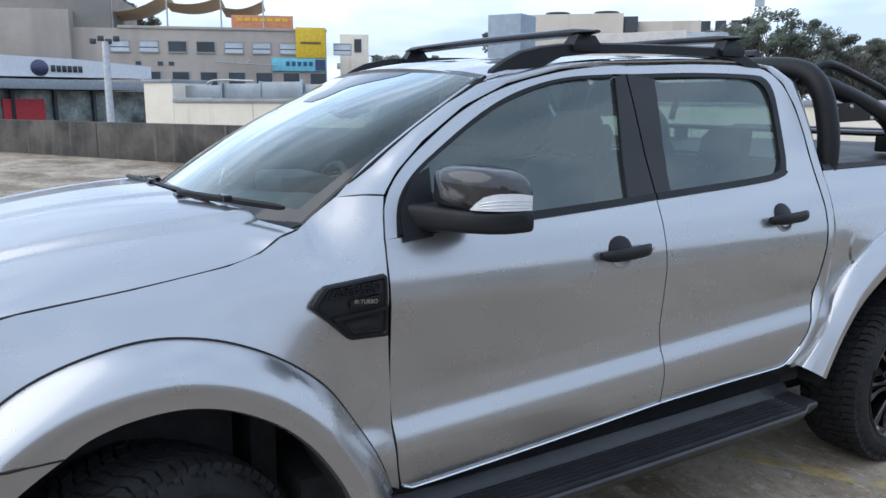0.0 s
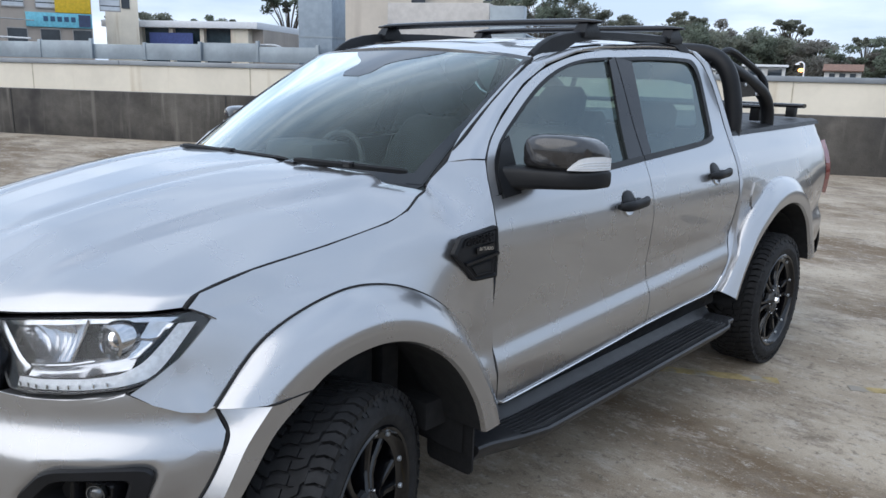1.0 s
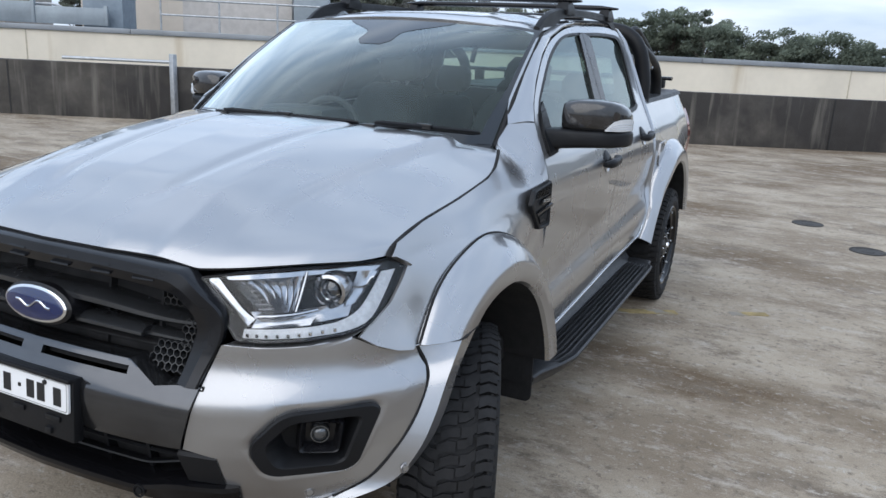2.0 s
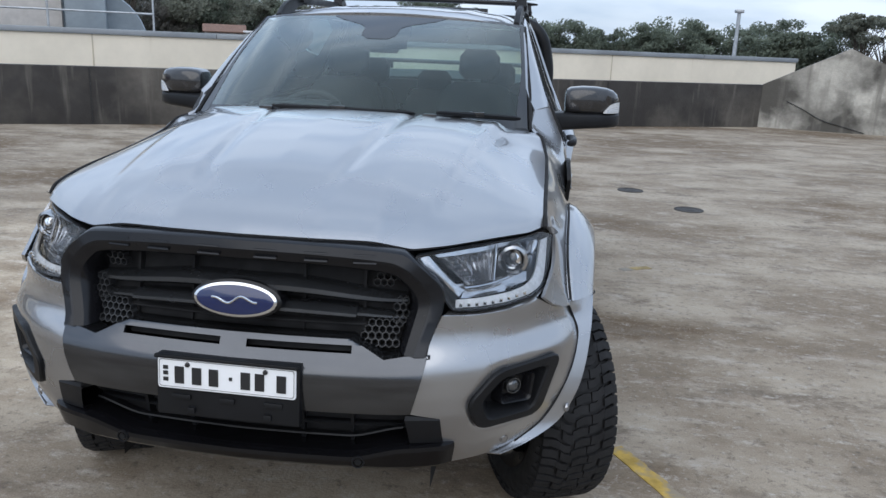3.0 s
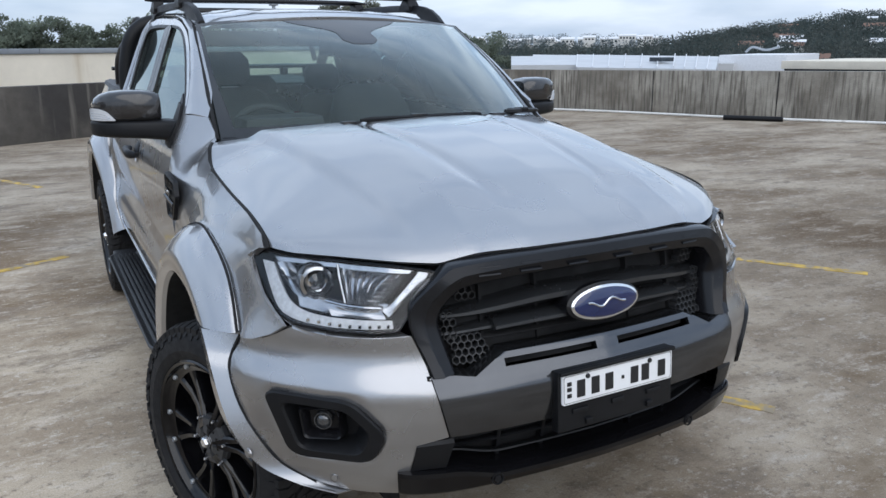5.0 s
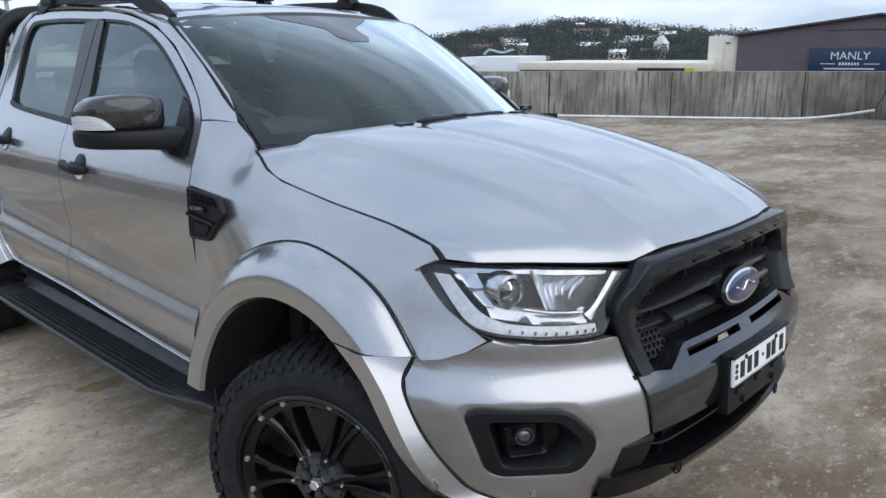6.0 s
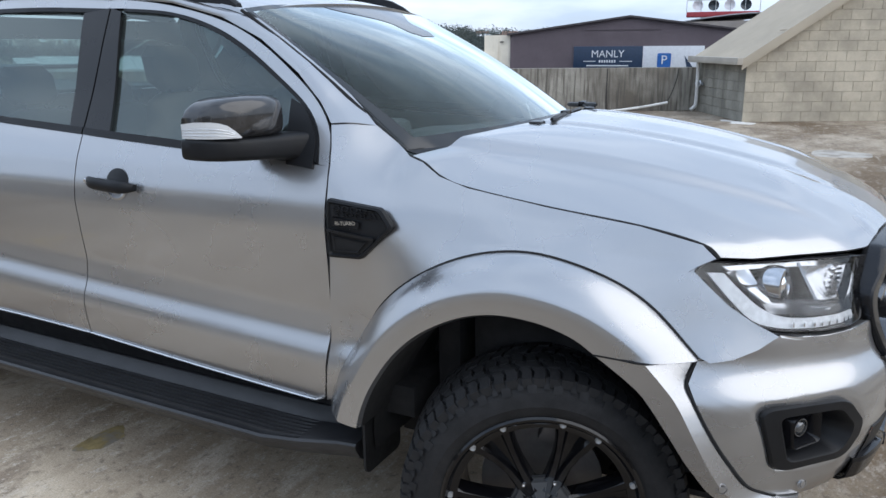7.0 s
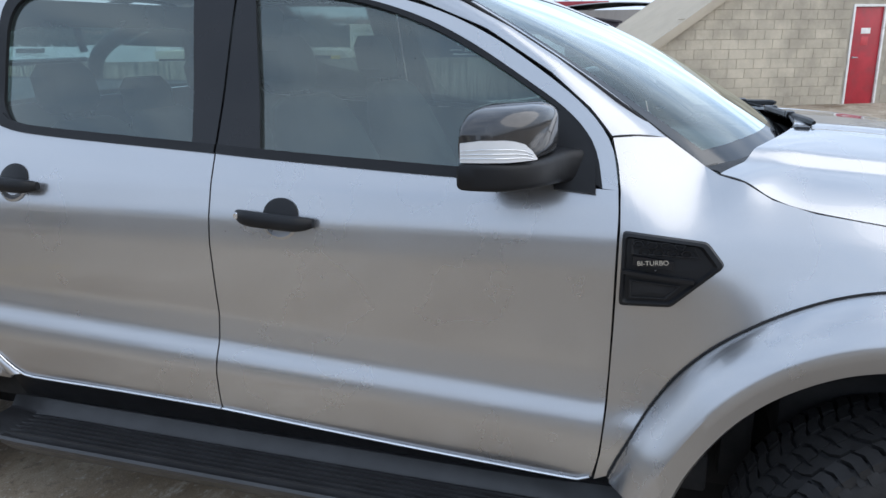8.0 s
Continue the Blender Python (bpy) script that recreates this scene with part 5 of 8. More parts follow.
DRL_O = [(.566, .8865), (.66, .888), (.73, .893), (.770, .901), (.790, .918), (.795, .960), (.795, 1.024)]
DRL_I = [(.566, .907), (.66, .910), (.716, .915), (.744, .922), (.764, .940), (.772, .975), (.776, 1.022)]
drl = both("running_light", lamp_net(DRL_O, DRL_I, .006, 30, 4, -.004), STRIP, lamp_body, "white light strip with clear lamps", solid=0.006, out=(.4, .5, .9))
for k in range(9):
    x0 = .580 + .0205 * k
    for pr_, sg in zip(drl, (1, -1)):
        part("strip_lamp", moved(box(-.004, .004, -.002, .001, -.0045, .0045, .001), Matrix.Translation((sg * x0, hl_y(x0, .895) - .001, .8950 + .0025 * max(0, k - 4)))), CHROME, pr_)
both("main_beam_reflector", lamp_net([(.590, .938), (.62, .940), (.650, .944)], [(.500, 1.022), (.575, 1.030), (.650, 1.034)], .020, 43, 12, .030, .007, 7), BOWL, lamp_body, "fluted bright main beam reflector", out=(.4, .5, .9), smooth=20)
for k in range(7):
    z0 = .950 + .0105 * k
    x0 = .580 - .0078 * k
    both("reflector_louvre", lamp_bar([(x0, z0), (x0 + .016, z0 + .001), (x0 + .028 - .002 * k, z0 + .002)], .0036, .020, .6), LAMP_CHROME, lamp_body)
both("indicator_reflector", lamp_net([(.576, .907), (.63, .909), (.690, .914)], [(.584, .930), (.64, .932), (.694, .936)], .016, 14, 5, .008), BOWL, lamp_body, "bright indicator reflector", out=(.4, .5, .9))
both("outer_reflector", lamp_net([(.738, .950), (.752, .956), (.760, .975)], [(.736, 1.026), (.752, 1.028), (.768, 1.022)], .014, 10, 6, .014), LAMP_CHROME, lamp_body, "bright outer reflector", out=(.4, .5, .9))
both("lamp_floor", lamp_net([(.585, .908), (.66, .911), (.745, .925)], [(.560, .940), (.66, .946), (.742, .960)], .030, 20, 5, .010), BOWL, lamp_body, "bright lamp floor", out=(.4, .5, .9))
both("reflector_step", lamp_bar([(.736, .992), (.752, .990), (.764, .994)], .004, .012, .6), LAMP_CHROME, lamp_body)
pr = Matrix.Translation((.700, hl_y(.700, .985) + .030, .987)) @ Matrix.Rotation(radians(14), 4, "Z")
both("projector_ring", moved(lathe([(.031, -.012), (.035, -.020), (.043, -.018), (.047, .002), (.049, .03)], 32, "y"), pr), LAMP_CHROME, lamp_body)
both("projector_lens", moved(lathe([(.0, -.022), (.012, -.0205), (.022, -.015), (.031, -.006), (.032, .02)], 28, "y"), pr), LENS, lamp_body, out=None)
both("projector_bowl", moved(lathe([(.032, .012), (.018, .03), (.0, .04)], 28, "y"), pr), LAMP_CHROME, lamp_body)
both("lamp_trim", lamp_net([(.462, 1.014), (.500, .978), (.545, .938), (.572, .914)], [(.486, 1.022), (.520, .986), (.562, .945), (.584, .930)], .008, 16, 4, -.004), LAMP_CHROME, lamp_body, "bright slanted lamp trim", solid=0.003, out=(.4, .5, .9))
both("lamp_trim", lamp_bar([(.584, .934), (.63, .937), (.66, .940), (.695, .948)], .0045, .012), LAMP_CHROME, lamp_body)
both("lamp_trim", lamp_bar([(.655, 1.034), (.657, .99), (.657, .945)], .0040, .010), LAMP_CHROME, lamp_body)
both("lamp_brow", lamp_net([(.50, 1.026), (.60, 1.034), (.70, 1.038), (.77, 1.036)], [(.51, 1.016), (.60, 1.023), (.70, 1.028), (.765, 1.026)], .010, 20, 3), LAMP_CHROME, lamp_body, "bright upper lamp edge", solid=0.003, out=(.4, .5, .9))
body["fit"] = True


# ---- wheels ----
TYRE_R, TYRE_W, HUB_Z = 0.386, 0.268, 0.380


def tyre_meshes():
    """The carcass, and the tread's lugs with their shoulder steps."""
    h = TYRE_W / 2
    prof = [(.258, -h + .020), (.268, -h + .006), (.285, -h - .002), (.31, -h - .006), (.335, -h - .002), (.355, -h + .012), (.366, -h + .030), (.374, -h + .055),
            (.377, 0), (.374, h - .055), (.366, h - .030), (.355, h - .012), (.335, h + .002), (.31, h + .006), (.303, h + .0075), (.297, h + .0055), (.285, h + .002), (.268, h - .006), (.258, h - .020)]
    carcass = lathe(prof, 84)
    lugs = []
    n = 66
    cols = ((-h + .006, -h + .056), (-h + .062, -h + .104), (-.026, .026), (h - .104, h - .062), (h - .056, h - .006))
    rnd = random.Random(4)
    for k in range(n):                      # all-terrain lugs in five interlocking rows
        for row, (a0, a1) in enumerate(cols):
            w0 = 2 * math.pi * (k + (0, .45, .2, .7, .5)[row]) / n
            span = 2 * math.pi / n * (.74 if k % 2 else .86)
            skew = (.10, .26, -.16, -.26, -.10)[row] * 2 * math.pi / n * 2
            edge_row = row in (0, 4)
            quad = []
            for r in (.362, TYRE_R - .001 * rnd.random()):
                tp = 0.0 if r < .37 else .04
                for f, wf in ((0, tp), (.5, tp), (1, tp), (1, 1 - tp), (.5, 1 - tp), (0, 1 - tp)):
                    a = a0 + (a1 - a0) * f + (0 if edge_row else (.005 if (k + row) % 2 else -.005))
                    rr = r - (.010 if edge_row and (f == (0 if row == 0 else 1)) else 0)
                    kink = .20 * (1 if row % 2 else -1) * (1 if f == .5 else 0)
                    ww = w0 + span * (wf + kink) + skew * (f - .5)
                    quad.append((a, rr * math.cos(ww), rr * math.sin(ww)))
            lugs.append((quad, [(6, 7, 8, 9, 10, 11)] + [(i, (i + 1) % 6, (i + 1) % 6 + 6, i + 6) for i in range(6)]))
        for s in (-1, 1):                   # shoulder steps running onto the sidewall
            w0, w1 = 2 * math.pi * (k + .06) / n, 2 * math.pi * (k + (.78 if k % 2 else .50)) / n
            out_r, in_r, deep = TYRE_R - .012, (.338 if k % 2 else .350), .0055
            ring = []
            for lift in (0.0, deep):
                for r, a in ((out_r, h - .020), (.358, h - .008), (in_r, h + .0012)):
                    for w in (w0, w1):
                        ring.append((s * (a - .003 + lift), r * math.cos(w), r * math.sin(w)))
            fs = [(6, 7, 9, 8), (8, 9, 11, 10), (0, 6, 8, 2), (2, 8, 10, 4), (1, 3, 9, 7), (3, 5, 11, 9), (4, 10, 11, 5), (0, 1, 7, 6)]
            lugs.append((ring, fs if s > 0 else [tuple(reversed(q)) for q in fs]))
    return carcass, join(*lugs)


def make_wheel(hub, turn):
    """A wheel whose outer face looks to +x before it is turned."""
    h = TYRE_W / 2
    barrel = lathe([(.262, h - .016), (.272, h - .008), (.272, h - .002), (.266, h + .002), (.258, h - .002), (.252, h - .018), (.246, h - .024), (.228, h - .030), (.224, h - .10), (.218, -h + .03), (.25, -h + .01), (.268, -h + .004)], 72)
    w = part("wheel", barrel, RIM, truck, "gloss black six-spoke wheel with all-terrain tyre")
    w.matrix_basis = hub @ turn
    part("tyre", W_TYRE, RUBBER, w, "black all-terrain tyre", smooth=30)
    tagged(part("tread", W_TREAD, RUBBER, w, smooth=25), kind="stuff")
    part("brake_disc", lathe([(.0, -.03), (.17, -.03), (.17, -.055), (.0, -.055)], 40), W_DISC, w)
    part("brake_caliper", moved(box(-.03, .03, -.07, .07, -.03, .03, .012), Matrix.Translation((-.03, .06, .135)) @ Matrix.Rotation(radians(-24), 4, "X")), W_DISC, w)
    for k in range(6):
        a = 60 * k + 36.5
        part("spoke", moved(W_SPOKE, Matrix.Rotation(radians(a), 4, "X")), RIM, w)
        part("hub_facet", moved(W_FACET, Matrix.Rotation(radians(a + 30), 4, "X")), W_SATIN, w)
        part("hub_bolt", moved(W_BOLT, Matrix.Rotation(radians(a), 4, "X") @ Matrix.Translation((h - .018, 0, .082)) @ Matrix.Diagonal((.8, .55, .55, 1))), BRIGHT, w)
        for s in (-11.6, 11.6):
            part("rim_bolt", moved(W_BOLT, Matrix.Rotation(radians(a + s), 4, "X") @ Matrix.Translation((h - .024, 0, .247))), STEEL, w)
    part("centre_cap", W_CAP, RIM, w)
    part("cap_bolt", lathe([(.0, h + .006), (.014, h + .006), (.020, h - .002), (.022, h - .016)], 6), BRIGHT, w)
    return w


def spoke_mesh():
    """A spoke that forks to two bolted feet at the rim, with a sunk web between the arms."""
    h = TYRE_W / 2
    def arm(path, depth):
        rows = []
        for y, r, wd, x in path:
            rows.append([(x - depth, y - wd, r), (x - .008, y - wd, r), (x, y - wd * .55, r), (x, y + wd * .55, r), (x - .008, y + wd, r), (x - depth, y + wd, r)])
        return rows_mesh(rows, closed=True, caps=True)
    fork = [arm([(s * .010, .050, .018, h - .010), (s * .012, .085, .0135, h - .024), (s * .016, .125, .0115, h - .034), (s * .025, .165, .0120, h - .036), (s * .038, .205, .0145, h - .032), (s * .049, .236, .0185, h - .028), (s * .051, .262, .0205, h - .026)], .055) for s in (-1, 1)]
    web = arm([(0, .05, .026, h - .03), (0, .12, .020, h - .052), (0, .19, .034, h - .060), (0, .255, .052, h - .058)], .03)
    return join(*fork, web)


W_SATIN = mat("satin_black_hub", (0.035, 0.036, 0.038), 0.42, var=0.1)
W_FACET = rows_mesh([[(x, y, z) for x, y, z in ((TYRE_W / 2 - .03, -w, r), (TYRE_W / 2 + d, -w * .8, r), (TYRE_W / 2 + d, w * .8, r), (TYRE_W / 2 - .03, w, r))] for r, w, d in ((.024, .009, -.010), (.036, .014, -.006), (.074, .026, -.018), (.082, .022, -.044))], closed=True, caps=True)
(W_TYRE, W_TREAD), W_SPOKE = tyre_meshes(), spoke_mesh()
W_BOLT = lathe([(.0, .006), (.004, .008), (.0075, .008), (.009, .005), (.009, -.004)], 10)
W_DISC = mat("brake_steel", (0.16, 0.15, 0.145), 0.5, metal=0.7, var=0.2)
hh = TYRE_W / 2
W_CAP = lathe([(.0, hh - .010), (.030, hh - .014), (.042, hh - .022), (.060, hh - .032), (.078, hh - .06)], 10)
STEER = {1: 22.5, -1: 20.4}
body["fit"] = False
for sx in (1, -1):
    face = Matrix.Identity(4) if sx > 0 else Matrix.Rotation(math.pi, 4, "Z")
    make_wheel(pose(sx * .808, .034, HUB_Z - .019, 0, 0, STEER[sx]), face)
    make_wheel(pose(sx * .800, 3.262, HUB_Z + .008), face)
body["fit"] = True
for yc in (0.06, 3.21):
    arch = []
    for a in np.linspace(-8, 180, 24):
        c, s = math.cos(radians(a)), math.sin(radians(a))
        arch.append([(.50, yc + .49 * c, .44 + .46 * s), (.88, yc + .49 * c, .44 + .46 * s)])
    both("wheel_arch_liner", rows_mesh(arch), SHELL, truck, out=(.7, yc, 2.0))
    both("wheel_well_wall", rows_mesh([[(.50, yc + dy, z) for dy in (-.6, .6)] for z in (.25, 1.0)]), SHELL, truck)
both("mud_flap", prism(rounded([(.70, .30), (.915, .30), (.915, .45), (.905, .60), (.70, .62)], .03), .560, .568, "y"), RUBBER, truck, "black rubber mud flap")
part("chassis", join(box(-.55, .55, -.55, 4.1, .34, .46, .02), box(-.70, .70, .5, 2.7, .42, .50, .02)), SHELL, truck)
part("axle", tube([(-.75, 3.22, .41), (.75, 3.22, .41)], .055, 12), SHELL, truck)
part("tub_floor", box(-.72, .72, 2.72, 4.18, .70, .76), SHELL, truck)
part("engine_cover", box(-.72, .72, -.55, .30, .55, 1.0, .05), SHELL, truck)

# side steps
step_rows = []
ys = [.60, .66, .78, .90] + list(np.linspace(1.0, 2.40, 16)) + [2.46, 2.52, 2.575]
tread = []
for k in range(6):
    a = .842 + .0225 * k
    tread += [(a, -.014), (a + .003, .006), (a + .011, .006), (a + .014, -.014)]
for y in ys:
    e = min(1.0, max(0.0, (y - .60) / .30)) if y < 1.5 else min(1.0, max(.55, (2.60 - y) / .16))
    k = ease(e)
    flat = 1.0 if .88 < y < 2.43 else 0.0
    prof = [(.70, .475), (.80, .445), (.832, .412)]
    prof += [(a, .408 + b * flat) for a, b in tread]
    prof += [(.984, .406), (.991, .399), (.988, .386), (.955, .348), (.90, .322), (.70, .33)]
    step_rows.append([(.70 + (a - .70) * (.72 + .28 * k), y, b + .018 * (y - 1.5) - .0 * k) for a, b in prof])
both("side_step", rows_mesh(step_rows, closed=True, caps=True), STEP, truck, "black ribbed plastic side step", smooth=25, out=(.85, 1.6, .37))
both("sill", rows_mesh([[(side_x(y, z) - dx, y, z) for z, dx in ((.585 + .03 * (y - 1.6), .02), (.53 + .03 * (y - 1.6), .02), (.47, .03), (.40, .10))] for y in np.linspace(.66, 2.52, 16)]), PLASTIC, truck)

HEM = [(.728, .512), (.745, .503), (.80, .499), (1.19, .522), (1.75, .563)]
both("door_hem", tube([on_side((a, b - .003), .004) for a, b in spline(HEM, 30)], .0040, 8), BRIGHT, front_doors, "bright door bottom edge", out=None)
both("door_hem", tube([on_side((a, b - .003), .004) for a, b in spline([(1.754, .563), (2.1, .573), (2.36, .577), (2.44, .583), (2.48, .612), (2.515, .652)], 24)], .0040, 8), BRIGHT, rear_doors, "bright door bottom edge", out=None)


# ---- truck details: mirrors, handles, vents, racks ----
def sections(secs, n=24, p=0.55):
    rows = []
    for x, y0, y1, z0, z1 in secs:
        cy, cz, ry, rz = (y0 + y1) / 2, (z0 + z1) / 2, (y1 - y0) / 2, (z1 - z0) / 2
        rows.append([(x, cy + ry * math.copysign(abs(math.cos(a)) ** p, math.cos(a)), cz + rz * math.copysign(abs(math.sin(a)) ** p, math.sin(a))) for a in (2 * math.pi * k / n for k in range(n))])
    return rows_mesh(rows, closed=True, caps=True)


CAP_S = [(0.848, 0.857, 0.95, 1.324, 1.397), (0.853, 0.837, 0.97, 1.314, 1.414), (0.872, 0.825, 0.985, 1.31, 1.425), (0.92, 0.822, 0.993, 1.308, 1.431), (0.98, 0.837, 0.999, 1.308, 1.431), (1.03, 0.858, 1.001, 1.309, 1.426), (1.06, 0.883, 1.002, 1.31, 1.416), (1.08, 0.912, 1.002, 1.312, 1.4), (1.091, 0.947, 1.0, 1.316, 1.378)]
BASE_S = [(0.785, 0.755, 0.86, 1.227, 1.316), (0.815, 0.774, 0.91, 1.227, 1.317), (0.85, 0.798, 0.975, 1.238, 1.318), (0.92, 0.815, 0.998, 1.245, 1.318), (1.0, 0.838, 1.003, 1.251, 1.318), (1.05, 0.868, 1.005, 1.254, 1.318), (1.08, 0.902, 1.005, 1.257, 1.318), (1.096, 0.937, 1.003, 1.261, 1.316), (1.1, 0.962, 0.998, 1.269, 1.31)]
mirror_b = both("door_mirror", sections(BASE_S, 32, .42), PLASTIC, truck, "black door mirror with dark cap and white indicator", out=None)
both("mirror_cap", sections(CAP_S, 36, .52), CARBON, mirror_b, "glossy dark mirror cap", out=None)
both("mirror_glass", sections([(.87, .992, .996, 1.322, 1.405), (1.05, .998, 1.002, 1.322, 1.385)], 24, .4), CHROME, mirror_b, out=None)
ind = []
for x, z1 in ((1.020, 1.322), (1.034, 1.338), (1.050, 1.354), (1.066, 1.361), (1.080, 1.364), (1.0925, 1.364)):
    yf = float(np.interp(x, [.98, 1.03, 1.06, 1.08, 1.091, 1.095], [0.837, 0.858, 0.883, 0.912, 0.947, 0.977]))
    ind.append([(x + .003, yf - .006, z) for z in np.linspace(1.319, z1, 6)])
ind.append([(1.0975, .995, z) for z in np.linspace(1.319, 1.358, 6)])
both("mirror_indicator", rows_mesh(ind), WHITE_LENS, mirror_b, "white indicator lens", solid=0.006, out=(.95, .92, 1.31))
for k in range(3):
    both("indicator_rib", tube([(r[k + 1][0] + .001, r[k + 1][1] - .0015, r[k + 1][2]) for r in ind[1:]], .0008, 5), BRIGHT, mirror_b, out=None)
both("mirror_foot", rows_mesh(side_rows(ribbon([(.742, 1.218), (.752, 1.30), (.80, 1.372)], [(.838, 1.226), (.850, 1.30), (.862, 1.382)], 12, 4), 0.012)), PLASTIC, mirror_b, solid=0.02)


def handle(yc, zc, doors):
    def arc(y):
        return on_side((y, zc + .06 * (y - yc)), .012 + .034 * (1 - ((y - yc) / .111) ** 4))
    ys = np.linspace(yc - .108, yc + .108, 17)
    rows = []
    for i, y in enumerate(ys):
        x, yy, z = arc(y)
        k = .55 + .45 * (1 - abs((y - yc) / .108) ** 6)
        rows.append([(x + .016 * k * math.cos(a), yy, z + .0205 * k * math.copysign(abs(math.sin(a)) ** .7, math.sin(a))) for a in (2 * math.pi * j / 14 for j in range(14))])
    h = both("door_handle", rows_mesh(rows, closed=True, caps=True), PLASTIC, doors, "black door handle", out=None)
    up = [(yc - .010 + .050 * math.cos(w), zc + .050 * math.sin(w) ** .8) for w in np.linspace(0.001, math.pi - .001, 17)]
    both("handle_cup", rows_mesh([[on_side(p, .003) for p in up], [on_side(lerp(p, (yc - .010, zc), .25), .010) for p in up], [on_side(lerp(p, (yc - .010, zc - .004), .97), .012) for p in up]]), PLASTIC, doors, solid=0.004)
    lo = [(yc - .010 + .050 * math.cos(w), zc - .056 * math.sin(w) ** .8) for w in np.linspace(0.001, math.pi - .001, 17)]
    both("handle_recess", rows_mesh([[on_side(p, .002) for p in lo], [on_side(lerp(p, (yc, zc), .12), .005) for p in lo], [on_side(lerp(p, (yc, zc), .4), -.002) for p in lo], [on_side(lerp(p, (yc, zc), .97), -.004) for p in lo]]), PAINT, doors)
    return h


handle(1.538, 1.126, front_doors)
handle(2.388, 1.184, rear_doors)
both("key_lock", moved(lathe([(.0, .006), (.007, .006), (.009, .002), (.009, -.004)], 14, "x"), Matrix.Translation(on_side((1.632, 1.134), .040))), BRIGHT, front_doors, out=None)

# fender vents
V = [(.452, 1.074), (.492, 1.124), (.676, 1.140), (.678, .966), (.562, .970)]
vent_o = rounded(V, .010, 3)
cyz = (.60, 1.055)
vent = both("side_vent", rows_mesh([[on_side(lerp(p, cyz, k), o) for p in vent_o] for k, o in ((0, .0), (.02, .014), (.10, .016), (.16, .008), (.98, .006))], closed=True), PLASTIC, fenders, "black side vent with raised badge", solid=0.004)
up_in = [(.520, 1.112), (.655, 1.124), (.655, 1.092), (.505, 1.090)]
lo_in = [(.545, 1.022), (.655, 1.030), (.655, .988), (.575, .990)]
for inset in (up_in, lo_in):
    c = (sum(p[0] for p in inset) / 4, sum(p[1] for p in inset) / 4)
    both("vent_opening", rows_mesh([[on_side(lerp(p, c, k), o) for p in inset] for k, o in ((0, .013), (.06, .012), (.10, .0075), (.98, .0072))], closed=True), SHELL, vent, solid=0.003)
for r0 in range(2):
    for c0 in range(4):
        y0, z0 = .535 + .030 * c0 + .015 * r0, 1.098 + .016 * r0
        hexo = [(y0 + .013 * math.cos(radians(60 * a)), z0 + .0085 * math.sin(radians(60 * a))) for a in range(6)]
        both("vent_cell", rows_mesh([[on_side(lerp(p, (y0, z0), k), o) for p in hexo] for k, o in ((0, .008), (.0, .013), (.22, .013), (.25, .008))], closed=True), TRIM, vent, smooth=20)
both("vent_bar", rows_mesh([[on_side(p, o) for p in arc_sample([(.515, 1.034 + dz), (.672, 1.050 + dz)], 8)] for dz, o in ((-.006, .010), (-.004, .017), (.004, .017), (.007, .010))]), GREY, vent, solid=0.003)
vb = both("vent_badge", rows_mesh([[on_side(p, o) for p in arc_sample([(.562, 1.060 + dz), (.650, 1.068 + dz)], 6)] for dz, o in ((-.0, .010), (.001, .0165), (.020, .0165), (.021, .010))]), TRIM, vent)
for sgn, pv in zip((1, -1), vb):
    p = on_side((.606, 1.0745), .018)
    part("badge_letters", moved(text_mesh("BI-TURBO", .0155, .0008), Matrix.Translation((sgn * p[0], p[1], p[2])) @ Matrix.Rotation(radians(90 * sgn), 4, "Z") @ Matrix.Rotation(radians(5 * sgn), 4, "Y")), CHROME, vent[0] if sgn > 0 else vent[1], smooth=0)

# roof rails and cross bars
ry = [1.19, 1.24, 1.30, 1.38, 1.46, 1.60, 1.8, 2.0, 2.2, 2.32, 2.40, 2.46, 2.49]
rt = [1.703, 1.737, 1.766, 1.786, 1.797, 1.807, 1.815, 1.820, 1.822, 1.815, 1.800, 1.780, 1.766]
rb = [1.690, 1.700, 1.708, 1.716, 1.752, 1.770, 1.780, 1.785, 1.787, 1.778, 1.755, 1.752, 1.752]
rows = []
for y, t, b in zip(ry, rt, rb):
    x = float(np.interp(y, [1.19, 1.5, 2.49], [.586, .592, .588]))
    rows.append([(x - .014, y, b), (x + .018, y, b), (x + .016, y, t - .006), (x + .006, y, t), (x - .008, y, t), (x - .012, y, t - .006)])
both("roof_rail", rows_mesh(rows, closed=True, caps=True), PLASTIC, truck, "black raised roof rail", smooth=50, out=None)


def cross_bar(y, z, half, parent_name):
    rows = []
    for x in np.linspace(-half, half, 15):
        e = min(1.0, (half - abs(x)) / .03 + .35)
        zz = z + .006 * (1 - (x / half) ** 2)
        rows.append([(x, y + .042 * e * math.copysign(abs(math.cos(a)) ** .8, math.cos(a)), zz + .015 * e * math.sin(a)) for a in (2 * math.pi * j / 16 for j in range(16))])
    bar = part(parent_name, rows_mesh(rows, closed=True, caps=True), TRIM, truck, "black aero roof cross bar")
    return bar


for y, z, half, zf in ((1.565, 1.838, .665, 1.805), (2.305, 1.857, .655, 1.820)):
    bar = cross_bar(y, z, half, "roof_cross_bar")
    for s in (-1, 1):
        part("bar_foot", rows_mesh([[(s * .59 + a * w, y + b * d, zz) for a, b in ((-1, -1), (1, -1), (1, 1), (-1, 1))] for w, d, zz in ((.030, .060, zf - .030), (.032, .062, zf - .010), (.028, .050, zf + .006), (.024, .036, z - .008))], closed=True, caps=True), PLASTIC, bar, smooth=30)

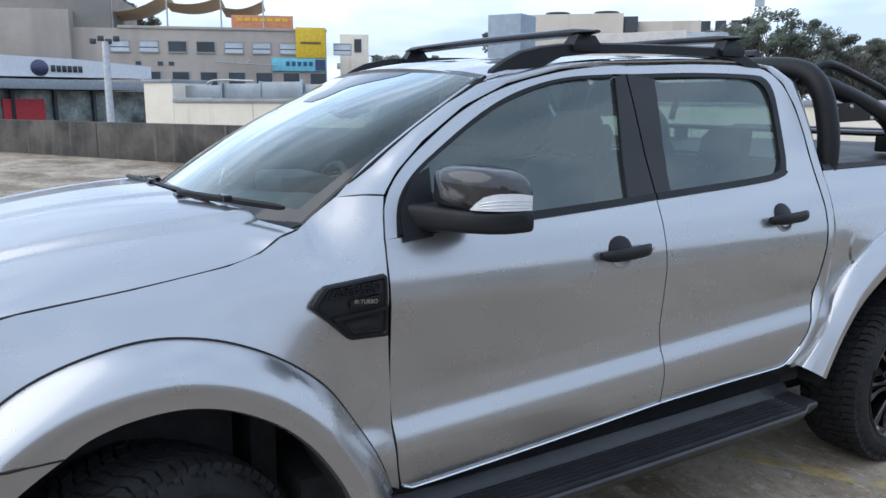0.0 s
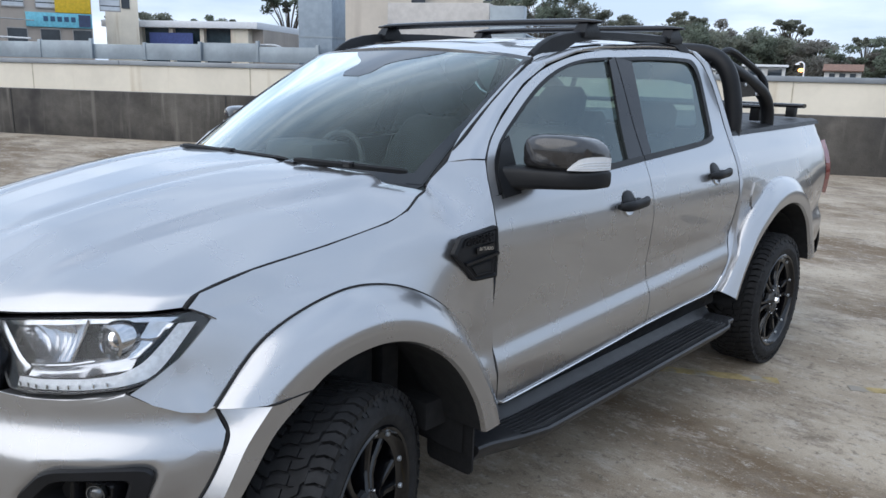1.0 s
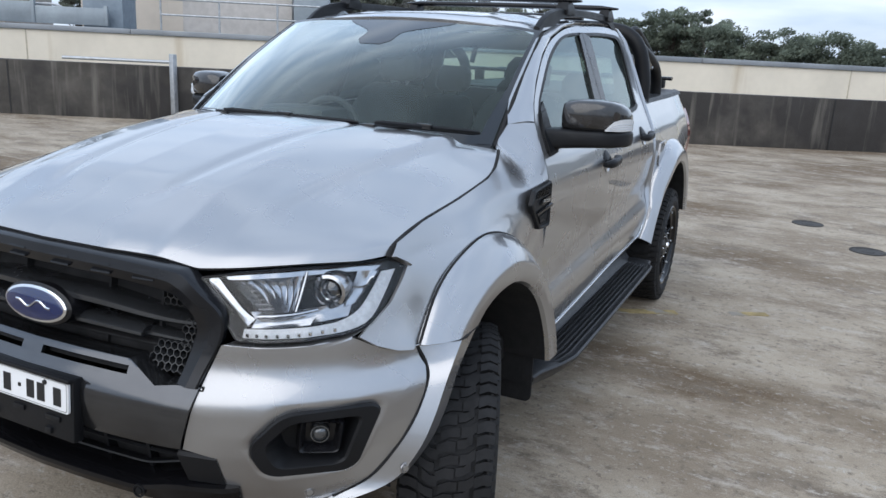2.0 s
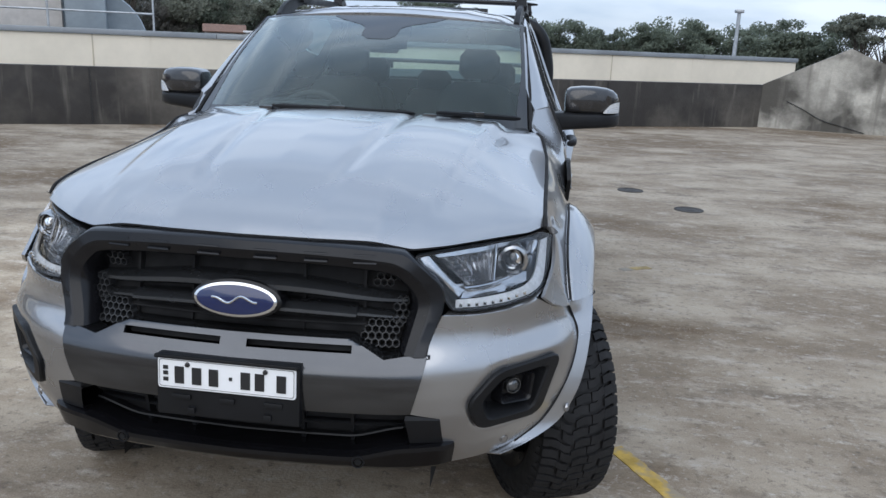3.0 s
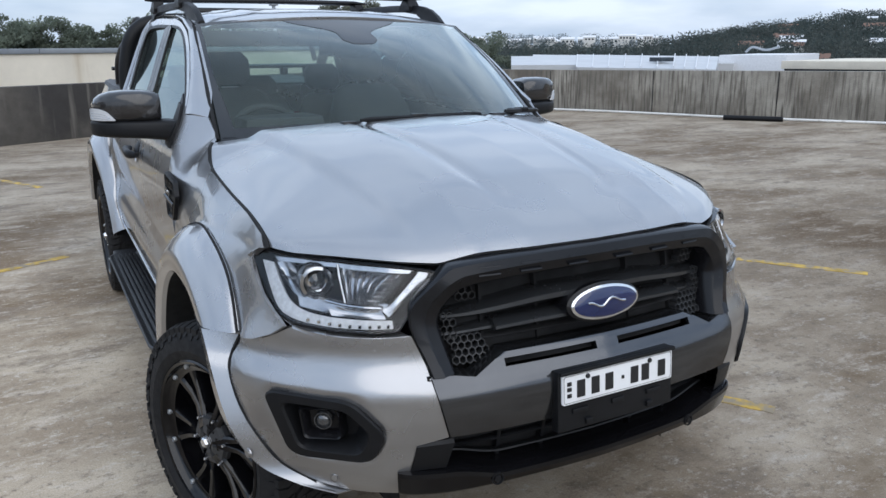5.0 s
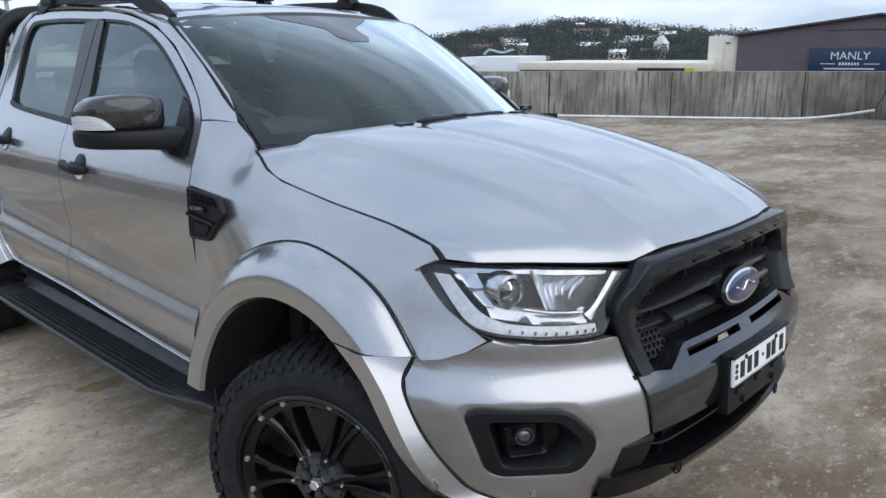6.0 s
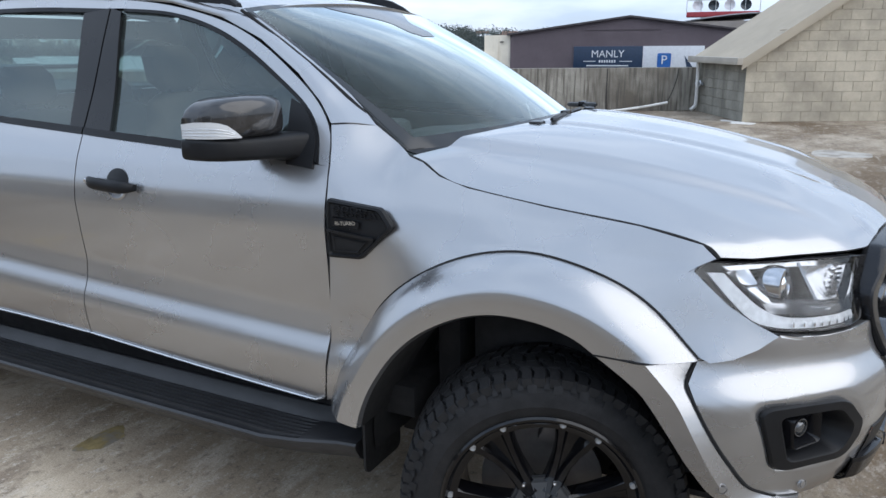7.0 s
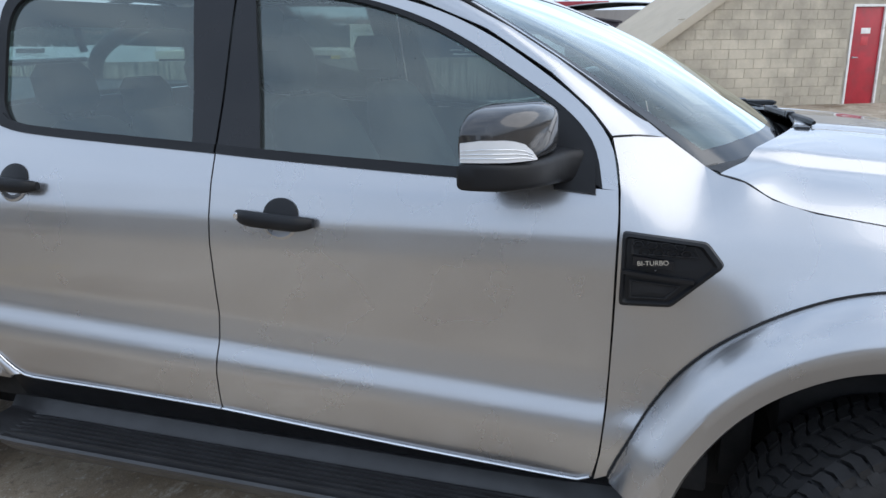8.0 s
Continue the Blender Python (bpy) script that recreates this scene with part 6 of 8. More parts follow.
# sports bar behind the cab
def rounded_path(pts, n=5):
    """A bent tube's line: straight runs with short bends."""
    line = [pts[0]]
    for a, b, c in zip(pts, pts[1:], pts[2:]):
        p, q = lerp(b, a, .25), lerp(b, c, .25)
        line += [lerp(lerp(p, b, t), lerp(b, q, t), t) for t in np.linspace(0, 1, n)]
    return line + [pts[-1]]



hoop = spline([(.738, 2.80, 1.33), (.738, 2.80, 1.45), (.722, 2.795, 1.56), (.690, 2.785, 1.665), (.625, 2.782, 1.735), (.52, 2.782, 1.765), (.3, 2.782, 1.772), (0, 2.782, 1.774)], 40)
hoop = hoop + [(-x, y, z) for x, y, z in hoop[-2::-1]]
bar = part("sports_bar", tube(hoop, .046, 14), PLASTIC, truck, "black tubular sports bar")
stay = spline([(.585, 2.76, 1.735), (.64, 2.86, 1.700), (.672, 3.00, 1.655), (.692, 3.13, 1.612), (.703, 3.25, 1.565), (.708, 3.33, 1.505), (.710, 3.365, 1.43), (.710, 3.37, 1.36)], 34)
both("bar_stay", tube(stay, .038, 14), PLASTIC, bar, out=None)
both("bar_plate", rows_mesh([[(.712 + d, y, z) for y, z in ((2.78, 1.612), (2.985, 1.622), (3.19, 1.548), (2.82, 1.535))] for d in (-.004, .004)], closed=True, caps=True), TRIM, bar, smooth=20)
for y, z in ((2.86, 1.595), (2.97, 1.605), (2.87, 1.550), (3.13, 1.557)):
    both("bar_bolt", moved(lathe([(.0, .006), (.008, .006), (.010, .0)], 10, "x"), Matrix.Translation((.716, y, z))), STEEL, bar, out=None)
both("bar_foot_plate", join(box(.69, .775, 2.74, 2.86, 1.352, 1.372, .006), box(.665, .755, 3.30, 3.44, 1.362, 1.380, .006)), PLASTIC, bar, out=None)
both("hand_rail", tube(rounded_path([(.60, 2.80, 1.745), (.625, 2.90, 1.785), (.632, 2.99, 1.772), (.625, 3.36, 1.682), (.66, 3.40, 1.62), (.68, 3.39, 1.52)]), .019, 10), PLASTIC, bar, "thin black tube rail", out=None)
part("light_bar", tube([(-.30, 2.86, 1.835), (.30, 2.86, 1.835)], .022, 10), TRIM, bar)

# rack on the tonneau
for y in (3.42, 4.02):
    rows = []
    for x in np.linspace(-.70, .70, 9):
        rows.append([(x, y + .038 * math.cos(a), 1.482 + .014 * math.sin(a)) for a in (2 * math.pi * j / 14 for j in range(14))])
    tb = part("tub_cross_bar", rows_mesh(rows, closed=True, caps=True), TRIM, truck, "black cross bar over the tonneau")
    for s in (-1, 1):
        part("bar_foot", box(s * .62 - .03, s * .62 + .03, y - .03, y + .03, 1.385 + .018 * (y - 2.7), 1.474, .008), PLASTIC, tb)


# ---- what stands beyond the deck ----
EYE0 = (0.0, -0.5)
CHART_B = [-90, -75, -65, -55, -45, -35, -25, -15, 10, 30, 44, 50, 60, 70, 75, 82, 90]
CHART_TURN = [1.06, 1.1, 1.1, 1.1, 1.08, 1.06, .8, .2, 0, 0, 0, -2.0, -2.1, -1.9, -1.7, -1.6, -1.3]
CHART_FALL = [-.0006, -.003, -.0043, -.006, -.007, -.0078, -.006, -.0028, -.0026, -.0024, -.003, -.0078, -.0062, -.004, -.003, -.001, .001]


def far(b, d, z=0.0):
    """A place by its charted bearing (degrees clockwise from +y), distance and height, brought onto the deck's own north and level."""
    a = radians(b + float(np.interp(b, CHART_B, CHART_TURN)))
    return (EYE0[0] + d * math.sin(a), EYE0[1] + d * math.cos(a), z + d * float(np.interp(b, CHART_B, CHART_FALL)))


LOW = -9.0
ground_m = mat("far_ground", (0.11, 0.115, 0.085), 0.95, var=0.3, scale=0.03, stain=((0.16, 0.15, 0.135), 0.02, 0.45, 0.6))
gr = [[(r * math.cos(a), r * math.sin(a), LOW) for a in np.linspace(0, 2 * math.pi, 48, endpoint=False)] for r in (5, 60, 200, 700, 2500, 4500)]
tagged(part("ground", rows_mesh(gr, closed=True, caps=True), ground_m), "distant suburban ground below the roof deck", "ground", kind="structure")
car_park = part("car_park_wall", join(uv_block(-60.2, 16.45, -45.2, 12.85, LOW, -0.36)), PALE_WALL)
tagged(car_park, "concrete walls of the parking building under the deck", "wall", kind="structure")

# neighbour's cream wall along the deck, with grey capping
def nb_uv(u, v, z=0.0):
    """The neighbour's own grid, which runs beside the deck's."""
    return at_uv(u + .3, v - .4, z)


def nb_block(u0, u1, v0, v1, z0, z1, bevel=0.0):
    return uv_block(u0 + .3, u1 + .3, v0 - .4, v1 - .4, z0, z1, bevel)


cream = thing("neighbour_building", "long cream rendered wall with grey metal capping behind parapet", "building")
part("wall", nb_block(-18.1, 16.8, 16.0, 16.3, LOW, 1.57), CREAM, cream)
part("wall", nb_block(-19.45, -18.1, 15.99, 17.6, LOW, 2.18), CREAM, cream)
part("roof", nb_block(-19.4, 16.8, 16.3, 26, LOW, 1.2), CAP, cream)
for a, b in [(-18.09, -12.0), (-11.99, -6.0), (-5.99, 0.5), (0.51, 7.0), (7.01, 13.5), (13.51, 16.83)]:
    part("capping", nb_block(a, b, 15.955, 16.36, 1.57, 1.685, 0.012), CAP, cream)
part("capping", nb_block(-19.52, -18.08, 15.95, 17.65, 2.18, 2.29, 0.012), CAP, cream)
for u in (-14.7, -8.3, -2.0, 4.2, 10.6):
    part("wall_joint", nb_block(u - .012, u + .012, 15.992, 16.0, 0.2, 1.57), mat("joint_sealant", (0.50, 0.44, 0.34), 0.9), cream)
PANEL = mat("pale_steel_panel", (0.26, 0.30, 0.33), 0.4, metal=0.4, var=0.15, scale=1.2)
ub = -18.0
k = 0
while ub < -7.0:
    w_ = 1.62
    part("roof_upstand_panel", nb_block(ub, ub + w_ - .06, 16.42 + .05 * (k % 2), 16.46 + .05 * (k % 2), 1.72, 2.10 + .04 * (k % 3), .006), PANEL, cream)
    part("panel_post", nb_block(ub + w_ - .06, ub + w_ + .02, 16.40, 16.50, 1.72, 2.16 + .04 * (k % 3), .006), PANEL, cream)
    ub += w_
    k += 1
part("bent_pipe", tube(spline([nb_uv(-17.4, 16.6, 1.75), nb_uv(-17.2, 16.6, 2.15), nb_uv(-16.7, 16.6, 2.26), nb_uv(-15.2, 16.6, 2.22)], 16), .03, 8), STEEL, cream)
part("bent_pipe", tube(spline([nb_uv(-7.6, 16.6, 1.75), nb_uv(-7.7, 16.6, 2.05), nb_uv(-8.0, 16.6, 2.15), nb_uv(-8.9, 16.6, 2.1)], 16), .03, 8), STEEL, cream)

vent_box = thing("vent_tower", "grey sheet-metal ventilation tower on the neighbour roof", "vent")
part("casing", nb_block(-7.30, -6.40, 16.7, 17.6, 1.0, 3.75, .01), mat("blue_grey_sheet", (0.23, 0.28, 0.33), 0.5, metal=0.3, var=0.1), vent_box)
part("seam", nb_block(-7.31, -6.39, 16.69, 17.61, 2.35, 2.38), PANEL, vent_box)

rail = thing("roof_railing", "galvanised pipe railing along the neighbour roof edge", "railing")
for u in (-5.6, -4.25, -2.9, -.77):
    part("post", tube([nb_uv(u, 16.9, 1.2), nb_uv(u, 16.9, 2.42)], .024, 8), STEEL, rail)
for z in (2.05, 2.40):
    part("rail", tube([nb_uv(-5.6, 16.9, z), nb_uv(-.77, 16.9, z)], .022, 8), STEEL, rail)

plant = thing("plant_room", "beige rendered roof plant room with dark corner louvre", "building")
BEIGE = mat("beige_render", (0.56, 0.49, 0.41), 0.85, var=0.07, scale=0.5, streak=((0.42, 0.36, 0.3), 0.9, 0.58, 0.75))
pa, pb = far(-51.6, 40), far(-43.6, 40)
ang = math.degrees(math.atan2(pb[1] - pa[1], pb[0] - pa[0]))
pm_ = Matrix.Translation((pa[0], pa[1], pa[2])) @ Matrix.Rotation(radians(ang), 4, "Z")
pw = math.hypot(pb[0] - pa[0], pb[1] - pa[1])
part("wall", moved(box(0, pw * .86, 0, 8, -2, 6.35, .02), pm_), BEIGE, plant)
part("wall", moved(box(pw * .99, pw * 1.55, .8, 8, -2, 6.0, .02), pm_), BEIGE, plant)
part("louvre", moved(box(pw * .86, pw * .99, .2, 7.5, -2, 6.2, .02), pm_), mat("dark_louvre", (0.035, 0.04, 0.05), 0.5), plant)
for fx_ in (1.3, 3.9):
    part("roof_fan", moved(lathe([(.0, .30), (.62, .30), (.70, .22), (.70, .0)], 20, "z"), pm_ @ Matrix.Translation((fx_, 2.2, 6.35))), mat("fan_black", (0.02, 0.02, 0.022), 0.6), plant)
dome = thing("vent_drum", "grey metal drum behind the cream wall", "vent")
part("drum", moved(lathe([(.0, -.9), (1.25, -.9), (1.28, -.85), (1.28, .85), (1.25, .9), (.0, .9)], 40, "y"), Matrix.Translation(nb_uv(-2.2, 19.2, 1.35)) @ Matrix.Rotation(radians(30), 4, "Z")), PANEL, dome)
part("cabinet", nb_block(-5.4, -2.72, 18.0, 19.6, 1.2, 3.3, .02), mat("pale_plaster", (0.50, 0.47, 0.44), 0.8, var=0.08), dome)
part("cabinet_door", nb_block(-2.62, -1.78, 17.6, 18.05, 1.2, 3.2, .01), PANEL, dome)

mast = thing("light_mast", "slim grey floodlight mast beyond the deck", "lamp post")
part("pole", tube([far(14.2, 26, -8), far(14.2, 26, 3.15)], [.10, .06], 10), STEEL, mast)
part("head", moved(box(-.13, .13, -.13, .13, 0, .10, .02), Matrix.Translation(far(14.2, 26, 3.12))), STEEL, mast)


# buildings as a frontage: origin at its left end, x to the right along the front, y away from the viewer
def frontage(b0, d0, b1, d1):
    a, b = far(b0, d0), far(b1, d1)
    w = math.hypot(b[0] - a[0], b[1] - a[1])
    return Matrix.Translation((a[0], a[1], (a[2] + b[2]) / 2)) @ Matrix.Rotation(math.atan2(b[1] - a[1], b[0] - a[0]), 4, "Z"), w


GLASS_D = mat("dark_window", (0.035, 0.045, 0.055), 0.12, var=0.3, scale=0.6)
GLASS_P = mat("pale_blind_window", (0.52, 0.56, 0.60), 0.3, var=0.15, scale=0.9)
FRAME = mat("window_frame_grey", (0.33, 0.32, 0.31), 0.6)
BROWN = mat("brown_concrete", (0.40, 0.35, 0.305), 0.9, var=0.1, scale=0.25, streak=((0.31, 0.27, 0.235), 0.5, 0.5, 0.7))


def window(parent, m, x, z, w, h, blind):
    f = part("window", moved(join(box(x - w / 2 - .05, x + w / 2 + .05, -.06, .02, z + h / 2, z + h / 2 + .07), box(x - w / 2 - .05, x + w / 2 + .05, -.10, .02, z - h / 2 - .08, z - h / 2), box(x - w / 2 - .05, x - w / 2, -.06, .02, z - h / 2, z + h / 2), box(x + w / 2, x + w / 2 + .05, -.06, .02, z - h / 2, z + h / 2)), m), FRAME, parent)
    part("pane", moved(box(x - w / 2, x + w / 2, -.02, .01, z - h / 2, z + h / 2), m), GLASS_D, f)
    if blind:
        part("blind", moved(box(x - w / 2, x + w / 2, -.028, -.021, z - h / 2 + h * (.45 if blind == 1 else .75), z + h / 2), m), GLASS_P, f)
        part("lower_pane", moved(box(x - w / 2, x + w / 2, -.028, -.021, z - h / 2, z - h / 2 + h * .35), m), GLASS_P, f)


office = thing("office_building", "three-storey brown concrete office building with rows of windows", "building")
om, ow = frontage(-91.5, 62, -67.4, 58)
part("wall", moved(box(0, ow, 0, 14, LOW, 6.85, .03), om), BROWN, office)
part("parapet", moved(box(ow * .42, ow + .05, -.08, .25, 6.85, 7.05, .02), om), BROWN, office)
part("upper_block", moved(box(-12, ow * .30, -.6, 13, 4, 8.0, .03), om), BROWN, office)
part("upper_block", moved(box(-2, ow * .40, .6, 10, 6.8, 9.3, .03), om), mat("dark_concrete", (0.26, 0.24, 0.22), 0.9, var=0.12, scale=0.3), office)
for i in range(9):
    window(office, om, ow * .447 + 1.98 * i - .6, 5.62, 1.25, .72, (1, 1, 0, 0, 1, 1, 1, 0, 1)[i])
for i in range(7):
    window(office, om, ow * .53 + 1.98 * i - .6, 3.35, 1.15, .95, 0)
for x0_, z0_ in ((.47, 4.3), (.53, 4.3), (.56, 4.3), (.97, 3.3), (.99, 3.3)):
    part("wall_vent", moved(box(ow * x0_ - .18, ow * x0_ + .18, -.05, .0, z0_, z0_ + .26), om), GLASS_D, office)
part("aerial", moved(join(tube([(ow * .68, -.5, 4.55), (ow * .86, -.5, 4.35)], .035, 6), tube([(ow * .73, -.5, 4.2), (ow * .73, -.5, 4.7)], .03, 6), tube([(ow * .76, -.5, 4.3), (ow * .78, -.5, 4.75)], .03, 6)), om), STEEL, office)
YSIGN, BSIGN, RSIGN = mat("yellow_sign", (0.70, 0.47, 0.03), 0.5), mat("sky_blue_sign", (0.16, 0.50, 0.62), 0.5), mat("orange_red_sign", (0.60, 0.24, 0.12), 0.5)
sgn_y = part("sign", moved(box(ow - 2.25, ow - .05, -.18, -.03, 4.95, 7.15, .01), om), YSIGN, office, "yellow sign panel")
part("sign_mark", moved(box(ow - 1.9, ow - .4, -.20, -.181, 5.95, 6.12), om), mat("sign_dark", (0.16, 0.10, 0.03), 0.5), sgn_y)
sgn_b = part("sign", moved(box(ow - 4.05, ow - .02, -.16, -.03, 3.98, 4.92, .01), om), BSIGN, office, "sky blue sign panel")
part("sign_mark", moved(join(*[box(ow - 3.0 + .42 * i, ow - 2.72 + .42 * i, -.18, -.161, 4.35, 4.68) for i in range(5)]), om), mat("sign_navy", (0.03, 0.08, 0.16), 0.5), sgn_b)
part("sign_mark", moved(box(ow - .85, ow - .1, -.18, -.161, 4.05, 4.85), om), mat("sign_navy_panel", (0.04, 0.06, 0.12), 0.5), sgn_b)
sgn_r = part("sign", moved(box(ow - 6.9, ow - 2.4, 1.0, 1.2, 7.1, 8.05, .01), om), RSIGN, office, "orange-red roof sign panel")
part("sign_mark", moved(join(*[box(ow - 6.5 + .55 * i, ow - 6.1 + .55 * i, .97, .999, 7.62, 7.85) for i in range(7)]), om), YSIGN, sgn_r)
sails = thing("shade_sails", "tan shade sails over the office roof terrace", "shade sail")
SAIL = mat("tan_sailcloth", (0.50, 0.38, 0.25), 0.9, var=0.1)
for x0_, x1_, z0_, z1_ in ((.40, .55, 8.1, 9.5), (.54, .70, 8.9, 9.3), (.70, .82, 8.6, 9.1)):
    rows = [[(ow * (x0_ + (x1_ - x0_) * u), 1 + 4 * v, z0_ + (z1_ - z0_) * u - .35 * math.sin(math.pi * u) - .3 * v) for u in np.linspace(0, 1, 9)] for v in np.linspace(0, 1, 6)]
    part("sail", moved(rows_mesh(rows), om), SAIL, sails, solid=0.02)
for x0_ in (.40, .55, .70, .82):
    part("sail_post", moved(tube([(ow * x0_, 1, 6.8), (ow * x0_, 1, 9.5)], .06, 8), om), STEEL, sails)

dealer = thing("car_showroom", "white and grey car showroom with glass front and canopy", "building")
dm, dw = frontage(-94, 40, -79.6, 47)
WHITE_P = mat("white_cladding", (0.72, 0.73, 0.75), 0.5, var=0.05)
part("fascia", moved(([(-6, 0, 2.75), (dw, 0, 2.95), (dw, 0, 3.65), (dw * .62, 0, 3.85), (-6, 0, 3.95), (-6, 6, 2.75), (dw, 6, 2.95), (dw, 6, 3.65), (dw * .62, 6, 3.85), (-6, 6, 3.95)], [(0, 1, 2, 3, 4), (9, 8, 7, 6, 5), (1, 0, 5, 6), (2, 1, 6, 7), (3, 2, 7, 8), (4, 3, 8, 9), (0, 4, 9, 5)]), dm), WHITE_P, dealer)
part("canopy_edge", moved(box(-6, dw + .05, -.25, 6, 2.25, 2.74, .03), dm), mat("grey_canopy", (0.30, 0.33, 0.36), 0.5), dealer)
part("glass_front", moved(box(-6, dw, .6, .7, LOW, 2.2), dm), mat("showroom_glass", (0.22, 0.26, 0.25), 0.08, var=0.7, scale=0.7), dealer)
part("base_wall", moved(box(-6, dw, .75, 9, LOW, 2.2), dm), mat("showroom_inside", (0.30, 0.31, 0.30), 0.8, var=0.4, scale=0.5), dealer)
for i in range(7):
    part("mullion", moved(box(-4.5 + 2.3 * i, -4.32 + 2.3 * i, .4, .6, LOW, 2.24), dm), GLASS_D, dealer)
part("banner", moved(box(dw * .08, dw * .18, .45, .55, .2, 1.7), dm), mat("red_banner", (0.50, 0.03, 0.04), 0.6), dealer)
part("banner", moved(box(dw * .33, dw * .50, .45, .55, .35, 1.75), dm), mat("red_banner_two", (0.45, 0.03, 0.04), 0.6), dealer)
lg = part("sign_disc", moved(lathe([(.0, -.10), (.34, -.10), (.40, -.06), (.42, .0)], 28, "y"), dm @ Matrix.Translation((dw * .47, 0, 3.32)) @ Matrix.Diagonal((1.15, 1, 1, 1))), mat("sign_navy_disc", (0.08, 0.08, 0.14), 0.3, metal=0.5), dealer, "dark oval sign emblem")
for i in range(6):
    part("sign_bar", moved(box(dw * .47 + .62 + .31 * i, dw * .47 + .84 + .31 * i, -.06, .0, 3.15, 3.48, .01), dm), GLASS_D, dealer)

lamp = thing("flood_pole", "pale grey pole with floodlight cluster beside the showroom", "lamp post")
lp = far(-82.2, 34.5)
part("pole", tube([(lp[0], lp[1], LOW), (lp[0], lp[1], 4.1)], [.22, .14], 12), mat("pale_pole", (0.55, 0.56, 0.57), 0.5, metal=0.3), lamp)
for i in range(4):
    part("floodlight", moved(box(-.16, .16, -.12, .12, -.10, .12, .02), Matrix.Translation((lp[0] - .3 + .2 * i * .5, lp[1] + -.45 + .3 * i, 4.1 + .12 * (i % 2)))), GLASS_D, lamp)

shops = thing("glazed_shop_building", "low white-roofed building with dark glazed front", "building")
sm, sw = frontage(-66.5, 72, -56.2, 66)
part("roof", moved(box(0, sw, -1, 12, 4.9, 5.45, .05), sm), WHITE_P, shops)
part("glazing", moved(box(.2, sw * .82, 0, .2, LOW, 4.9), sm), mat("blue_glazing", (0.05, 0.08, 0.10), 0.1, var=0.5, scale=0.35), shops)
part("wall", moved(box(0, sw, .3, 11, LOW, 4.9), sm), BROWN, shops)
for i in range(5):
    part("column", moved(box(sw * (.02 + .2 * i), sw * (.02 + .2 * i) + .35, -.5, 0, LOW, 4.9), sm), CREAM, shops)
part("column", moved(box(sw * .82, sw * .93, -.6, .3, LOW, 4.9), sm), CREAM, shops)
part("sign", moved(box(sw * .70, sw * .80, -.7, -.6, 2.4, 3.5), sm), mat("shop_red", (0.5, 0.04, 0.04), 0.5), shops)
part("sign", moved(box(sw * .30, sw * .58, -.7, -.6, 3.6, 4.5), sm), mat("shop_blue", (0.07, 0.10, 0.28), 0.5), shops)
tower = thing("stair_tower", "small cream stair tower with a dark opening", "building")
tm, tw = frontage(-66.6, 68, -64.5, 68)
part("wall", moved(box(0, tw, 0, 3, LOW, 7.7, .03), tm), CREAM, tower)
part("opening", moved(box(tw * .5, tw * .75, -.06, 0, 6.2, 7.3), tm), GLASS_D, tower)

flats = thing("apartment_block", "white apartment block with balconies on the rise", "building")
fm_, fw = frontage(-44, 130, -37.5, 130)
part("wall", moved(box(0, fw, 0, 10, LOW, 14.2, .05), fm_), WHITE_P, flats)
for lev in range(3):
    part("balcony", moved(box(-.3, fw + .3, -1.2, 0, 6.6 + 3 * lev, 7.4 + 3 * lev), fm_), CREAM, flats)
    for i in range(6):
        part("window", moved(box(fw * (.06 + .155 * i), fw * (.06 + .155 * i) + 1.6, -.1, 0, 7.6 + 3 * lev, 9.2 + 3 * lev), fm_), GLASS_D, flats)
part("mast", moved(join(tube([(fw * .95, 2, 14), (fw * .95, 2, 19.5)], .15, 8), box(fw * .95 - .7, fw * .95 + .7, 1.6, 2.4, 17.3, 18.6)), fm_), STEEL, flats)


# trees
def leaf_mat(name, color, var=0.4):
    """Thin leaves: half of the light comes through them."""
    m = bpy.data.materials.new(name)
    m.use_nodes = True
    nt = m.node_tree
    nt.nodes.clear()
    out, df, tl, mx = (nt.nodes.new(k) for k in ("ShaderNodeOutputMaterial", "ShaderNodeBsdfDiffuse", "ShaderNodeBsdfTranslucent", "ShaderNodeMixShader"))
    col = mix_rgb(nt, noise_fac(nt, 0.5), tuple(c * (1 - var) for c in color), tuple(c * (1 + var) for c in color))
    nt.links.new(col, df.inputs["Color"])
    nt.links.new(col, tl.inputs["Color"])
    mx.inputs["Fac"].default_value = 0.5
    nt.links.new(df.outputs["BSDF"], mx.inputs[1])
    nt.links.new(tl.outputs["BSDF"], mx.inputs[2])
    nt.links.new(mx.outputs["Shader"], out.inputs["Surface"])
    return m


LEAF = [leaf_mat("leaf_dark", (0.185, 0.212, 0.165)), leaf_mat("leaf_olive", (0.225, 0.235, 0.19)), leaf_mat("leaf_brown", (0.235, 0.225, 0.20), 0.3)]
BARK = mat("tree_bark", (0.10, 0.085, 0.07), 0.9, var=0.3, scale=4)


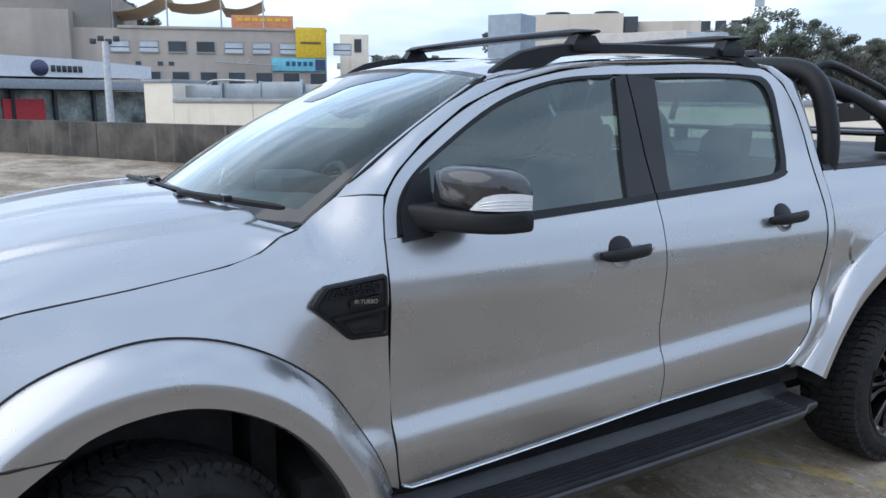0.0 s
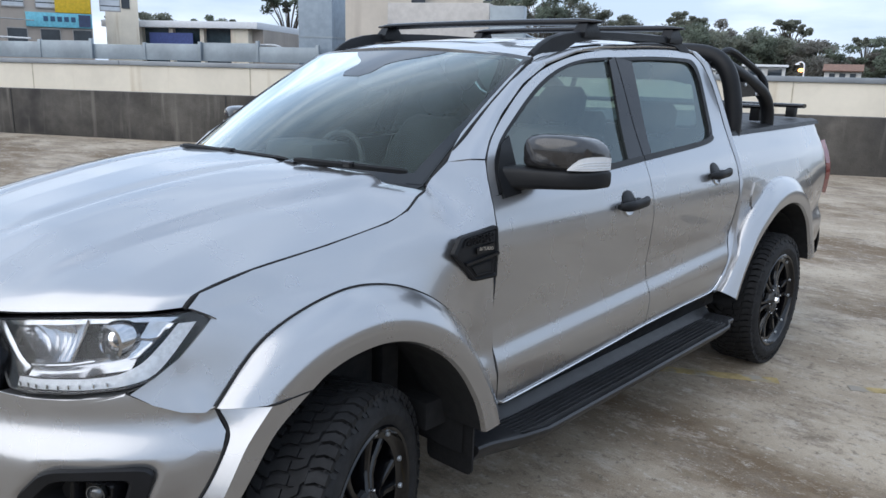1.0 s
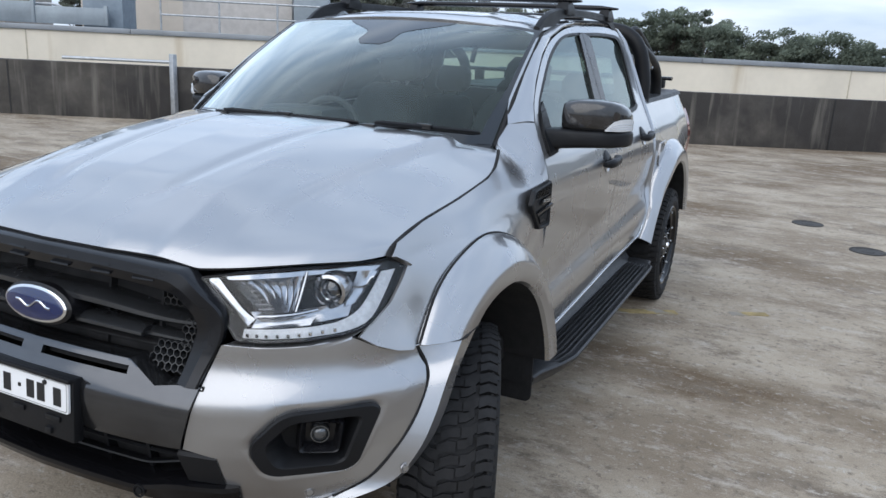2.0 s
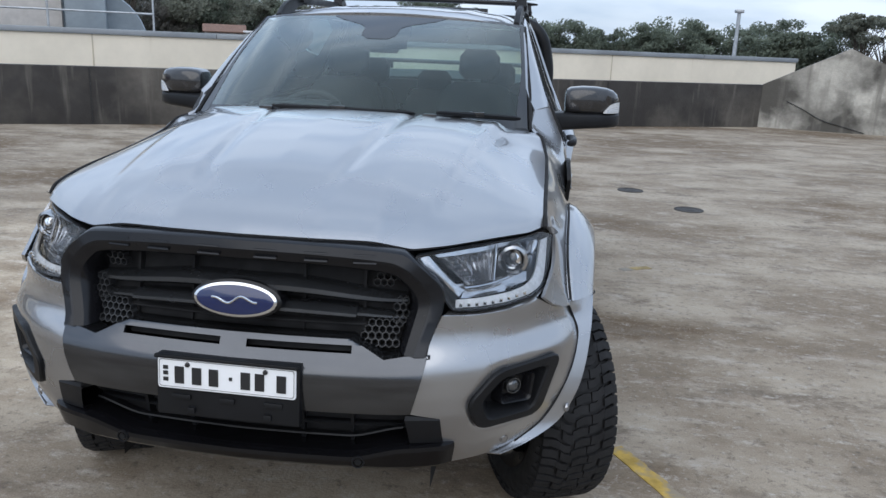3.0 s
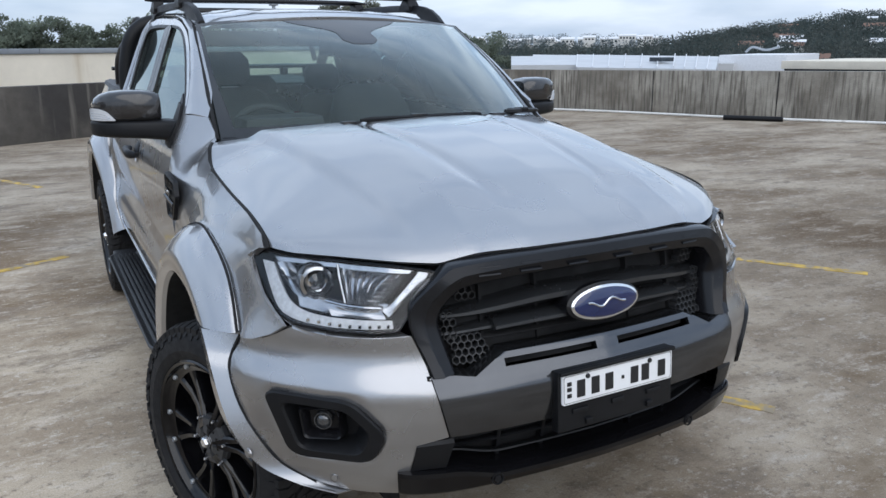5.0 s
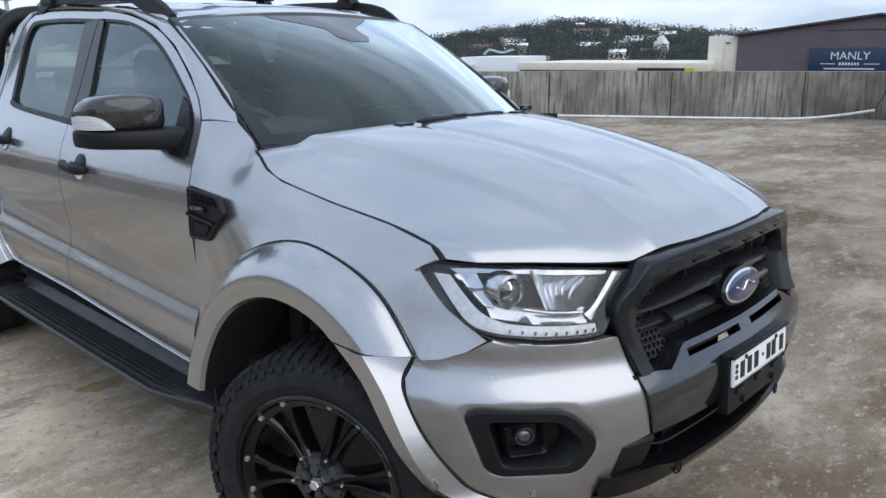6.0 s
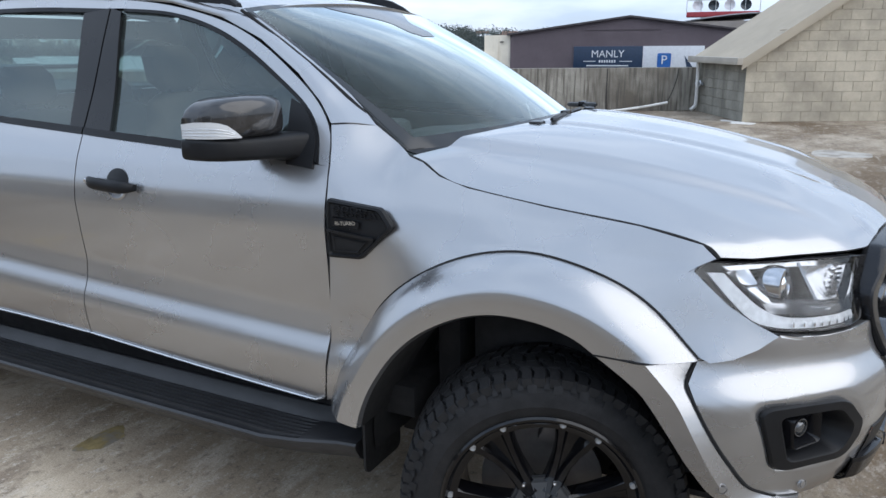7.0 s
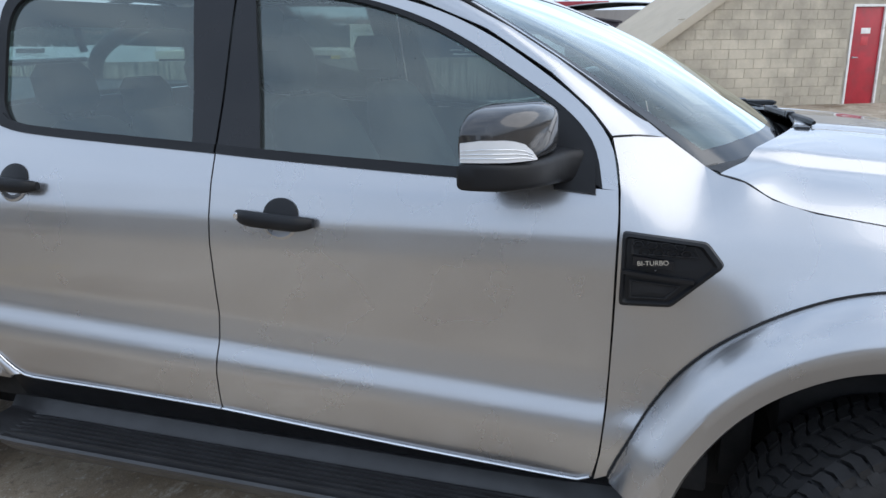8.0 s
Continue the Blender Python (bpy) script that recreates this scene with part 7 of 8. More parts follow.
def leaf_cloud(rng, clumps, per, size):
    verts, faces = [], []
    for cx_, cy_, cz_, rx_, rz_ in clumps:
        for _ in range(per):
            a, b = rng.uniform(0, 2 * math.pi), math.acos(rng.uniform(-1, 1))
            r = rng.random() ** .45
            p = Vector((cx_ + rx_ * r * math.sin(b) * math.cos(a), cy_ + rx_ * r * math.sin(b) * math.sin(a), cz_ + rz_ * r * math.cos(b)))
            n = Vector((rng.gauss(0, 1), rng.gauss(0, 1), rng.gauss(.4, 1))).normalized()
            s = n.orthogonal().normalized()
            t = n.cross(s)
            w = size * rng.uniform(.5, 1.3)
            k = len(verts)
            verts += [tuple(p - s * w), tuple(p + t * w * .55), tuple(p + s * w), tuple(p - t * w * .55)]
            faces.append((k, k + 1, k + 2, k + 3))
    return verts, faces


def tree(b, d, top, spread, seed, base=None, kind=0, open_=False, clumps=None):
    """A tree at a bearing and distance, its crown's top at that height."""
    rng = random.Random(seed)
    x, y, dz = far(b, d)
    z0 = (LOW if base is None else base) + dz
    h = top + dz - z0
    ob = thing("tree", ("open-crowned tree with bare upper limbs" if open_ else "broad dense dark green tree") + " beyond the deck", "tree", (x, y, z0), group="trees beyond the deck")
    crown_h = min(h * .7, spread * (1.5 if not open_ else 1.1))
    trunk_h = h - crown_h
    bits = [tube(spline([(0, 0, 0), (rng.uniform(-.2, .2), rng.uniform(-.2, .2), trunk_h * .6), (rng.uniform(-.4, .4), rng.uniform(-.4, .4), trunk_h + crown_h * .35)], 8), [.014 * h * (1 - .09 * i) for i in range(8)], 8)]
    cl = []
    n = clumps or (24 if open_ else 40)
    for i in range(n):
        a, r = rng.uniform(0, 2 * math.pi), spread * math.sqrt(rng.random()) * .85
        zz = trunk_h + crown_h * ((.25 if open_ else -.12) + (.68 if open_ else 1.05) * rng.random() ** .75 * (1 - .45 * (r / spread) ** 2))
        cr = spread * rng.uniform(.16, .34) * (.72 if open_ else 1)
        cl.append((r * math.cos(a), r * math.sin(a), zz, cr, cr * rng.uniform(.45, .75)))
        bits.append(tube(spline([(0, 0, trunk_h * .75), (r * .45 * math.cos(a), r * .45 * math.sin(a), trunk_h * .8 + (zz - trunk_h * .8) * .6), (r * math.cos(a), r * math.sin(a), zz)], 6), [.005 * h * (1 - .14 * j) for j in range(6)], 5))
    part("trunk", join(*bits), BARK, ob)
    part("crown", leaf_cloud(rng, cl, 190 if open_ else 260, (.018 * d ** .55 + spread * .045) * .40), LEAF[kind], ob, smooth=0)
    return ob


TREES = [  # bearing, distance, crown top, spread, kind, open
    (-83, 95, 13.5, 4.0, 1, 1), (-81, 95, 12.2, 3.5, 1, 1), (-64.3, 95, 8.4, 4.0, 1, 1), (-62, 100, 8.0, 4.5, 0, 0), (-60.2, 95, 8.0, 3.0, 0, 0), (-58.7, 110, 8.5, 3.2, 1, 1), (-54.5, 90, 10.9, 3.8, 0, 1), (-51.8, 100, 8.5, 3.0, 1, 0),
    (-40, 95, 10.0, 4.0, 1, 0), (-38, 90, 11.4, 5.0, 1, 1), (-36.2, 85, 11.8, 4.8, 0, 1), (-34.6, 90, 11.2, 4.5, 1, 0), (-33, 95, 9.6, 4.0, 2, 0), (-31, 90, 9.3, 3.5, 1, 1), (-29, 95, 8.6, 5.0, 2, 0), (-27, 95, 8.4, 5.0, 1, 0), (-26, 100, 10.2, 2.6, 1, 1), (-25, 95, 8.4, 5.0, 0, 0),
    (-23, 95, 8.3, 5.0, 1, 0), (-21, 95, 7.4, 4.6, 0, 0), (-19, 95, 6.6, 4.0, 1, 0), (-18.9, 100, 9.0, 2.4, 1, 1), (-17, 95, 6.2, 4.0, 2, 0), (-15.3, 95, 6.0, 3.6, 0, 0), (-14, 100, 6.9, 1.8, 1, 1), (-13.9, 95, 5.2, 3.0, 2, 0), (-12.5, 95, 6.7, 3.6, 0, 0), (-11, 95, 7.0, 4.0, 0, 0), (-9.5, 95, 8.1, 4.6, 0, 1), (-9.2, 97, 6.8, 4.5, 0, 0), (-7.8, 98, 6.4, 4.5, 0, 0), (-7.5, 95, 7.8, 4.2, 0, 1), (-6.4, 90, 6.6, 4.0, 0, 0), (-32, 105, 10.6, 5.0, 0, 0), (-30, 105, 10.0, 5.0, 1, 0), (-28, 105, 9.8, 5.0, 0, 0), (-26, 106, 9.6, 5.0, 1, 0), (-24, 105, 9.4, 5.0, 2, 0), (-22, 105, 8.8, 5.0, 0, 0), (-20, 105, 7.8, 4.5, 1, 0), (-18, 105, 7.2, 4.5, 0, 0), (-4.4, 90, 6.1, 4.5, 0, 0), (-2.4, 90, 5.8, 4.5, 0, 0), (-0.4, 90, 5.9, 4.5, 0, 0), (1.6, 90, 5.7, 4.5, 0, 0), (3.6, 90, 5.6, 4.5, 0, 0),
    (5.4, 85, 5.4, 4.0, 0, 0), (7.2, 85, 5.9, 4.7, 0, 0), (8.6, 85, 6.3, 4.7, 0, 0), (10.2, 85, 6.1, 4.9, 0, 0), (11.8, 85, 5.9, 4.7, 0, 0), (13.4, 90, 5.9, 4.9, 0, 0), (15, 90, 6.4, 4.7, 0, 0), (16.6, 90, 6.1, 4.7, 0, 0), (18.4, 90, 6.4, 4.7, 0, 0), (20.2, 85, 6.9, 3.9, 1, 1), (21.6, 85, 6.8, 3.9, 1, 1), (23, 95, 5.9, 4.7, 0, 0), (24.8, 100, 5.9, 4.9, 0, 0), (26.5, 105, 5.8, 4.9, 0, 0), (28.4, 110, 5.4, 5.1, 0, 0), (30.4, 120, 5.1, 5.3, 0, 0),
]
for i, (b, d, top, spread, kind, open_) in enumerate(TREES):
    tree(b, d, top, spread, 100 + i, LOW + 3, kind, bool(open_))

# houses on the wooded rise
HOUSE_W, TILE = mat("house_white", (0.62, 0.61, 0.58), 0.7, var=0.08), mat("roof_tile", (0.20, 0.12, 0.09), 0.85, var=0.2)


def house(b, d, z, w, h, wall, roof, gable_=True):
    x, y, dz = far(b, d)
    ob = thing("house", "small pale suburban house with a pitched roof among trees", "house", (x, y, z + dz), group="suburban houses", turn=-b)
    part("wall", box(-w / 2, w / 2, 0, w * .7, -6, h, .02), wall, ob)
    part("roof", rows_mesh([[(-w * .55, yy, zz) for yy, zz in ((-.4, h - .1), (w * .35, h + w * .16), (w * .75, h - .1))], [(w * .55, yy, zz) for yy, zz in ((-.4, h - .1), (w * .35, h + w * .16), (w * .75, h - .1))]]), roof, ob, solid=0.12)
    for i in range(3):
        part("window", box(-w * .36 + w * .28 * i, -w * .20 + w * .28 * i, -.06, 0, h * .35, h * .75), GLASS_D, ob)


for b, d, z, w, h, rf in ((-15.0, 84, 1.7, 3.2, 1.0, TILE), (-24.6, 84, 1.6, 4.0, 1.2, TILE)):
    house(b, d, z, w, h, HOUSE_W, rf)


def hut(b, d, top, w, panes):
    """A low flat-roofed hut with a strip of dark windows under its eaves."""
    x, y, dz = far(b, d)
    ob = thing("hut", "low white flat-roofed hut with dark windows below trees", "hut", (x, y, top + dz - 6), group="white huts", turn=-b)
    part("wall", box(-w / 2, w / 2, 0, 2.4, -4, 5.86, .02), HOUSE_W, ob)
    part("roof", box(-w / 2 - .15, w / 2 + .15, -.25, 2.6, 5.86, 6.0, .02), WHITE_P, ob)
    for i in range(panes):
        x0 = -w / 2 + w * (i + .5) / panes
        part("window", box(x0 - w * .34 / panes, x0 + w * .34 / panes, -.04, 0, 5.36, 5.74, .01), GLASS_D, ob)


hut(-19.1, 50, 2.62, 2.3, 2)
hut(-22.3, 60, 2.55, 1.6, 1)
hut(-20.9, 61, 2.45, 1.7, 2)
neck = thing("swan_neck_lamp", "white swan-neck lamp with a glowing orange bulb", "lamp", (-7.8, 29.2, 1.2))
part("pole", tube(spline([(0, 0, 0), (0, 0, .85), (-.03, 0, .98), (-.14, 0, 1.04), (-.24, 0, .98)], 20), .03, 8), WHITE_P, neck)
part("shade", moved(lathe([(.0, .06), (.05, .05), (.09, .0), (.085, -.01)], 16, "z"), Matrix.Translation((-.25, 0, .94))), WHITE_P, neck)
part("bulb", moved(lathe([(.0, .07), (.08, .05), (.10, .0), (.08, -.05), (.0, -.07)], 16, "z"), Matrix.Translation((-.10, -.02, .74))), mat("orange_bulb", (1.0, 0.42, 0.12), 0.5, emit=3.0), neck, "glowing orange bulb")

# wooded ridges and the far hill
def ridge(name, label, profile, d0, d1, n, size, seed, mats):
    rng = random.Random(seed)
    bs = [p[0] for p in profile]
    es = [p[1] for p in profile]
    rows = []
    for t in (0.0, .35, .7, 1.0):
        d = d0 + (d1 - d0) * t
        rows.append([far(b, d, LOW + (1.58 + d1 * math.tan(radians(float(np.interp(b, bs, es)))) - LOW - size * 1.2) * t ** .8) for b in np.linspace(bs[0], bs[-1], 60)])
    rows.append([far(b, d1 * 1.2, LOW) for b in np.linspace(bs[0], bs[-1], 60)])
    tagged(part(name + "_ground", rows_mesh(rows), ground_m), label + ", bare slope", "hill", kind="structure")
    for mi, m in enumerate(mats):
        cl = []
        for _ in range(n):
            b, t = rng.uniform(bs[0], bs[-1]), rng.random() ** .7
            d = d0 + (d1 - d0) * t
            top = LOW + (1.58 + d1 * math.tan(radians(float(np.interp(b, bs, es)))) - LOW - size * 1.2) * t ** .8
            r = size * rng.uniform(.5, 1.1)
            x, y, _ = far(b, d)
            cl.append((x, y, top + r * .5, r, r * rng.uniform(.6, .9)))
        tagged(part(name, leaf_cloud(rng, cl, 170, size * .085), m, smooth=0), label, "woods", kind="stuff")
    return rows


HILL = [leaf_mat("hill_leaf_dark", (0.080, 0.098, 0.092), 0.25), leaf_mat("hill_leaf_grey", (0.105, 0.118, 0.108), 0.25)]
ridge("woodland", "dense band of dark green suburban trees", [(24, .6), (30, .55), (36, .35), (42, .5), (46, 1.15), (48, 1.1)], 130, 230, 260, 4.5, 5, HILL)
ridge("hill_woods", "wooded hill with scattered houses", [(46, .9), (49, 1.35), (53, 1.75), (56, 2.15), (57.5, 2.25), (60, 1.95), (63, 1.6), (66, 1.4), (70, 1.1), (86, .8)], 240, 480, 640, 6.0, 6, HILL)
# the far hill's air haze is mixed into its leaf colour
ridge("far_hill", "hazy distant hill dotted with houses", [(22, .5), (28, .75), (33, .95), (38, .95), (44, .7), (50, .6)], 900, 1500, 200, 14, 7, [mat("haze_tinted_green", (0.16, 0.19, 0.20), 0.95, var=0.15, scale=0.02)])
rng = random.Random(11)
for i in range(46):
    b = rng.uniform(49, 69)
    t = rng.random() ** .8
    d = 250 + 210 * t
    topz = 1.58 + 480 * math.tan(radians(float(np.interp(b, [46, 49, 53, 56, 57.5, 60, 63, 66, 70], [.9, 1.35, 1.75, 2.15, 2.25, 1.95, 1.6, 1.4, 1.1]))))
    z = LOW + (topz - LOW - 7) * t ** .8 + 1.0
    house(b, d - 9, z + 1.4, rng.uniform(4, 9), rng.uniform(1.6, 2.7), HOUSE_W if rng.random() < .7 else CREAM, TILE if rng.random() < .6 else WHITE_P)
for i in range(26):
    b = rng.uniform(29, 43)
    house(b, 1250 + rng.uniform(-200, 100), rng.uniform(6, 13), rng.uniform(12, 22), rng.uniform(5, 8), HOUSE_W, WHITE_P)
church = thing("white_tower", "slim white tower on the wooded hill", "tower", far(63.4, 300, -4))
part("shaft", box(-2.0, 2.0, -2, 2, -6, 8, .1), HOUSE_W, church)
part("cap", rows_mesh([[(-2.2, -2.2, 8), (2.2, -2.2, 8), (2.2, 2.2, 8), (-2.2, 2.2, 8)], [(-.4, -.4, 11), (.4, -.4, 11), (.4, .4, 11), (-.4, .4, 11)]], closed=True, caps=True), HOUSE_W, church)

# industrial roofs beyond the east parapet
METAL_R = mat("white_metal_roof", (0.55, 0.555, 0.56), 0.4, metal=0.2, var=0.06, scale=0.3)
shed = thing("industrial_shed", "wide low shed with white sloping metal roofs", "shed")
for b0, b1, d0, d1, z0, z1 in ((32.4, 38.0, 62, 78, .35, .92), (37.2, 48.5, 58, 80, .25, 1.02), (34, 50, 82, 96, .4, .95)):
    q = [far(b0, d0, z0), far(b1, d0, z0), far(b1, d1, z1), far(b0, d1, z1)]
    part("roof", ([*q, *[(x, y, LOW) for x, y, _ in q]], [(0, 1, 2, 3), (1, 0, 4, 5), (2, 1, 5, 6), (3, 2, 6, 7), (0, 3, 7, 4)]), METAL_R, shed, smooth=0, out=(*far(40, 70)[:2], -5))
for b in np.arange(37.2, 48.4, 1.15):
    part("roof_rib", tube([far(b, 58, .27), far(b, 80, 1.04)], .05, 5), WHITE_P, shed)
part("roof_hatch", moved(box(-.7, .7, -.7, .7, 0, .35, .05), Matrix.Translation(far(43.2, 66, .50))), GLASS_D, shed)
shop2 = thing("beige_store", "long low beige store with dark sign band", "building")
m2, w2 = frontage(54.5, 75, 66.6, 70)
part("roof", moved(box(-2, w2, 0, 14, -.15, .55, .05), m2), CREAM, shop2)
part("wall", moved(box(-1.8, w2 - .2, .3, 13, LOW, -.15), m2), GLASS_D, shop2)
part("sign", moved(box(w2 * .62, w2 * .88, -.10, 0, -.35, .12), m2), GLASS_D, shop2)
part("sign", moved(box(w2 * .88, w2 * .93, -.12, 0, -.35, .12), m2), YSIGN, shop2)
whites = thing("white_depot", "white flat-roofed depot with piping on the roof", "building")
m3, w3 = frontage(48.5, 85, 53.4, 83)
part("wall", moved(box(0, w3, 0, 12, LOW, 1.15, .05), m3), WHITE_P, whites)
part("roof_pipe", moved(tube(spline([(w3 * .3, 2, 1.4), (w3 * .4, 2, 1.9), (w3 * .6, 2, 1.6), (w3 * .8, 2, 1.9)], 16), .12, 8), m3), STEEL, whites)

low_roof = thing("flat_roof_building", "low white flat-roofed building far beyond the parapet", "building", (26.6, 51.2, 0), turn=-26)
part("wall", box(-2.1, 2.1, 0, 8, LOW, -.75), BEIGE, low_roof)
part("roof", box(-2.3, 2.3, -.3, 8.3, -.75, -.36, .04), WHITE_P, low_roof)

# club building with a gable front and sign
club = thing("club_building", "aubergine gable-fronted hall with a navy and white sign", "building")
PURPLE = mat("aubergine_cladding", (0.135, 0.105, 0.115), 0.7, var=0.08, scale=0.4)
m4, w4 = frontage(68.4, 72, 85.5, 69)
hx, hz, ez, rz_ = w4 * .50, 4.0, 2.70, 2.75
prof = [(0, LOW), (w4, LOW), (w4, 2.55), (hx, hz), (0, 2.65)]
part("wall", moved(prism(prof, 0, 20, "y"), m4), PURPLE, club)
part("roof", moved(rows_mesh([[(-.3, y, 2.68), (hx, y, hz + .12), (w4 + .3, y, 2.60)] for y in (-.35, 20)]), m4), mat("dark_roof_edge", (0.075, 0.062, 0.065), 0.6), club, solid=0.16)
part("wing", moved(box(-2.6, 0, .2, 10, LOW, 2.55, .04), m4), CREAM, club)
part("lamp", moved(box(-1.0, -.7, .05, .2, 1.9, 2.0), m4), GLASS_D, club)
part("ridge_line", moved(box(hx - 4, hx + 2.6, -.05, 0, 2.86, 2.92), m4), mat("cladding_joint", (0.09, 0.07, 0.075), 0.7), club)
NAVY = mat("navy_sign", (0.020, 0.042, 0.085), 0.4)
sx0 = w4 * .275
s1 = part("sign", moved(box(sx0, sx0 + 6.1, -.22, -.02, -.6, 1.50, .02), m4), NAVY, club, "navy sign panel with white letters")
part("sign_letters", moved(text_mesh("MANLY", .88, .02), m4 @ Matrix.Translation((sx0 + 3.05, -.25, .82))), WHITE_P, s1, smooth=0)
part("sign_mark", moved(join(box(sx0 + .9, sx0 + 2.0, -.24, -.221, .18, .24), box(sx0 + 4.1, sx0 + 5.2, -.24, -.221, .18, .24), *[box(sx0 + 2.3 + .22 * i, sx0 + 2.44 + .22 * i, -.24, -.221, .10, .32) for i in range(7)], box(sx0 + 1.2, sx0 + 4.9, -.24, -.221, -.22, -.12)), m4), WHITE_P, s1)
s2 = part("sign", moved(box(sx0 + 6.1, sx0 + 11.2, -.22, -.02, -.6, 1.50, .02), m4), WHITE_P, club, "white sign panel with blue parking square")
s3 = part("parking_square", moved(prism(rounded([(sx0 + 7.35, -.30), (sx0 + 8.5, -.30), (sx0 + 8.5, .90), (sx0 + 7.35, .90)], .15), -.25, -.221, "y"), m4), mat("parking_blue", (0.02, 0.13, 0.42), 0.4), s2)
part("parking_letter", moved(text_mesh("P", 1.05, .01), m4 @ Matrix.Translation((sx0 + 7.92, -.27, .30))), WHITE_P, s2, smooth=0)
part("sign_mark", moved(([(sx0 + 9.6, -.23, .7), (sx0 + 10.6, -.23, -.6), (sx0 + 9.9, -.23, -.6)], [(0, 2, 1)]), m4), NAVY, s2, smooth=0)
hall = thing("white_hall", "hall with a white curved metal roof behind the club", "building")
m5, w5 = frontage(80.0, 96, 95, 92)
part("roof", moved(rows_mesh([[(w5 * t, y, 4.0 + .9 * math.sin(math.pi * min(1, t * 1.3))) for t in np.linspace(0, 1, 14)] for y in (0, 15)]), m5), METAL_R, hall, solid=0.1)
part("wall", moved(box(0, w5, .1, 14, LOW, 4.0), m5), BROWN, hall)
gantry = thing("dish_gantry", "red and white roof gantry with satellite dishes", "antenna")
m6, w6 = frontage(80.6, 120, 85.2, 120)
part("platform", moved(box(0, w6, 0, 3, 5.3, 6.0, .03), m6), mat("gantry_red", (0.38, 0.05, 0.06), 0.6), gantry)
for i in range(6):
    part("baluster", moved(tube([(w6 * i / 5, 0, 6.0), (w6 * i / 5, 0, 7.6)], .05, 6), m6), STEEL, gantry)
part("rail", moved(tube([(0, 0, 7.6), (w6, 0, 7.6)], .05, 6), m6), STEEL, gantry)
part("support", moved(box(w6 * .2, w6 * .8, .5, 2.5, LOW, 5.3), m6), BROWN, gantry)
for i in range(4):
    part("dish", moved(lathe([(.0, .25), (.45, .18), (.75, 0)], 18, "y"), m6 @ Matrix.Translation((w6 * (.15 + .22 * i), .6, 6.9))), GLASS_D if i % 2 else WHITE_P, gantry)


# ---- block hut at the deck's edge ----
BLOCK = mat("concrete_block", (0.47, 0.415, 0.325), 0.9, var=0.14, scale=2.2, bump=0.4, bscale=45, per_piece=0.07,
            stain=((0.30, 0.265, 0.21), 0.9, 0.50, 0.68), streak=((0.27, 0.24, 0.19), 2.4, 0.60, 0.78))
MORTAR = mat("mortar", (0.37, 0.33, 0.265), 0.95, var=0.15, bump=0.3, bscale=90)
# side wall blocks: darker base than the front ones, with dark streaks
SIDE_BLOCK = mat("dark_side_block", (0.27, 0.255, 0.215), 0.92, var=0.22, scale=1.8, bump=0.4, bscale=45, per_piece=0.10,
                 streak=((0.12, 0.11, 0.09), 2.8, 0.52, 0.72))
ROOF_TIN = mat("beige_roof_sheet", (0.42, 0.36, 0.275), 0.6, var=0.06, scale=1.2, streak=((0.36, 0.31, 0.24), 1.2, 0.55, 0.8))
GUTTER = mat("beige_gutter", (0.40, 0.355, 0.295), 0.5, var=0.1, scale=2)
RED_DOOR = mat("red_door_paint", (0.40, 0.022, 0.035), 0.42, var=0.12, scale=2.5, stain=((0.30, 0.03, 0.04), 3.0, 0.5, 0.66))
WHITE = mat("white_paint", (0.74, 0.73, 0.70), 0.55, var=0.08, scale=5, stain=((0.5, 0.48, 0.44), 6, 0.55, 0.75))
H_U0, H_U1, H_V0, H_RIDGE, H_SLOPE, H_EAVE = 13.27, 16.16, -5.66, -10.70, 0.66, 1.20
H_V1 = 2 * H_RIDGE - H_V0


def hut_z(v):
    return H_EAVE + H_SLOPE * (H_V0 - v if v > H_RIDGE else v - H_V1)


def uv_mesh(mesh):
    return [at_uv(*p) for p in mesh[0]], mesh[1]


hut = thing("block_hut", "concrete block hut with beige metal roof and red door", "hut", at_uv(14.6, -10.8))
H_INV = Matrix.Translation(at_uv(14.6, -10.8)).inverted()


def hut_part(name, mesh, material, parent=None, label="", smooth=35.0):
    return part(name, moved(uv_mesh(mesh), H_INV), material, parent or hut, label, smooth)


D_V0, D_V1, D_TOP = -10.36, -11.08, 2.06
outline = [(H_V0 - .01, 0), (H_V0 - .01, H_EAVE), (H_RIDGE, hut_z(H_RIDGE)), (H_V1 + .01, H_EAVE), (H_V1 + .01, 0), (D_V1 - .05, 0), (D_V1 - .05, D_TOP + .05), (D_V0 + .05, D_TOP + .05), (D_V0 + .05, 0)]
hut_wall = hut_part("wall", prism(outline, H_U0 + .008, H_U1, "x"), MORTAR, label="pale concrete block wall", smooth=0)
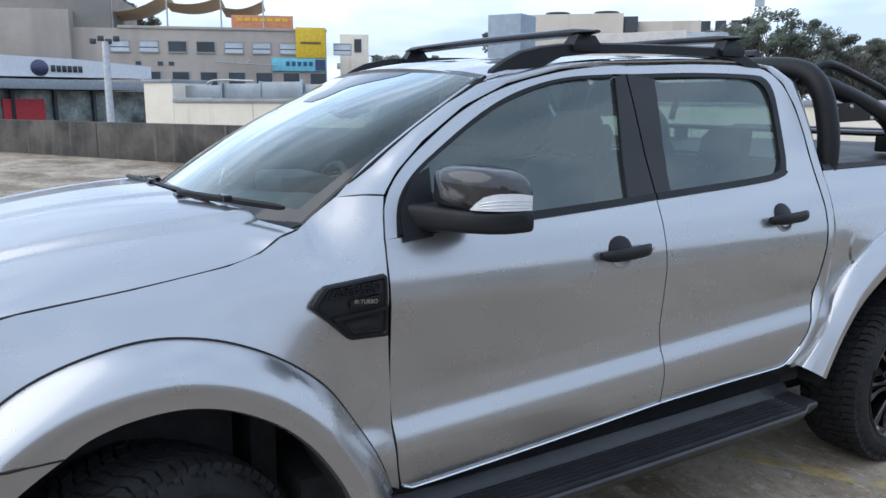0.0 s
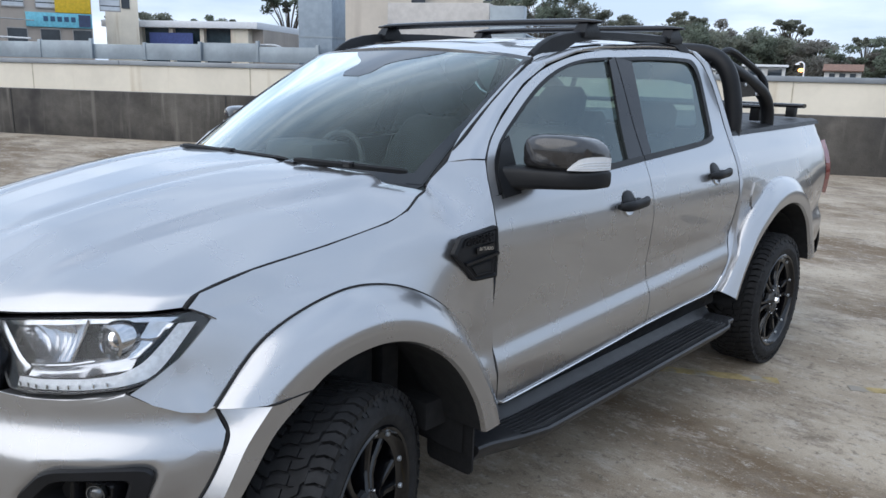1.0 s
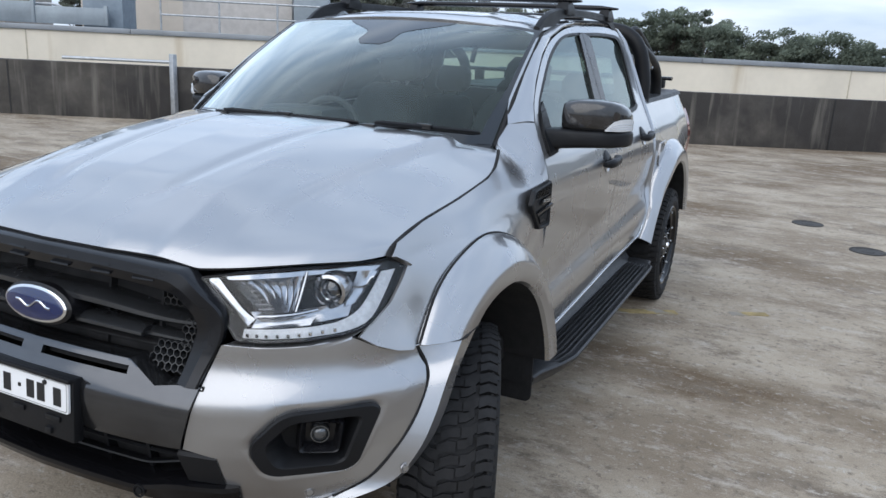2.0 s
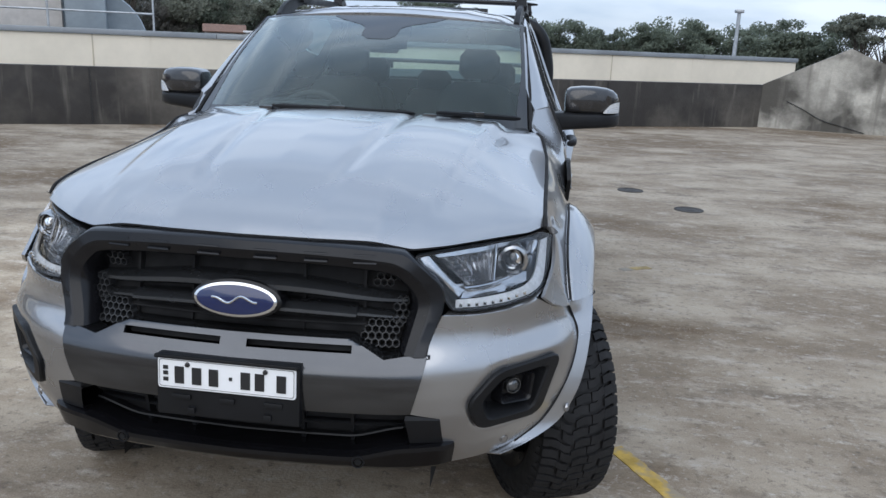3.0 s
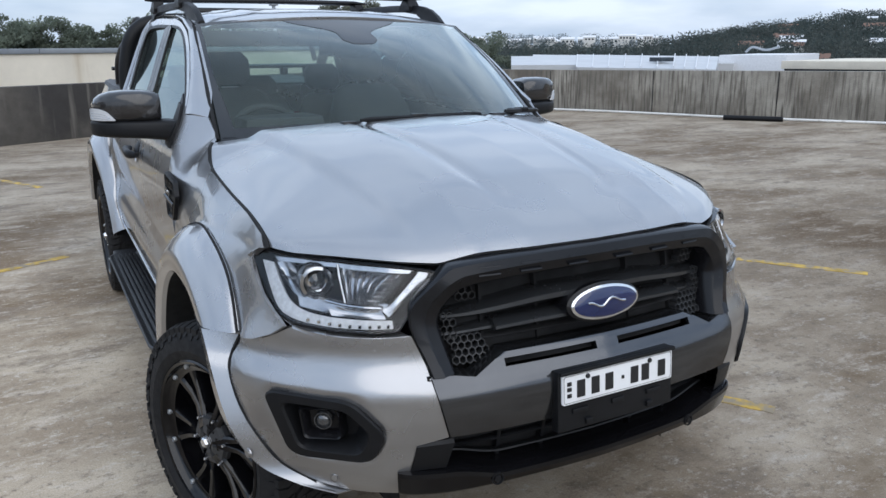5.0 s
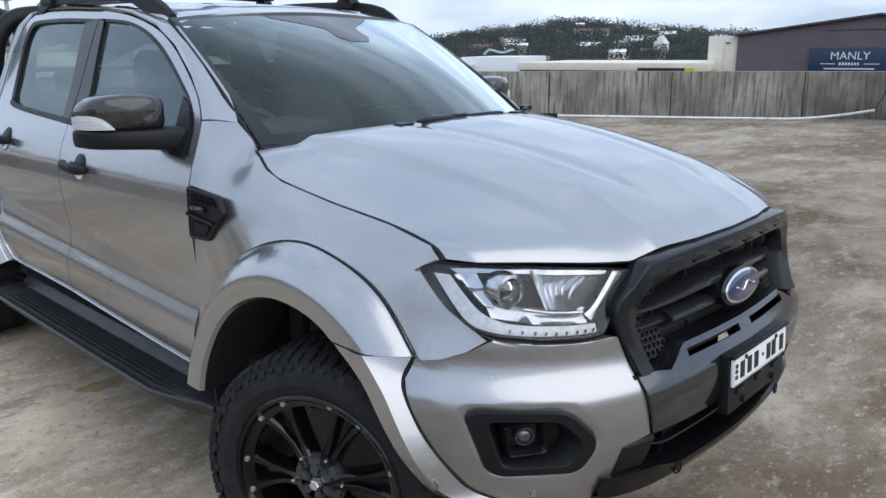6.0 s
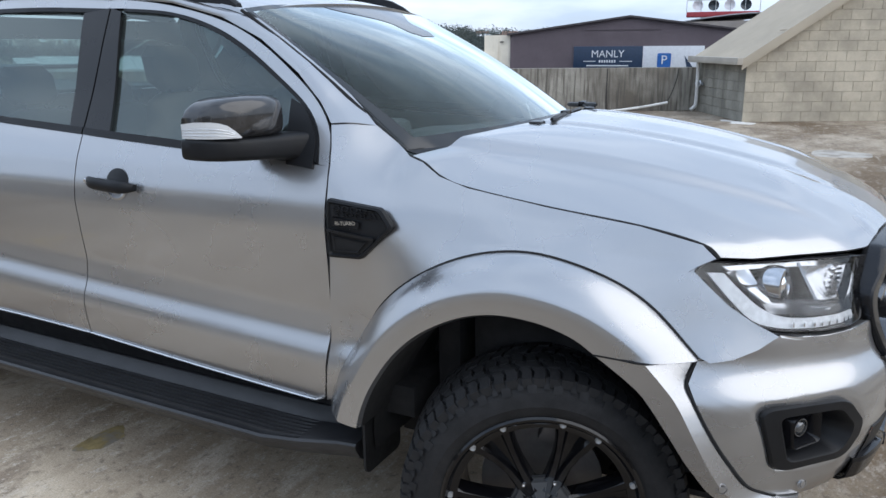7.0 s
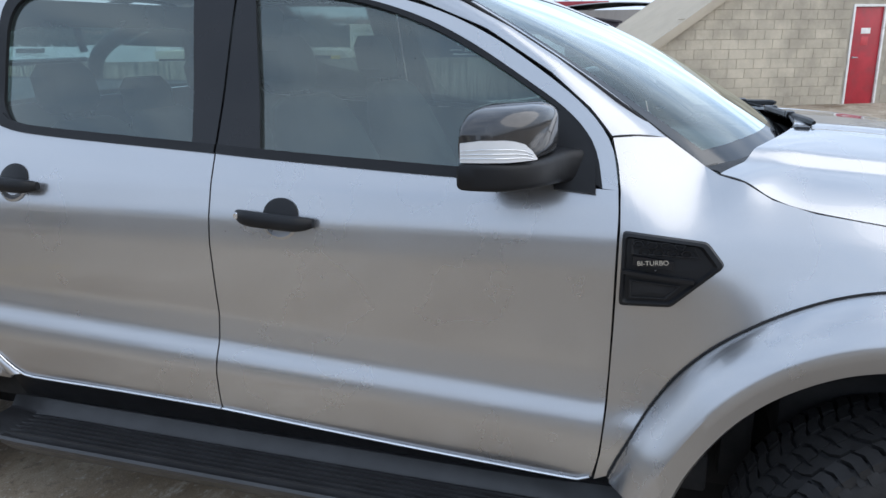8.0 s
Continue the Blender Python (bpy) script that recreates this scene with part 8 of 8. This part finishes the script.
for s in (1, -1):
    v_e = H_V0 + .16 if s > 0 else H_V1 - .16
    rows = []
    n_rib = 44
    for k in range(n_rib * 2 + 1):
        u = H_U0 - .13 + (H_U1 + .05 - H_U0 + .13) * k / (2 * n_rib)
        lift = .012 if k % 2 else 0.0
        rows.append([(u, v, H_EAVE + H_SLOPE * (H_V0 - v) * 1.0 + .13 + lift if s > 0 else H_EAVE + H_SLOPE * (v - H_V1) + .13 + lift) for v in np.linspace(v_e, H_RIDGE, 6)])
    sheet = hut_part("roof", rows_mesh(rows), ROOF_TIN, label="beige corrugated metal roof", smooth=20)
    zf = lambda v: H_EAVE + H_SLOPE * ((H_V0 - v) if s > 0 else (v - H_V1))
    barge = prism([(v_e, zf(v_e) - .05), (H_RIDGE, zf(H_RIDGE) - .05), (H_RIDGE, zf(H_RIDGE) + .165), (v_e, zf(v_e) + .165)], H_U0 - .165, H_U0 - .13, "x", .004)
    hut_part("barge_board", barge, ROOF_TIN, sheet)
    g0, g1 = (v_e - .01, v_e + .11) if s > 0 else (v_e - .11, v_e + .01)
    hut_part("gutter", box(H_U0 - .17, H_U1, g0, g1, zf(v_e) + .05, zf(v_e) + .19, .012), GUTTER, sheet, "beige box gutter")
hut_part("ridge_cap", prism([(H_RIDGE - .18, hut_z(H_RIDGE) + .03), (H_RIDGE, hut_z(H_RIDGE) + .15), (H_RIDGE + .18, hut_z(H_RIDGE) + .03), (H_RIDGE, hut_z(H_RIDGE) + .19)], H_U0 - .13, H_U1, "x"), ROOF_TIN)
door = hut_part("door", box(H_U0 + .03, H_U0 + .07, D_V1, D_V0, -.0, D_TOP, .004), RED_DOOR, label="red painted flush door with white notice")
hut_part("notice", box(H_U0 + .026, H_U0 + .032, D_V1 + .27, D_V1 + .50, 1.50, 1.62, .001), WHITE, door, "white notice")
hut_part("notice", box(H_U0 + .026, H_U0 + .032, D_V1 + .30, D_V1 + .48, 1.25, 1.44, .001), mat("red_notice", (0.5, 0.05, 0.06), 0.5), door, "red notice")
hut_part("door_lever", join(box(H_U0 + .0, H_U0 + .03, D_V0 - .10, D_V0 - .07, .98, 1.02, .004), box(H_U0 - .005, H_U0 + .01, D_V0 - .20, D_V0 - .07, .99, 1.01, .004)), STEEL, door)
for b in ((D_V0, D_V0 + .05, 0, D_TOP + .05), (D_V1 - .05, D_V1, 0, D_TOP + .05), (D_V1, D_V0, D_TOP, D_TOP + .05)):
    hut_part("door_frame", box(H_U0 - .012, H_U0 + .10, *b, .004), WHITE, label="white door frame")

# downpipe with its bracket and foot
pipe = [(15.9, H_V0 + .10, 1.12), (15.9, H_V0 + .09, .9), (15.9, H_V0 + .09, .22), (15.91, H_V0 + .13, .10), (15.93, H_V0 + .20, .04)]
down = thing("downpipe", "white plastic downpipe fixed to the block hut wall", "pipe", at_uv(15.9, H_V0 + .09))
d_inv = Matrix.Translation(at_uv(15.9, H_V0 + .09)).inverted()
part("pipe", moved(uv_mesh((tube(spline(pipe, 24), .042, 12))), d_inv), WHITE, down)
part("bracket", moved(uv_mesh(box(15.65, 16.15, H_V0 + .02, H_V0 + .07, .62, .68, .006)), d_inv), STEEL, down)
part("valve_wheel", moved(uv_mesh(moved(lathe([(.0, -.02), (.07, -.02), (.085, 0), (.07, .02), (.0, .02)], 16, "y"), Matrix.Translation((15.70, H_V0 + .10, .66)))), d_inv), STEEL, down)

# ---- markings on the deck ----
def stripe(name, a, b, w, label, material=YELLOW, n=14):
    rnd = random.Random(str(a))
    d = Vector((b[0] - a[0], b[1] - a[1]))
    nrm = Vector((-d.y, d.x)).normalized() * (w / 2)
    rows = []
    for i in range(n + 1):
        p = Vector(a) + d * (i / n)
        j, k = 1 + rnd.uniform(-.16, .12), 1 + rnd.uniform(-.16, .12)
        rows.append([(p.x + nrm.x * s, p.y + nrm.y * s, z) for s, z in ((j, .0), (j, .0035), (-k, .0035), (-k, .0))])
    ob = part(name, rows_mesh(rows), material, smooth=20)
    return tagged(ob, label, "line", group="parking bay lines", kind="structure")


WORN = "worn yellow parking line painted on concrete"
stripe("line", at_uv(1.18, -.22)[:2], at_uv(1.20, -.90)[:2], .075, WORN)
stripe("line", at_uv(3.73, -.12)[:2], at_uv(3.80, -1.00)[:2], .085, WORN)
stripe("line", at_uv(3.46, .05)[:2], at_uv(3.98, .04)[:2], .085, WORN)
stripe("line", at_uv(.24, 4.46)[:2], at_uv(1.05, 4.42)[:2], .085, WORN)
stripe("line", at_uv(-.30, 4.49)[:2], at_uv(.22, 4.47)[:2], .085, WORN)
stripe("line", at_uv(.21, 10.5)[:2], at_uv(.21, 7.3)[:2], .09, WORN)
stripe("line", at_uv(2.86, 10.9)[:2], at_uv(2.74, 7.8)[:2], .09, WORN)
FADED = mat("faded_yellow_paint", (0.33, 0.25, 0.11), 0.88, var=0.3, scale=8, stain=((0.25, 0.225, 0.19), 7, 0.44, 0.55))
stripe("line", at_uv(1.72, 2.12)[:2], at_uv(2.36, 2.13)[:2], .085, "almost worn-away yellow parking line", FADED)
stripe("line", at_uv(2.72, 2.14)[:2], at_uv(2.98, 2.15)[:2], .07, "worn yellow remnant of a parking line", FADED)
spot = part("stain", rows_mesh([[(-.73 + r * math.cos(w) * (1 + .25 * math.sin(3 * w)), 1.98 + r * .7 * math.sin(w) * (1 + .2 * math.cos(2 * w)), z) for w in np.linspace(0, 2 * math.pi, 20, endpoint=False)] for r, z in ((.11, .0015), (.06, .003), (.002, .003))], closed=True), FADED)
tagged(spot, "small faded yellow paint stain on concrete", "stain", kind="structure")
pale = part("patch", rows_mesh([[(9.95 + r * .62 * math.cos(w) * (1 + .2 * math.sin(3 * w)), -.55 + r * .8 * math.sin(w) * (1 + .2 * math.cos(2 * w)), z) for w in np.linspace(0, 2 * math.pi, 24, endpoint=False)] for r, z in ((.62, .0015), (.5, .004), (.01, .004))], closed=True),
            mat("pale_cement_patch", (0.40, 0.375, 0.335), 0.9, var=0.15, stain=((0.26, 0.235, 0.2), 3, 0.5, 0.6)))
tagged(pale, "pale cement repair patch on the deck", "patch", kind="structure")
for cu, cv, s in ((13.12, -5.58, 1.0), (13.6, -5.45, .55)):
    p = part("paint_splash", rows_mesh([[at_uv(cu + r * .30 * s * math.cos(w) * (1 + .3 * math.sin(2 * w + 1)), cv + r * .22 * s * math.sin(w) * (1 + .3 * math.cos(3 * w)), z) for w in np.linspace(0, 2 * math.pi, 20, endpoint=False)] for r, z in ((1.0, .001), (.9, .004), (.02, .004))], closed=True), WHITE)
    tagged(p, "white paint spill at the foot of the hut", "paint", kind="structure")
IRON = mat("cast_iron_cover", (0.055, 0.05, 0.046), 0.7, metal=0.4, var=0.3, scale=12, bump=0.4, bscale=70)
for mx, my in ((1.74, 6.86), (2.27, 5.83)):
    cover = thing("manhole_cover", "round dark iron manhole cover in the deck", "manhole cover", (mx, my, 0), group="manhole covers")
    part("ring", lathe([(.155, .0), (.153, .008), (.138, .009), (.136, .003)], 40, "z"), IRON, cover)
    part("lid", lathe([(.0, .007), (.06, .007), (.064, .004), (.10, .004), (.104, .007), (.132, .007), (.134, .0)], 40, "z"), IRON, cover)

# ---- pipes and cables along the parapets ----
con = spline([(16.12, 9.6, .03), (16.10, 6.5, .03), (15.9, 4.6, .03), (15.68, 3.0, .03), (15.63, .7, .03), (15.63, -2.2, .03), (15.62, -3.3, .04), (15.60, -4.1, .12), (15.58, -4.8, .24)], 70)
cd = part("conduit", uv_mesh(tube(con, .028, 10)), WHITE)
tagged(cd, "loose white plastic conduit lying along the parapet foot", "pipe")
cord = part("cable", uv_mesh(tube(spline([(15.58, -4.78, .25), (15.85, -4.95, .40), (16.12, -5.15, .75), (16.17, -5.2, 1.0)], 14), .010, 6)), INK)
tagged(cord, "thin black cable running up the parapet", "cable")
dp = part("drain_pipe", tube(spline([(12.00, 9.92, .055), (12.20, 9.6, .055), (12.42, 9.25, .055), (12.63, 8.90, .055)], 16), .055, 12), PLASTIC)
tagged(dp, "black plastic drain pipe lying by the wall", "pipe")
def on_gable(a, z, off=-.014):
    return at_uv(cx0[0] + du * a * L_CH - dv * off, cx0[1] + dv * a * L_CH + du * off, z)


gcab = part("cable", tube(spline([on_gable(.15, .66), on_gable(.24, .50), on_gable(.36, .26), on_gable(.46, .16), on_gable(.60, .02)], 24), .009, 6), INK)
tagged(gcab, "thin black cable sagging down the corner wall", "cable")
vp = thing("vent_pipe", "thin pipe with curved white cowl standing beside the parapet", "pipe", (-13.31, 7.72, 0))
part("pipe", tube([(0, 0, 0), (0, 0, .34)], .022, 10), WHITE, vp)
part("cowl", rows_mesh([[(.17 * t * .85, .17 * t * .5, .36 - .07 * t * t + dz) for t in np.linspace(-1, 1, 13)] for dz in (0, .03)]), WHITE, vp, "curved white cowl", solid=0.03)
cone = thing("marker_block", "small faded red and white marker block by the parapet", "marker", (-13.53, 7.36, 0))
part("block", rows_mesh([[(a * w, b * w, z) for a, b in ((-1, -1), (1, -1), (1, 1), (-1, 1))] for w, z in ((.10, 0), (.09, .05), (.05, .14))], closed=True, caps=True), mat("faded_red", (0.38, 0.14, 0.11), 0.8, var=0.2), cone)
part("foot", box(-.13, .13, -.10, .10, 0, .025, .005), WHITE, cone)
post = thing("rail_post", "grey steel post with pipe rail against the parapet", "post", at_uv(-3.9, 12.55))
part("post", box(-.05, .05, -.05, .05, 0, 1.25, .008), STEEL, post)
part("rail", tube([(-.05, 0, 1.10), (-.9, -.52, 1.10), (-1.75, -1.0, 1.10)], .03, 10), STEEL, post)


# ---- parapet joints and blocks of the hut ----
for u in (-28.5, -23.0, -17.6, -12.4, -7.0, -1.6, 3.7, 9.0):
    j = part("joint", uv_block(u - .012, u + .012, 12.630, 12.636, .01, 1.0), INK, wall_a, smooth=0)
for v in (7.6, 4.9, 2.1, -.7, -3.5):
    part("joint", uv_block(16.180, 16.187, v - .010, v + .010, .01, 1.0), INK, wall_c, smooth=0)

LB, HB = .40, .20


def block_data(length, skew=(0, 0), name="block", material=BLOCK):
    """One block, its face to -u: from 0 to length along -v, with a cut top that follows the roof."""
    me = bpy.data.meshes.new(name)
    j = .0025
    z1, z2 = HB - j + skew[0], HB - j + skew[1]
    pts = [(0, -j, j), (0, -length + j, j), (0, -length + j, z2), (0, -j, z1)]
    o = [at_uv(.012, a, b) for _, a, b in pts]
    c = .003
    f = [at_uv(0, a + (c if i in (1, 2) else -c), b + (c if i < 2 else -c)) for i, (_, a, b) in enumerate(pts)]
    me.from_pydata(o + f, [], [(4, 5, 6, 7), (0, 1, 5, 4), (1, 2, 6, 5), (2, 3, 7, 6), (3, 0, 4, 7)])
    me.materials.append(material)
    me.update()
    return me


FULL, HALF = block_data(LB), block_data(LB / 2)
inv = Matrix.Translation(at_uv(14.6, -10.8)).inverted()


def lay(me, u, v, z):
    ob = new("block", me)
    ob.parent = hut_wall
    ob.matrix_basis = inv @ Matrix.Translation(at_uv(u, v, z))


row = 0
while row * HB < 3.6:
    z = row * HB
    v = H_V0 + .004
    first = True
    while v > -12.9:
        ln = LB / 2 if first and row % 2 else LB
        first = False
        v2 = v - ln
        if z < D_TOP and v2 < D_V0 + .05 and v > D_V1 - .05:
            if v > D_V0 + .22:
                lay(HALF, H_U0, v, z)
            v = v2
            continue
        if hut_z(v) > z + HB:
            lay(FULL if ln == LB else HALF, H_U0, v, z)
        elif hut_z(v2) > z + .04:
            a, b = min(HB, max(.02, hut_z(v) - z)), min(HB, hut_z(v2) - z)
            lay(block_data(ln, (a - HB, b - HB)), H_U0, v, z)
        v = v2
    row += 1


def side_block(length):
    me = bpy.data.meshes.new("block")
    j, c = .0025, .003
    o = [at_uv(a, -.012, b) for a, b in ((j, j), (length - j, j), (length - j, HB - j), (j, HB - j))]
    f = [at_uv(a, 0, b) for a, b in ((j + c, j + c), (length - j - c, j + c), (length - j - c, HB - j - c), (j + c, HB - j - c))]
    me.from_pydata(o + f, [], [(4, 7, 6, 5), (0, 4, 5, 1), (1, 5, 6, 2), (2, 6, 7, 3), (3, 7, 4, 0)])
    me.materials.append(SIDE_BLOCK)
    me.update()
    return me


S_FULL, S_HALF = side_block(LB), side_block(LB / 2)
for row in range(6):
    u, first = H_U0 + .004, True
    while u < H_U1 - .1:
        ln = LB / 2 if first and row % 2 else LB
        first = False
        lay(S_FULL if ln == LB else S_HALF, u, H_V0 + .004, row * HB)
        u += ln
